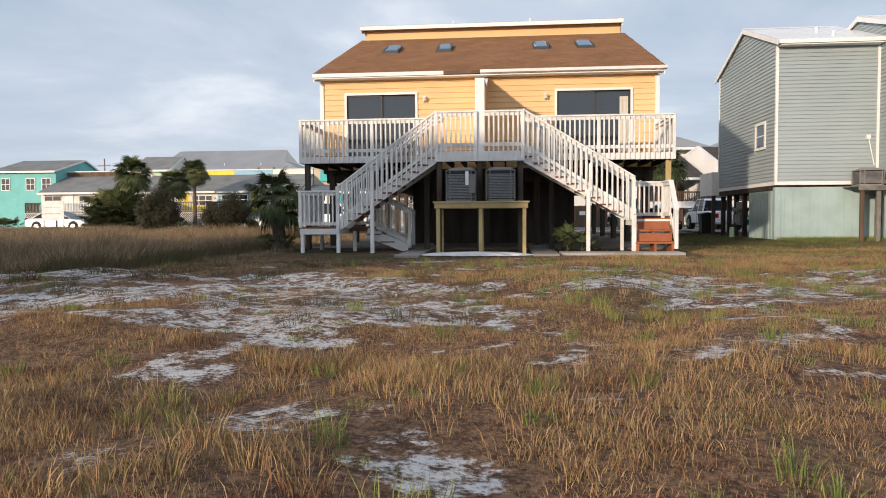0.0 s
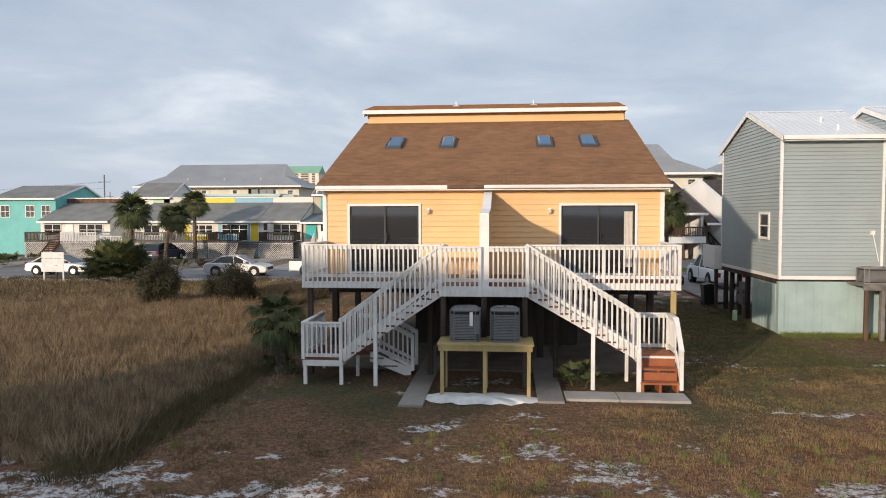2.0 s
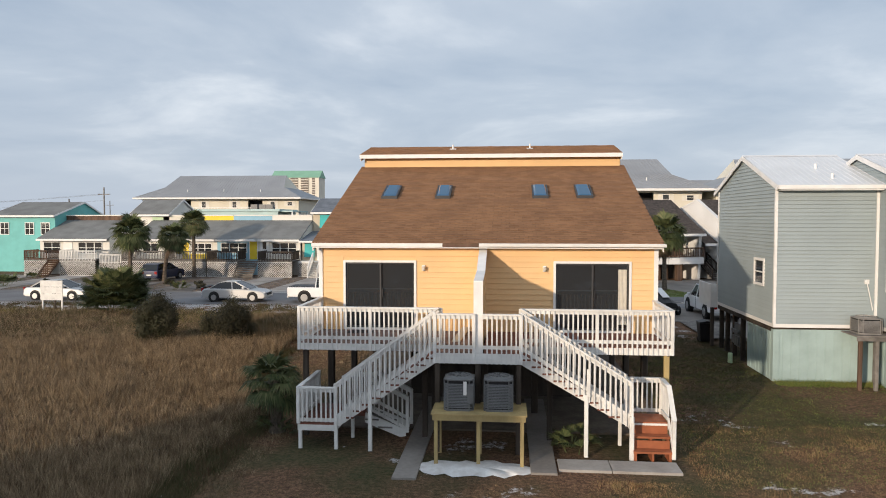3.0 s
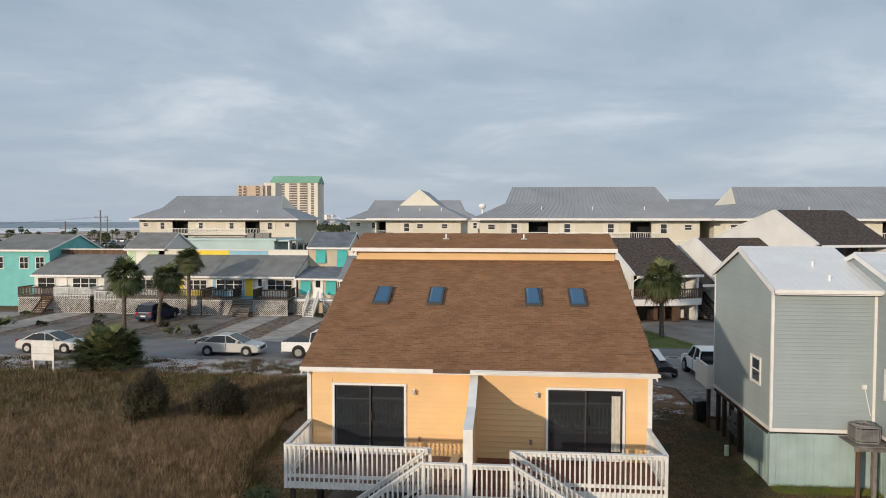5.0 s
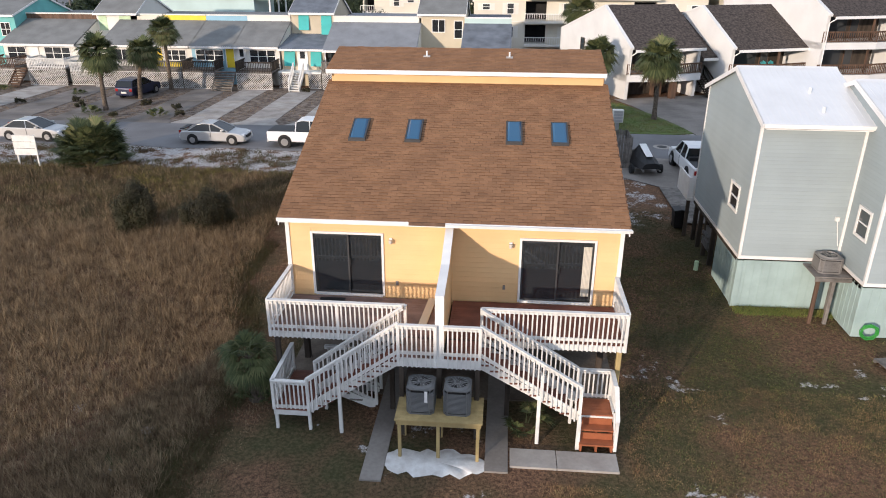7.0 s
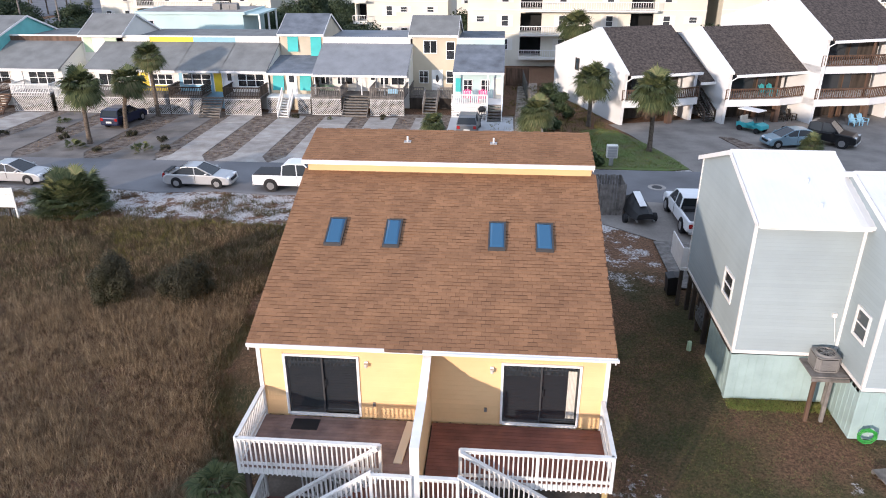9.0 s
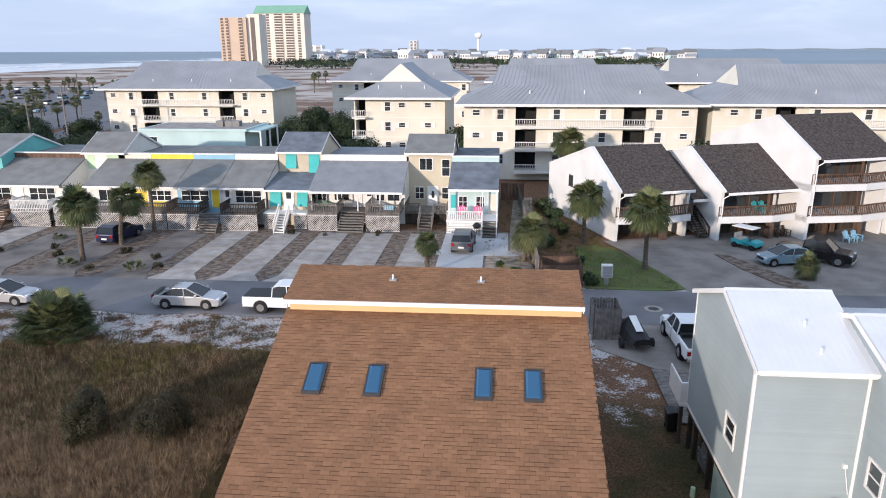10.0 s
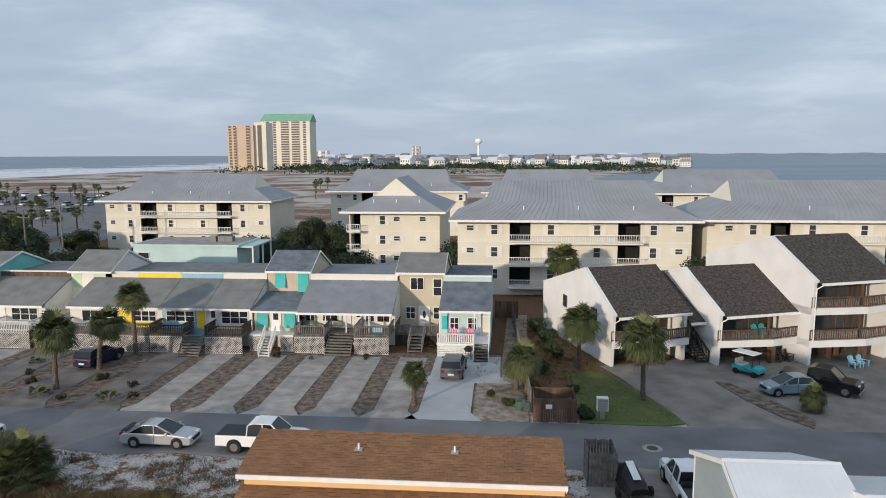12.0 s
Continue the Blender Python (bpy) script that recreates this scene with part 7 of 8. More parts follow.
def car(kind, at, turn, paint, label, extra=""):
    """A parked car; its nose points along +x before it is turned."""
    body, cab, wid, wheels, wr = SHAPES[kind]
    L_ = max(p[0] for p in body)
    M = pose(*at, 0, 0, turn) @ Matrix.Translation((-L_ / 2, 0, 0))
    c = thing("pickup_truck" if kind == "pickup" else "car", at, label, "pickup truck" if kind == "pickup" else "car", "parked cars", turn=turn)
    w = wid / 2

    def sides(poly, k0, k1, zb, zt):
        g = Geo()
        rings = []
        for s, dz in ((-1, 0), (1, 0)):
            rings.append([(x, s * w * (k0 + (k1 - k0) * (z - zb) / max(0.01, zt - zb)), z) for x, z in poly])
        n = len(poly)
        g.add(rings[0] + rings[1], [tuple(range(n)), tuple(range(n, 2 * n))[::-1]] + [(i, (i + 1) % n, n + (i + 1) % n, n + i) for i in range(n)])
        return g

    shell = part("body", moved(sides(body, 0.96, 0.94, 0.2, 1.1), M), paint, c, bevel=0.07)
    zt = max(p[1] for p in cab)
    zb = min(p[1] for p in cab)
    part("glasshouse", moved(sides(cab, 0.90, 0.74, zb, zt), M), CAR_GLASS, c, "dark car glass", bevel=0.03)
    # roof skin and pillars
    top = [p for p in cab[1:-1]]
    part("roof", moved(sides([(x, z + 0.012) for x, z in top] + [(x, z - 0.035) for x, z in top[::-1]], 0.90, 0.75, zb, zt), M), paint, c, bevel=0.02)
    xm = (cab[1][0] + cab[-1][0]) / 2 - 0.15
    for s in (-1, 1):
        pil = Geo()
        for (xa, za), (xb, zb2) in (((xm, zb), (xm - 0.08, zt - 0.03)), (cab[0], cab[1]), (cab[-1], cab[-2])):
            ya = lambda z: s * w * (0.905 + (0.745 - 0.905) * (z - zb) / (zt - zb))
            pil.beam((xa, ya(za), za), (xb, ya(zb2), zb2), 0.06, 0.07)
        part("pillar", moved(pil, M), paint, c)
        part("mirror", moved(Geo().box(cab[-1][0] - 0.45, s * (w + 0.02), zb + 0.03, cab[-1][0] - 0.28, s * (w + 0.2), zb + 0.17), M), paint, c, bevel=0.02)
        for x in wheels:
            tyre = part("wheel", moved(Geo().tube((x, s * (w - 0.2), wr), (x, s * (w + 0.01), wr), wr, seg=22), M), RUBBER, c)
            part("rim", moved(Geo().tube((x, s * (w - 0.02), wr), (x, s * (w + 0.02), wr), wr * 0.66, wr * 0.6, seg=16), M), RIM, tyre)
            part("arch", moved(Geo().tube((x, s * (w - 0.3), wr + 0.03), (x, s * (w * 0.962), wr + 0.03), wr + 0.07, seg=22), M), BLACK, c)
            part("door_line", moved(Geo().box(xm - 0.01, s * w * 0.957 - 0.006, 0.4, xm + 0.01, s * w * 0.957 + 0.006, zb), M), BLACK, c)
        part("headlamp", moved(Geo().box(L_ - 0.32, s * w * 0.62 - 0.2, 0.62 if kind != "pickup" else 0.8, L_ - 0.06, s * w * 0.62 + 0.2, 0.76 if kind != "pickup" else 1.0), M), CLEAR_LAMP, c, bevel=0.03)
        part("tail_lamp", moved(Geo().box(-0.02, s * w * 0.74 - 0.12, 0.72, 0.08, s * w * 0.74 + 0.14, 0.98), M), RED_LAMP, c, bevel=0.02)
    part("bumper", moved(Geo().box(L_ - 0.12, -w * 0.85, 0.28, L_ + 0.03, w * 0.85, 0.46), M), paint if kind != "pickup" else STEEL, c, bevel=0.04)
    part("bumper", moved(Geo().box(-0.06, -w * 0.85, 0.36, 0.1, w * 0.85, 0.54), M), paint if kind != "pickup" else STEEL, c, bevel=0.04)
    part("grille", moved(Geo().box(L_ - 0.06, -w * 0.5, 0.48, L_ + 0.012, w * 0.5, 0.66), M), BLACK, c)
    part("plate", moved(Geo().box(-0.075, -0.26, 0.56, -0.005, 0.26, 0.70), M), CREAM_TRIM, c)
    if extra == "tonneau":
        part("tonneau_cover", moved(Geo().box(0.08, -w * 0.86, 1.12, 2.0, w * 0.86, 1.19), M), BLACK, c, "black folding bed cover", bevel=0.02)
    if extra == "bed":
        part("bed_well", moved(Geo().box(0.1, -w * 0.8, 1.10, 1.98, w * 0.8, 1.155), M), DARK_GREY, c, "open load bed")
        part("tool_box", moved(Geo().box(1.55, -w * 0.78, 1.155, 1.95, w * 0.78, 1.36), M), BLACK, c)
    if extra == "spoiler":
        part("spoiler", moved(Geo().box(0.05, -w * 0.75, 1.03, 0.4, w * 0.75, 1.09), M), BLACK, c, bevel=0.02)
    return c


car("sedan", (-17.55, 49.85, 0.05), 0, SILVER, "silver saloon car parked on the sandy verge", "spoiler")
car("pickup", (-10.6, 49.6, 0.05), 0, PICKUP_WHITE, "white pickup with black bed cover parked by the street", "tonneau")
car("sedan", (-31.0, 49.6, 0.05), 0, SILVER, "silver saloon car parked beside the wooden sign")
car("suv", (-31.6, 66.4, 0.03), 84, NAVY, "dark blue estate car parked in a driveway")
car("suv", (0.35, 65.9, 0.04), 88, GUNMETAL, "grey sport utility car parked on the fresh concrete")
car("hatch", (26.6, 62.9, 0.03), 190, PALE_BLUE, "pale blue hatchback parked on the forecourt")
car("pickup", (29.6, 64.1, 0.03), -35, BLACK_PAINT, "black pickup parked before the white terraces")
car("pickup", (14.7, 45.2, 0.04), 92, PICKUP_WHITE, "white pickup parked in the side drive", "bed")
car("suv", (41.0, 63.0, 0.03), -40, BLACK_PAINT, "black sport utility car on the forecourt")

# jet ski under its cover on a trailer
js = thing("jet_ski", (11.6, 45.6, 0), "jet ski under a black and white cover on a trailer", "jet ski")
Mj = pose(11.6, 45.7, 0.04, 0, 0, 100) @ Matrix.Diagonal((1.08, 1.3, 1.15, 1))
ringj = lambda x, w_, z0_, z1_: [(x, -w_, z0_), (x, w_, z0_), (x, w_ * 0.75, (z0_ + z1_) / 2 + 0.1), (x, w_ * 0.3, z1_), (x, -w_ * 0.3, z1_), (x, -w_ * 0.75, (z0_ + z1_) / 2 + 0.1)]
part("cover", moved(Geo().loft([ringj(*r) for r in ((-1.5, 0.45, 0.45, 0.75), (-0.9, 0.55, 0.4, 0.95), (-0.2, 0.58, 0.4, 1.1), (0.3, 0.55, 0.4, 1.35), (0.9, 0.45, 0.42, 1.0), (1.6, 0.12, 0.5, 0.75))]), Mj), BLACK, js, smooth=False)
part("white_panel", moved(Geo().prism([(-1.0, -0.16, 0.985), (-1.0, 0.16, 0.985), (0.28, 0.17, 1.38), (0.28, -0.17, 1.38)], (-0.01, 0, 0.02)), Mj), WHITE, js)
part("trailer", moved(Geo().beam((-1.6, -0.4, 0.35), (1.9, -0.05, 0.35), 0.06, 0.06).beam((-1.6, 0.4, 0.35), (1.9, 0.05, 0.35), 0.06, 0.06).box(-0.7, -0.7, 0.28, -0.6, 0.7, 0.34), Mj), STEEL, js)
for s in (-1, 1):
    part("wheel", moved(Geo().tube((-0.65, s * 0.62, 0.24), (-0.65, s * 0.78, 0.24), 0.24, seg=16), Mj), RUBBER, js)

# golf cart
gc_ = thing("golf_cart", (25.2, 67.6, 0.03), "aqua golf cart with a white canopy", "golf cart", turn=-50)
Mg = pose(25.2, 67.6, 0.03, 0, 0, -50)
part("body", moved(Geo().prism([(-1.2, -0.58, 0.3), (-1.2, -0.58, 0.72), (-0.2, -0.58, 0.72), (-0.1, -0.58, 0.4), (0.5, -0.58, 0.4), (0.65, -0.58, 0.85), (1.25, -0.58, 0.7), (1.3, -0.58, 0.35)], (0, 1.16, 0)), Mg), AQUA_PLASTIC, gc_, bevel=0.05)
part("canopy", moved(Geo().box(-1.2, -0.62, 1.82, 0.8, 0.62, 1.9), Mg), WHITE, gc_, bevel=0.03)
part("seat", moved(Geo().box(-0.8, -0.52, 0.72, -0.25, 0.52, 0.86).box(-0.95, -0.52, 0.8, -0.8, 0.52, 1.25), Mg), CURTAIN, gc_, bevel=0.03)
for x, y in ((-1.1, -0.55), (-1.1, 0.55), (0.68, -0.55), (0.68, 0.55)):
    part("canopy_post", moved(Geo().tube((x, y, 0.7), (x * 0.95, y, 1.83), 0.02, seg=6), Mg), BLACK, gc_)
for x in (-0.8, 0.85):
    for s in (-1, 1):
        part("wheel", moved(Geo().tube((x, s * 0.5, 0.24), (x, s * 0.68, 0.24), 0.24, seg=16), Mg), RUBBER, gc_)

# cars in the distant car park, and its asphalt
whole("car_park", Geo().prism([(-260, 330, 0), (-110, 330, 0), (-92, 175, 0), (-100, 130, 0), (-190, 130, 0)], (0, 0, 0.08)), ASPHALT, "distant asphalt car park", "car park", kind="structure")
whole("side_street", Geo().prism([(-75, 55.2, 0), (-67, 55.2, 0), (-86, 175, 0), (-96, 175, 0)], (0, 0, 0.06)), ASPHALT, "asphalt side street", "road", kind="structure")
rng = random.Random(8)
protos_c = []
for k, pm in enumerate((SILVER, PICKUP_WHITE, BLACK_PAINT, PALE_BLUE, GUNMETAL)):
    q = thing("car", (-150 - 5 * k, 210, 0.09), "small parked car in the distant car park", "car", "cars in the distant car park")
    bx, by = -150 - 5 * k, 210
    part("body", Geo().prism([(bx - 0.9, by - 2.2, 0.3), (bx - 0.9, by - 2.2, 0.9), (bx - 0.9, by + 1.2, 0.95), (bx - 0.9, by + 2.2, 0.75), (bx - 0.9, by + 2.2, 0.3)], (1.8, 0, 0)), pm, q, bevel=0.06)
    part("glasshouse", Geo().prism([(bx - 0.78, by - 2.0, 0.9), (bx - 0.78, by - 1.4, 1.45), (bx - 0.78, by + 0.3, 1.45), (bx - 0.78, by + 1.1, 0.95)], (1.56, 0, 0)), CAR_GLASS, q)
    for x in (bx - 0.8, bx + 0.8):
        for y in (by - 1.4, by + 1.4):
            part("wheel", Geo().tube((x - 0.1, y, 0.32), (x + 0.1, y, 0.32), 0.32, seg=12), RUBBER, q)
    protos_c.append(q)
for k in range(70):
    row = rng.randrange(6)
    y = 170 + row * 27 + rng.uniform(-1, 1)
    x = -112 - 0.25 * (y - 170) - rng.randrange(34) * 2.7
    copy_thing(protos_c[rng.randrange(5)], pose(x, y, 0.09, 0, 0, rng.choice((0, 180)) + rng.uniform(-3, 3)))

# ---- fences, sign, utility things ----
def board_fence(p, q, height, material, label, step=0.16, group="board fences"):
    p, q = Vector((*p, 0)), Vector((*q, 0))
    f = thing("fence", p, label, "fence", group)
    n = int((q - p).length / step)
    turn = math.degrees(math.atan2(q.y - p.y, q.x - p.x))
    r = random.Random(n)
    for k in range(n):
        c = p + (q - p) * ((k + 0.5) / n)
        hh = height + r.uniform(-0.04, 0.04)
        piece("slat", material, f, (c.x, c.y, hh / 2 + 0.03), (step * 0.9, 0.025, hh), turn)
    for z in (0.4, height - 0.3):
        part("rail", Geo().beam(p + Vector((0, 0.03, z)), q + Vector((0, 0.03, z)), 0.04, 0.09), material, f)
    for k in range(int((q - p).length / 2.4) + 1):
        c = p + (q - p).normalized() * min(k * 2.4, (q - p).length)
        piece("post", material, f, (c.x, c.y + 0.06, height / 2 + 0.03), (0.1, 0.1, height + 0.06), turn, "post")
    return f


board_fence((6.55, 57.5), (5.5, 86.5), 1.75, GREY_WOOD, "long weathered board fence beside the sandy path", 0.2)
for a, b_ in (((6.7, 55.5), (9.6, 55.5)), ((6.7, 57.9), (9.6, 57.9)), ((6.7, 55.5), (6.7, 57.9)), ((9.6, 55.5), (9.6, 57.9))):
    board_fence(a, b_, 1.7, BROWN_WOOD, "brown board enclosure beside the street")
for a, b_ in (((9.35, 46.0), (10.9, 46.0)), ((9.35, 46.0), (9.35, 48.0)), ((10.9, 46.0), (10.9, 48.0)), ((9.35, 48.0), (10.9, 48.0))):
    board_fence(a, b_, 2.0, GREY_WOOD, "grey slatted bin enclosure behind the yellow house")
board_fence((3.6, 86.5), (6.2, 86.5), 2.0, BROWN_WOOD, "red-brown gate at the end of the path")
whole("enclosure_notice", Geo().box(7.5, 55.44, 1.0, 7.95, 55.47, 1.3), WHITE, "white notice on the brown enclosure", "notice")
ub = thing("mail_cabinet", (11.5, 56.3, 0), "grey pedestal cluster mailbox on the lawn edge", "mailbox")
part("cabinet", Geo().box(11.1, 56.05, 0.7, 11.9, 56.55, 1.65), CREAM_TRIM, ub, bevel=0.03)
part("pedestal", Geo().box(11.35, 56.2, 0, 11.65, 56.4, 0.7), STEEL, ub)
for r in range(4):
    part("mail_door", Geo().box(11.16, 56.035, 0.76 + r * 0.21, 11.84, 56.05, 0.94 + r * 0.21), STEEL, ub)
GREEN_BOX = mat("dark_green_enamel", (0.06, 0.13, 0.10), 0.5, var=0.1)
for x, y in ((5.5, 57.6), (6.1, 57.4)):
    whole("utility_pedestal", Geo().box(x, y, 0, x + 0.4, y + 0.4, 0.65), GREEN_BOX, "small green utility box in the sandy garden", "utility box", "utility boxes", bevel=0.03)
sg = thing("wooden_sign", (-26.8, 42.5, 0), "blank white two-board sign seen from behind", "sign")
for z in (0.85, 1.28, 1.7):
    part("board", Geo().box(-27.6, 42.46, z, -26.1, 42.5, z + 0.40), WHITE_WEATHERED, sg)
for x in (-27.5, -26.2):
    piece("post", WHITE_WEATHERED, sg, (x, 42.55, 1.05), (0.1, 0.08, 2.1), None, "post")
piece("brace", DARK_WOOD, sg, (-26.7, 42.6, 0.65), (0.1, 0.1, 1.3), None, "post")
for x, y, hh in ((-68.5, 118, 11.5), (-75, 118, 9.5), (-110, 190, 11)):
    up_ = thing("utility_pole", (x, y, 0), "grey timber utility pole with a crossarm", "utility pole", "utility poles")
    part("pole", Geo().tube((x, y, 0), (x, y, hh), 0.16, 0.11, 10), GREY_WOOD, up_)
    part("crossarm", Geo().box(x - 1.1, y - 0.06, hh - 1.3, x + 1.1, y + 0.06, hh - 1.18), GREY_WOOD, up_)
    for s in (-1, 0, 1):
        part("insulator", Geo().tube((x + s * 0.9, y, hh - 1.18), (x + s * 0.9, y, hh - 0.98), 0.05, seg=6), STEEL, up_)
wires = Geo()
for z, s in ((10.3, -0.9), (10.3, 0.9), (9.2, 0)):
    pts = [(-68.5 + s - 90 * k / 12, 118 + 5 * k / 12, z - 2.0 * math.sin(math.pi * k / 12)) for k in range(13)]
    for a, b_ in zip(pts, pts[1:]):
        wires.tube(a, b_, 0.018, seg=4)
whole("overhead_wires", wires, BLACK, "thin overhead wires between poles", "cable")
for x, y in ((-14.6, 122), (-33, 150)):
    sl = thing("street_lamp", (x, y, 0), "slender street lamp with a curved arm", "street lamp", "street lamps")
    part("pole", Geo().tube((x, y, 0), (x, y, 6.2), 0.09, 0.06, 8), STEEL, sl)
    part("arm", Geo().tube((x, y, 6.2), (x - 1.0, y, 6.5), 0.04, seg=6), STEEL, sl)
    part("head", Geo().box(x - 1.5, y - 0.12, 6.42, x - 0.9, y + 0.12, 6.56), STEEL, sl, bevel=0.03)


# ---- palms, shrubs, woods ----
def fan(out, tris, base, way, length, droop, blades, spread, rng_):
    """One palm leaf: a stalk and a fan of narrow blades."""
    way = Vector(way).normalized()
    side = way.cross(Vector((0, 0, 1)))
    side = side.normalized() if side.length > 0.05 else Vector((1, 0, 0))
    up = side.cross(way)
    tip = base + way * length * 0.5 + Vector((0, 0, -droop * 0.2))
    o = len(out)
    out += [base - side * 0.02, base + side * 0.02, tip]
    tris.append((o, o + 1, o + 2))
    for k in range(blades):
        a = (k / (blades - 1) - 0.5) * spread
        d = (way * math.cos(a) + side * math.sin(a)).normalized()
        ln = length * 0.55 * (1 - 0.25 * abs(a) / (spread / 2)) * rng_.uniform(0.85, 1.1)
        e = tip + d * ln + Vector((0, 0, -droop * rng_.uniform(0.5, 1.0) * ln)) + up * rng_.uniform(-0.05, 0.05)
        mid_ = tip + d * ln * 0.5 + up * 0.05
        w_ = (d.cross(up)).normalized() * 0.026 * length
        o = len(out)
        out += [tip, mid_ - w_, mid_ + w_, e]
        tris += [(o, o + 1, o + 2), (o + 1, o + 3, o + 2)]


def palm(at, height, label, seed, crown=1.5, lean=0.0, leaves=88, group="cabbage palms"):
    r = random.Random(seed)
    p = thing("palm_tree", at, label, "palm tree", group)
    x, y, z = at
    g = Geo()
    rings, th = [], height - crown * 0.75
    for k in range(9):
        t = k / 8
        rad = 0.19 - 0.05 * t + 0.02 * (k % 2) + (0.06 if k == 0 else 0)
        rings.append([(x + lean * t * t + rad * math.cos(a), y + rad * math.sin(a), z + th * t) for a in (2 * math.pi * i / 10 for i in range(10))])
    part("trunk", g.loft(rings), BARK, p)
    out, tris = [], []
    top = Vector((x + lean, y, z + th))
    for k in range(leaves):
        az = k * 2.399 + r.uniform(-0.2, 0.2)
        el = math.asin(max(-0.75, min(0.97, -0.70 + 1.65 * ((k + 0.5) / leaves)))) + r.uniform(-0.12, 0.12)
        way = (math.cos(az) * math.cos(el), math.sin(az) * math.cos(el), math.sin(el))
        fan(out, tris, top + Vector((0, 0, r.uniform(-0.2, 0.15))), way, crown * r.uniform(0.9, 1.25), 0.55 if el < 0.6 else 0.3, 22, 3.0, r)
    part("crown", fast_mesh("crown", np.array([tuple(v) for v in out]), np.array(tris), FROND), FROND, p)
    out, tris = [], []
    for k in range(leaves // 5):
        az = k * 2.399 + 1.0 + r.uniform(-0.3, 0.3)
        el = r.uniform(-1.25, -0.55)
        fan(out, tris, top + Vector((0, 0, r.uniform(-0.35, -0.1))), (math.cos(az) * math.cos(el), math.sin(az) * math.cos(el), math.sin(el)), crown * r.uniform(0.7, 1.0), 0.5, 12, 1.6, r)
    part("dead_fronds", fast_mesh("dead_fronds", np.array([tuple(v) for v in out]), np.array(tris), DEAD_FROND), DEAD_FROND, p, "skirt of dry brown hanging fronds")
    return p


for k, (x, y, hh, cr, ln) in enumerate(((-31.1, 59.4, 6.1, 1.75, 0.2), (-30.6, 64.6, 5.5, 1.6, 0.9), (-29.8, 69.3, 6.8, 1.5, 0.0), (11.1, 68.4, 5.4, 1.75, 0.1), (15.1, 60.5, 6.2, 1.9, -0.1),
                                        (11.6, 92, 7.6, 2.1, 0), (5.6, 62.2, 3.4, 1.5, 0.3), (6.4, 61.6, 3.9, 1.4, -0.2), (-2.1, 58.2, 3.3, 1.0, 0.0), (26.9, 59.0, 1.9, 0.95, 0))):
    palm((x, y, 0.0), hh, "cabbage palm with a rough trunk and round crown" if hh > 4 else "short bushy palm in a garden bed", 40 + k, cr, ln)
rng = random.Random(77)
proto_p = palm((-120, 150, 0), 6.5, "far cabbage palm by the car park", 91, 1.6, 0.1, 36, "palms by the car park")
proto_q = palm((-118, 162, 0), 7.4, "far cabbage palm by the car park", 92, 1.5, -0.2, 36, "palms by the car park")
for k in range(46):
    y = rng.uniform(140, 330)
    x = -75 - (y - 120) * rng.uniform(0.2, 0.75) - rng.uniform(0, 12)
    s = rng.uniform(0.6, 0.95)
    c = copy_thing(rng.choice((proto_p, proto_q)), pose(x, y, 0.0, 0, 0, rng.uniform(0, 360)))
    c.scale = (s, s, s)
for k in range(16):
    c = copy_thing(rng.choice((proto_p, proto_q)), pose(rng.uniform(-95, -30), rng.uniform(270, 420), 0, 0, 0, rng.uniform(0, 360)))


def palmetto(at, radius, n, label, seed, up=0.5):
    """A clump of fan leaves: the outer ones one by one, the inner thicket joined."""
    r = random.Random(seed)
    p = thing("palmetto", at, label, "palmetto", "palmetto clumps")
    inner, inner_tris = [], []
    for k in range(n):
        az, q = r.uniform(0, 2 * math.pi), radius * 0.45 * math.sqrt(r.random())
        el = r.uniform(0.15, 1.35)
        base = Vector((at[0] + q * math.cos(az), at[1] + q * math.sin(az), at[2] + r.uniform(0, up)))
        out, tris = (inner, inner_tris) if k >= 120 else ([], [])
        fan(out, tris, base, (math.cos(az) * math.cos(el), math.sin(az) * math.cos(el), math.sin(el)), radius * r.uniform(0.55, 0.95), 0.3, 15, 2.6, r)
        if k < 120:
            part("frond", fast_mesh("frond", np.array([tuple(v) for v in out]), np.array(tris), FROND), FROND, p)
    if inner:
        tagged(part("thicket", fast_mesh("thicket", np.array([tuple(v) for v in inner]), np.array(inner_tris), FROND), FROND, p), kind="stuff")
    return p


palmetto((-23.2, 43.6, 0), 2.15, 420, "dense saw palmetto clump by the street", 1, 1.5)
palm((-4.45, 19.6, 0.0), 2.25, "young palm beside the stair landing", 71, 0.9, -0.1, 44)
palmetto((-4.5, 19.6, 0), 0.6, 22, "low palmetto leaves round a palm foot", 2, 0.3)
palmetto((3.75, 18.75, 0), 0.95, 16, "small palmetto under the stair", 3, 0.2)
for k, (x, y, s) in enumerate(((-31.6, 58.0, 0.9), (-25.6, 57.4, 1.0), (-42.5, 58.8, 1.6), (-37.4, 66.0, 0.7), (-46.0, 67.5, 0.8), (-12.9, 69.0, 0.3))):
    palmetto((x, y, 0), s, 34, "low spiky palm in a mulch bed", 10 + k, 0.25)


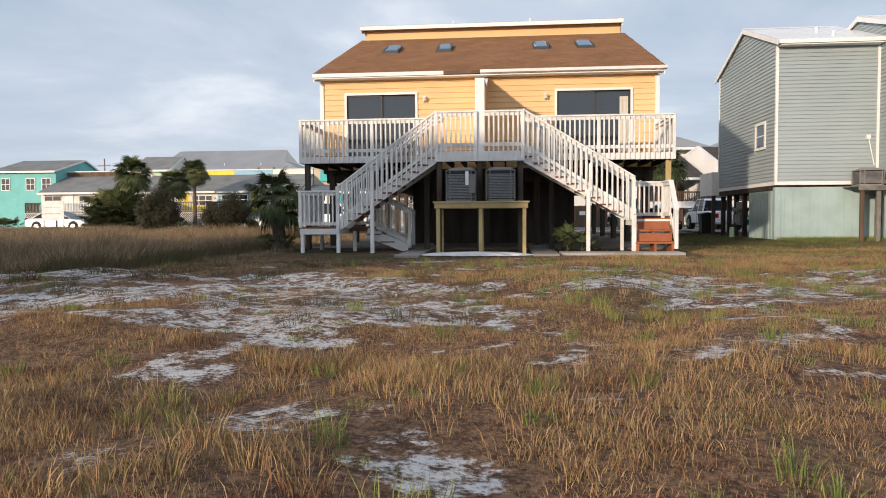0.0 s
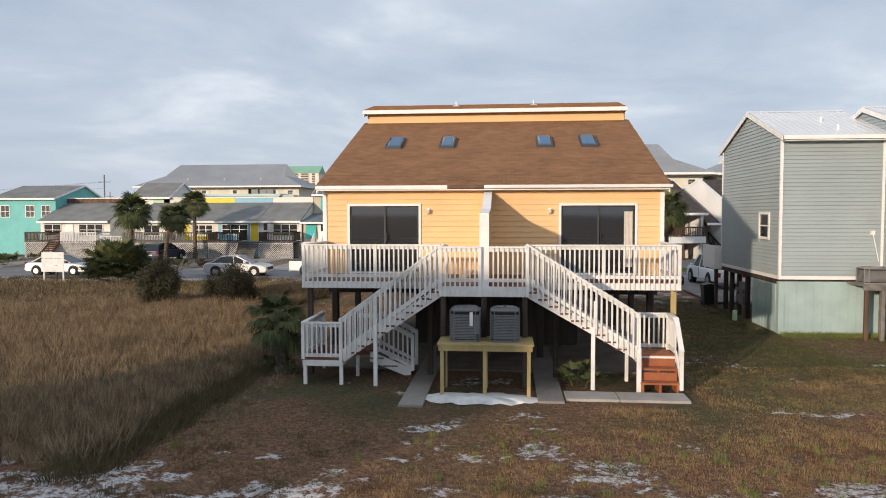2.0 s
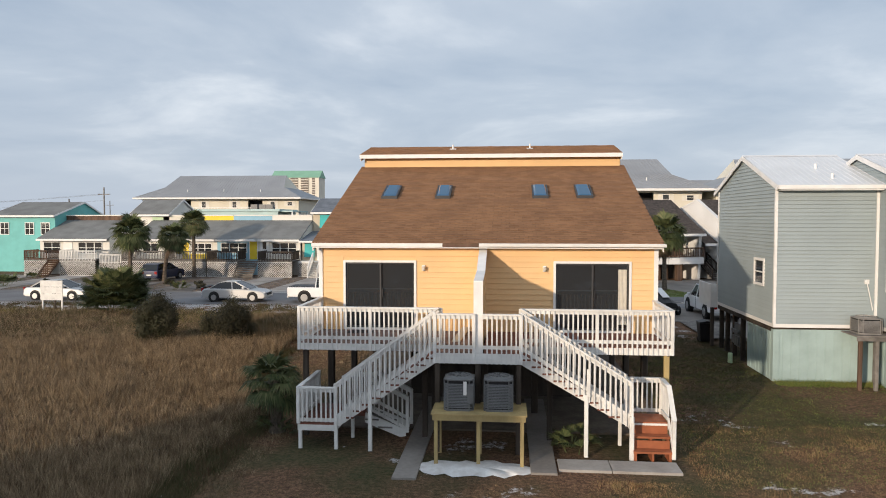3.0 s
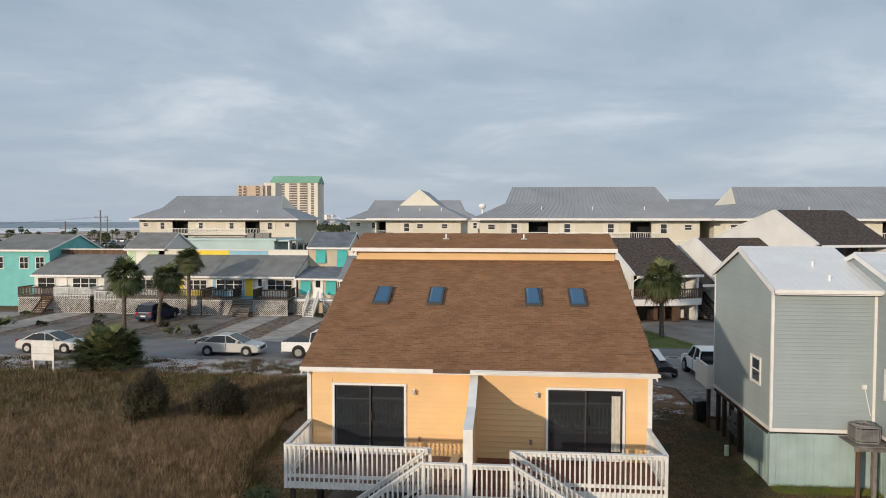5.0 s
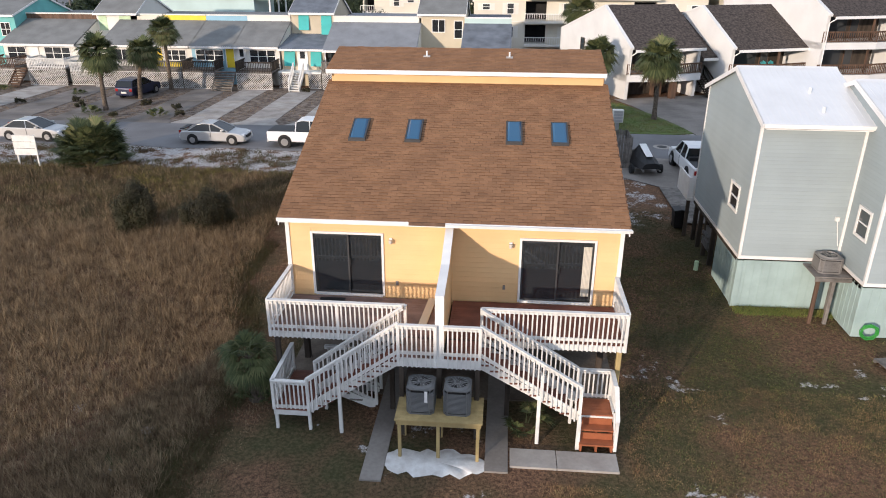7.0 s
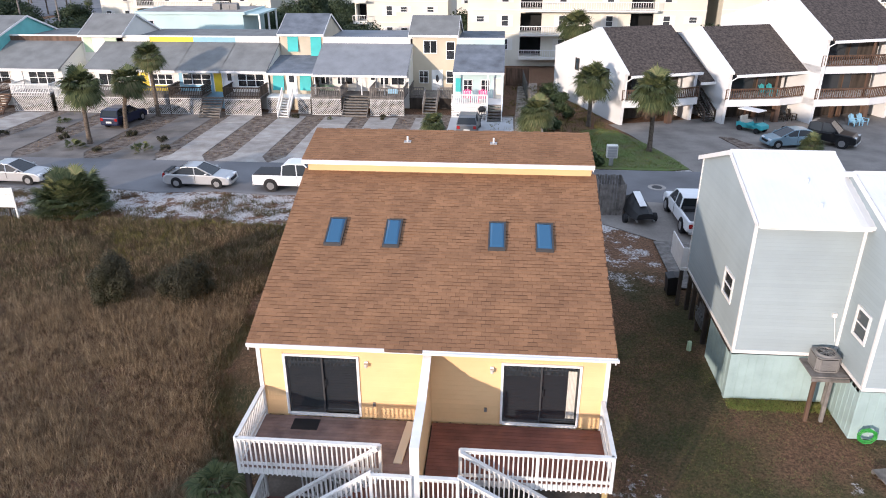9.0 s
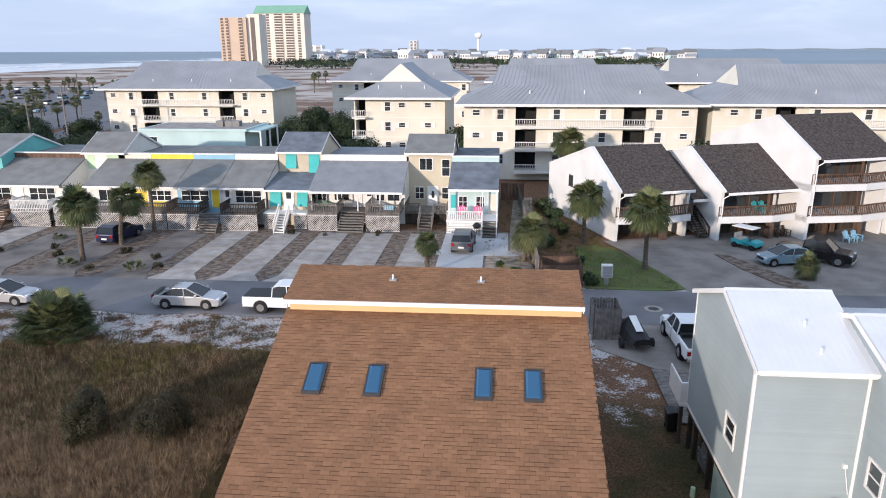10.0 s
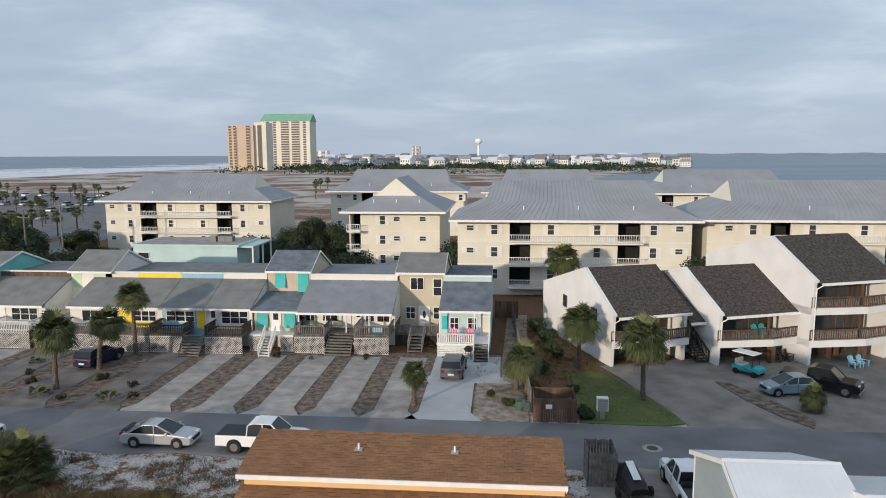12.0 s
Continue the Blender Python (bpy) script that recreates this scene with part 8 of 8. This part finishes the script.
def shrub(name, at, size, n, leaf, label, category, group, seed, lobes=7, twig=True):
    """A bush or tree crown: stems, and many small leaves clustered on uneven lobes."""
    r = np.random.RandomState(seed)
    rr = random.Random(seed)
    p = thing(name, at, label, category, group)
    cx, cy, cz = at
    g = Geo()
    cents = []
    for k in range(lobes):
        a = 2 * math.pi * k / lobes + rr.uniform(-0.4, 0.4)
        q = rr.uniform(0.15, 0.95 if name == "shrub" else 0.6)
        cents.append((cx + q * size[0] * math.cos(a), cy + q * size[1] * math.sin(a), cz + size[2] * rr.uniform(0.28, 0.78) * (1.15 - 0.45 * q), rr.uniform(0.22, 0.46) * (1.1 if name == "shrub" else 1)))
    cents.append((cx, cy, cz + size[2] * 0.62, 0.4))
    for c in cents:
        g.tube((cx + (c[0] - cx) * 0.1, cy + (c[1] - cy) * 0.1, cz), (c[0], c[1], c[2]), 0.03 * size[2], 0.012 * size[2], 6)
    part("stems", g, BARK, p)
    which = r.randint(0, len(cents), n)
    C_ = np.array(cents)[which]
    d = r.normal(size=(n, 3))
    d /= np.linalg.norm(d, axis=1)[:, None]
    rad = C_[:, 3:4] * ((0.15 if name == "shrub" else 0.55) + (1.0 if name == "shrub" else 0.5) * r.rand(n, 1)) * np.array(size)[None, :]
    pos = C_[:, :3] + d * rad * np.array([1, 1, 0.8])
    pos[:, 2] = np.maximum(pos[:, 2], cz + 0.05)
    u = r.normal(size=(n, 3))
    v = np.cross(d, u)
    v /= np.linalg.norm(v, axis=1)[:, None]
    w = np.cross(d + 0.6 * r.normal(size=(n, 3)), v)
    w /= np.linalg.norm(w, axis=1)[:, None]
    s = leaf * (0.6 + 0.8 * r.rand(n, 1))
    pts = np.stack([pos - v * s * 0.5, pos + v * s * 0.5, pos + w * s], 1).reshape(-1, 3)
    part("crown", fast_mesh("crown", pts, np.arange(3 * n).reshape(-1, 3), LEAFMAT[name]), LEAFMAT[name], p)
    return p


LEAFMAT = {"shrub": TWIG_BROWN, "evergreen_tree": WOODS, "bush": LEAF}
shrub("shrub", (-15.0, 32.9, 0), (1.2, 1.1, 2.5), 36000, 0.055, "brown-green wax myrtle bush in the meadow", "bush", "bushes in the meadow", 1, 15)
shrub("shrub", (-11.5, 33.4, 0), (1.15, 1.1, 2.2), 32000, 0.055, "brown-green wax myrtle bush in the meadow", "bush", "bushes in the meadow", 2, 13)
for k, (x, y, s) in enumerate(((10.4, 56.3, 0.8), (7.9, 66.5, 1.1), (9.2, 71.0, 1.4), (8.8, 75.5, 1.6), (8.0, 80.0, 1.5), (9.9, 61.5, 0.7), (4.9, 58.6, 0.5), (3.6, 60.5, 0.4))):
    shrub("bush", (x, y, 0), (s, s, s * 1.1), 1500, 0.14, "green bush by the fence" if x > 6 else "low plant in the sandy bed", "bush", "garden bushes", 30 + k)
for k, (x, y) in enumerate(((-34.3, 61.0), (-29.3, 57.2), (-25.2, 60.4), (-23.9, 58.0), (-28.9, 62.2), (-8.0, 69.6), (-16.3, 69.4), (-36.0, 63.0), (-40.3, 61.5))):
    shrub("shrub", (x, y, 0), (0.5, 0.5, 0.5), 260, 0.14, "small scrubby plant in a mulch bed", "plant", "plants in the mulch beds", 60 + k, 4)
rng = random.Random(99)
tree_protos = [shrub("evergreen_tree", (-60 + 6 * k, 120, 0), (4.2, 4.0, 5.6), 12000, 0.24, "dark wind-shaped evergreen oak", "tree", "coastal woods", 80 + k, 13) for k in range(4)]
tree_spots = [(x, 108 + rng.uniform(-6, 16)) for x in np.arange(-78, -44, 3.2)] + [(x, 122 + rng.uniform(-3, 8)) for x in np.arange(-84, -30, 4)] \
    + [(x, rng.uniform(100, 122)) for x in np.arange(-32, -19, 2.2)] + [(-16.5, 104), (-19, 101), (-23, 98), (-1.9, 108), (-2.4, 114), (-1.6, 101), (30.2, 98.5), (31.5, 96), (29.5, 101)] \
    + [(x, rng.uniform(92, 97)) for x in (-58, -54, -50, -46, -22.5, -20.0)] + [(rng.uniform(-130, -86), rng.uniform(105, 150)) for _ in range(22)] + [(rng.uniform(-40, -21), rng.uniform(126, 160)) for _ in range(14)]
for k, (x, y) in enumerate(tree_spots):
    s = rng.uniform(0.75, 1.1) * (0.62 if -70 < x < -36 and y > 100 else 1.0)
    if k < 4:
        tree_protos[k].matrix_basis = pose(float(x), float(y), 0, 0, 0, rng.uniform(0, 360))
    else:
        c = copy_thing(tree_protos[rng.randrange(4)], pose(float(x), float(y), 0, 0, 0, rng.uniform(0, 360)))
        c.scale = (s, s, s * rng.uniform(0.8, 1.1))
far_w = np.random.RandomState(4)
n = 26000
fx = far_w.uniform(-260, 250, n)
fy = 620 + 330 * far_w.rand(n) ** 0.7
keep = (fx > along(COAST, fy) + 60) & (fx < along(BAY, fy) - 15) & (np.sin(fx * 0.05) * np.sin(fy * 0.02 + fx * 0.013) > -0.1)
fx, fy = fx[keep], fy[keep]
fz = far_w.uniform(0.3, 4.5, len(fx)) * (0.6 + 0.6 * np.sin(fx * 0.08) ** 2)
d1 = far_w.normal(size=(len(fx), 3)) * 1.3
d2 = far_w.normal(size=(len(fx), 3)) * 1.3
P0 = np.stack([fx, fy, fz], -1)
tagged(new("far_woods", fast_mesh("far_woods", np.stack([P0, P0 + d1, P0 + d2], 1).reshape(-1, 3), np.arange(3 * len(fx)).reshape(-1, 3), WOODS)), "dark scrub before the distant town", "woods", kind="stuff")


# ---- grass ----
def grass(name, x, y, per, spread, height, width, lean, material, label, seed, bent=True):
    """Tufts of blades at the given places."""
    r = np.random.RandomState(seed)
    n = len(x) * per
    tx, ty, th = np.repeat(x, per), np.repeat(y, per), np.repeat(height, per)
    a = r.rand(n) * 2 * math.pi
    q = spread * np.sqrt(r.rand(n))
    bx, by = tx + q * np.cos(a), ty + q * np.sin(a)
    bz = lumps(bx, by) - 0.02
    h = th * (0.45 + 0.65 * r.rand(n))
    a2 = a + r.normal(size=n) * 0.7
    ln = h * (lean * (0.3 + r.rand(n)))
    b = r.rand(n) * 2 * math.pi
    wx, wy = np.cos(b) * width * 0.5, np.sin(b) * width * 0.5
    dx, dy = np.cos(a2) * ln, np.sin(a2) * ln
    base = np.stack([bx, by, bz], -1)
    side = np.stack([wx, wy, 0 * wx], -1)
    tip = base + np.stack([dx, dy, h], -1)
    if bent:
        mid_ = base + np.stack([dx * 0.35, dy * 0.35, h * 0.6], -1)
        pts = np.stack([base - side, base + side, mid_ - side * 0.8, mid_ + side * 0.8, tip], 1).reshape(-1, 3)
        o = (np.arange(n) * 5)[:, None]
        tris = np.concatenate([o + np.array([[0, 1, 3]]), o + np.array([[0, 3, 2]]), o + np.array([[2, 3, 4]])], 1).reshape(-1, 3)
    else:
        pts = np.stack([base - side, base + side, tip], 1).reshape(-1, 3)
        tris = np.arange(3 * n).reshape(-1, 3)
    return tagged(new(name, fast_mesh(name, pts, tris, material)), label, "grass", kind="stuff")


gr = np.random.RandomState(31)


def scatter(n, x0, x1, y0, y1):
    return gr.uniform(x0, x1, n), gr.uniform(y0, y1, n)


# field of dry tufts before the house
x, y = scatter(76000, -13, 17, 1.3, 15.5)
seen_ = np.abs(x - 2 + 0.09 * y) < 0.72 * y + 1.0
clump = value_noise(x, y, 0.7, 5) * 0.6 + value_noise(x, y, 2.1, 6) * 0.5
keep = seen_ & (gr.rand(len(x)) < np.clip(0.15 + 0.75 * clump, 0, 1) * np.clip(1.02 - 1.05 * bare_share(x, y), 0, 1) * np.clip((17 - y) / 5, 0.3, 1))
x, y = x[keep], y[keep]
hgt = 0.03 + 0.11 * value_noise(x, y, 0.9, 7) ** 1.8 * np.clip((14 - y) / 6, 0.35, 1) + 0.05 * gr.rand(len(x)) ** 2
grass("dry_grass", x, y, 16, 0.075, hgt, 0.0042, 0.6, STRAW, "dense dry tufts of straw and russet grass", 1)
x, y = scatter(2600, -12, 16, 1.8, 14.5)
keep = gr.rand(len(x)) < np.clip(0.22 + 0.09 * x, 0.14, 1) * (0.35 + value_noise(x, y, 0.8, 61))
x, y = x[keep], y[keep]
grass("green_grass", x, y, 44, 0.075, 0.06 + 0.16 * gr.rand(len(x)) ** 2, 0.005, 0.45, GREEN_BLADE, "scattered green and yellow grass tussocks", 2)
x, y = scatter(230, -12, 4, 6.0, 14.0)
grass("dark_tufts", x, y, 90, 0.2, 0.06 + 0.09 * gr.rand(len(x)), 0.006, 0.7, SHORT_GRASS, "dark low tufts on the open sand", 12)
# fine low growth close by
x, y = scatter(25000, -6, 10, 1.2, 7.5)
keep = (np.abs(x - 2 + 0.09 * y) < 0.72 * y + 0.8) & (gr.rand(len(x)) < 1.0 - 0.9 * bare_share(x, y))
x, y = x[keep], y[keep]
grass("fine_grass", x, y, 22, 0.11, 0.025 + 0.05 * value_noise(x, y, 1.7, 27), 0.0044, 0.6, STRAW, "fine low thatch of dry russet grass", 18, False)
# short turf round the house
x, y = scatter(36000, -8.5, 18, 11.5, 30)
keep = (gr.rand(len(x)) < (0.35 + 0.7 * value_noise(x, y, 0.6, 12)) * (1 - 0.9 * bare_share(x, y))) & ~((x > -3.6) & (x < 6.4) & (y > 17.0)) & ~((x > 11.8) & (y > 27.2)) & ~((y > 16.2) & (x > -0.7) & (x < 6.3))
x, y = x[keep], y[keep]
grass("turf", x, y, 6, 0.09, 0.05 + 0.05 * value_noise(x, y, 1.0, 13), 0.012, 0.9, SHORT_GRASS, "short brown-green turf round the houses", 3, False)
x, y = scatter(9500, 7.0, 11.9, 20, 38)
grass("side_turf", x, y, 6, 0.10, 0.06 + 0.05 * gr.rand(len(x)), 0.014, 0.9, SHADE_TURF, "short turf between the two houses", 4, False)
x, y = scatter(900, 11.9, 15.8, 26.6, 27.2)
grass("wall_grass", x, y, 8, 0.08, 0.12 + 0.1 * gr.rand(len(x)), 0.012, 0.6, GREEN_BLADE, "green grass along the foot of the grey house", 5, False)
# straw turf whose pale colour paints the sunlit side brighter, greener along the grey house, and the strip beside the
# meadow
x, y = scatter(52000, -2, 20, 8.5, 21.5)
# kept to the lit side of the shadow line, to add its brightness
keep = (x * 0.846 - y * 0.533 > -7.2 + 1.2 * gr.rand(len(x))) & ~((y > 16.6) & (x > -0.8) & (x < 6.6)) & (gr.rand(len(x)) < (0.2 + 0.8 * value_noise(x, y, 0.8, 21)) * (1 - 0.85 * bare_share(x, y)))
x, y = x[keep], y[keep]
grass("sun_painted_turf", x, y, 9, 0.10, 0.05 + 0.10 * value_noise(x, y, 1.1, 22) ** 1.5, 0.008, 0.4, STRAW, "straw-coloured short grass that paints the sunlit ground brighter", 14, False)
x, y = scatter(9000, 6.8, 17, 16.5, 32)
keep = (gr.rand(len(x)) < value_noise(x, y, 0.45, 23)) & ~((x > 11.8) & (y > 27.2))
x, y = x[keep], y[keep]
grass("green_turf", x, y, 8, 0.10, 0.05 + 0.05 * gr.rand(len(x)), 0.012, 0.7, GREEN_BLADE, "patches of greener turf beside the grey house", 15, False)
x, y = scatter(8000, -9.5, -4.0, 13.5, 40)
keep = gr.rand(len(x)) < 0.35 + 0.6 * value_noise(x, y, 0.6, 24)
x, y = x[keep], y[keep]
grass("strip_grass", x, y, 8, 0.12, 0.06 + 0.12 * value_noise(x, y, 0.9, 25), 0.014, 0.8, MEADOW, "thin dry grass between meadow and house", 16, False)
x, y = scatter(3600, 10.1, 16.8, 55.7, 66.8)
keep = (x - 16.9 < -(y - 57.0) * 0.36) & (x > 10.2)
x, y = x[keep], y[keep]
grass("lawn_grass", x, y, 8, 0.12, 0.16 + 0.07 * gr.rand(len(x)), 0.03, 0.7, GREEN_BLADE, "mown grass of the small lawn", 17, False)
# tall meadow
meadow_edge = lambda y: -5.5 - 0.42 * np.clip(y - 21.5, 0, 6.5)
x, y = scatter(76000, -48, -5.0, 11, 42.5)
edge = meadow_edge(y) + 0.2 * np.sin(0.7 * y)
keep = (x < edge) & (y > 11.6 + 1.2 * value_noise(x, y, 0.5, 44)) & (np.abs(x - 2 + 0.09 * y) < 0.70 * y + 2.5)
x, y = x[keep], y[keep]
scrubby = np.clip((y - 31 - 3 * value_noise(x, y, 0.2, 3)) / 4, 0, 1)
hgt = (0.40 + 0.34 * value_noise(x, y, 0.35, 14)) * (0.62 + 0.6 * value_noise(x, y, 1.7, 15))
low = gr.rand(len(x)) < 0.55 * scrubby
grass("meadow", x[~low], y[~low], 10, 0.13, hgt[~low], 0.017, 0.6, MEADOW, "tall dry meadow grass", 6, False)
grass("scrub_growth", x[low], y[low], 12, 0.2, hgt[low] * 0.7, 0.05, 0.9, SHORT_GRASS, "low brown-green growth at the back of the meadow", 7, False)
x, y = scatter(7000, -34, -7.5, 34.5, 43)
keep = (value_noise(x, y, 0.3, 41) + 0.5 * value_noise(x, y, 1.1, 42) + 0.12 * (y - 39) > 0.72) & (y > 37 - 0.2 * (x + 20) * (x < -20))
grass("back_growth", x[keep], y[keep], 9, 0.16, 0.22 + 0.25 * gr.rand(keep.sum()), 0.03, 0.6, WEED, "yellow-green weeds between the meadow and the sandy verge", 19, False)
x, y = scatter(2600, -1.3, 1.0, 11, 32)
x = x * 0.5 + 0.2 + meadow_edge(y)
grass("meadow_margin", x, y, 8, 0.14, 0.16 + 0.2 * gr.rand(len(x)), 0.018, 0.8, SHORT_GRASS, "greener grass along the meadow's mown edge", 8, False)
# tufts on the sandy verge by the street
x, y = scatter(2600, -36, -6, 42.0, 48.0)
keep = value_noise(x, y, 0.5, 18) + 0.4 * value_noise(x, y, 1.5, 19) > 0.72
grass("verge_tufts", x[keep], y[keep], 12, 0.22, 0.12 + 0.2 * gr.rand(keep.sum()), 0.035, 0.9, SHORT_GRASS, "dark low tufts on the sandy verge", 9, False)
x, y = scatter(6500, -50, 6, 55.6, 70)
keep = np.ones(len(x), bool)
for a, b_ in ((-18.0, -15.5), (-13.6, -10.9), (-9.3, -6.6), (-4.9, -2.4), (-22.9, -20.4), (-27.6, -24.3), (-34.0, -30.2), (-39.5, -36.2), (-44.5, -41.2), (-50.5, -47.0), (-1.7, 4.4)):
    keep &= ~((x > a - 0.1) & (x < b_ + 0.1))
keep &= (y > 56.8)
grass("bed_weeds", x[keep], y[keep], 9, 0.2, 0.05 + 0.13 * gr.rand(keep.sum()) ** 2, 0.03, 1.0, STRAW, "sparse weeds between the driveways", 10, False)
x, y = scatter(1900, 2.2, 12.5, 57, 86)
keep = ~((x > 6.6) & (x < 9.7) & (y < 58.2)) & ((x > 6.6) | (gr.rand(len(x)) < 0.3))
grass("yard_weeds", x[keep], y[keep], 12, 0.25, 0.10 + 0.4 * gr.rand(keep.sum()) ** 2, 0.04, 0.8, WEED, "weeds and tall grass in the fenced yard", 11, False)

# ---- shingles along the eave, one by one ----
for a, b_, y, z, s, j, reach in singles[:300]:
    th = math.atan(s)
    m = Matrix.Translation(((a + b_) / 2, y + j + 0.5 * EXPO * reach * math.cos(th), z + 0.5 * EXPO * reach * math.sin(th) + 0.006)) @ pose(0, 0, 0, math.degrees(th), 0, 0)
    key = ("tab", SHINGLE.name)
    if key not in UNITS:
        piece_mesh = Geo().prism([(-0.5, -0.5, -0.5), (-0.5, 0.5, -0.5), (-0.5, 0.5, -0.3), (-0.5, -0.47, 0.5), (-0.5, -0.5, 0.45)], (1, 0, 0))
        UNITS[key] = piece_mesh.mesh("shingle", SHINGLE)
    ob = new("shingle", UNITS[key])
    ob.matrix_basis = m @ Matrix.Diagonal((b_ - a, EXPO * reach, 0.016, 1))
    under(ob, roof)
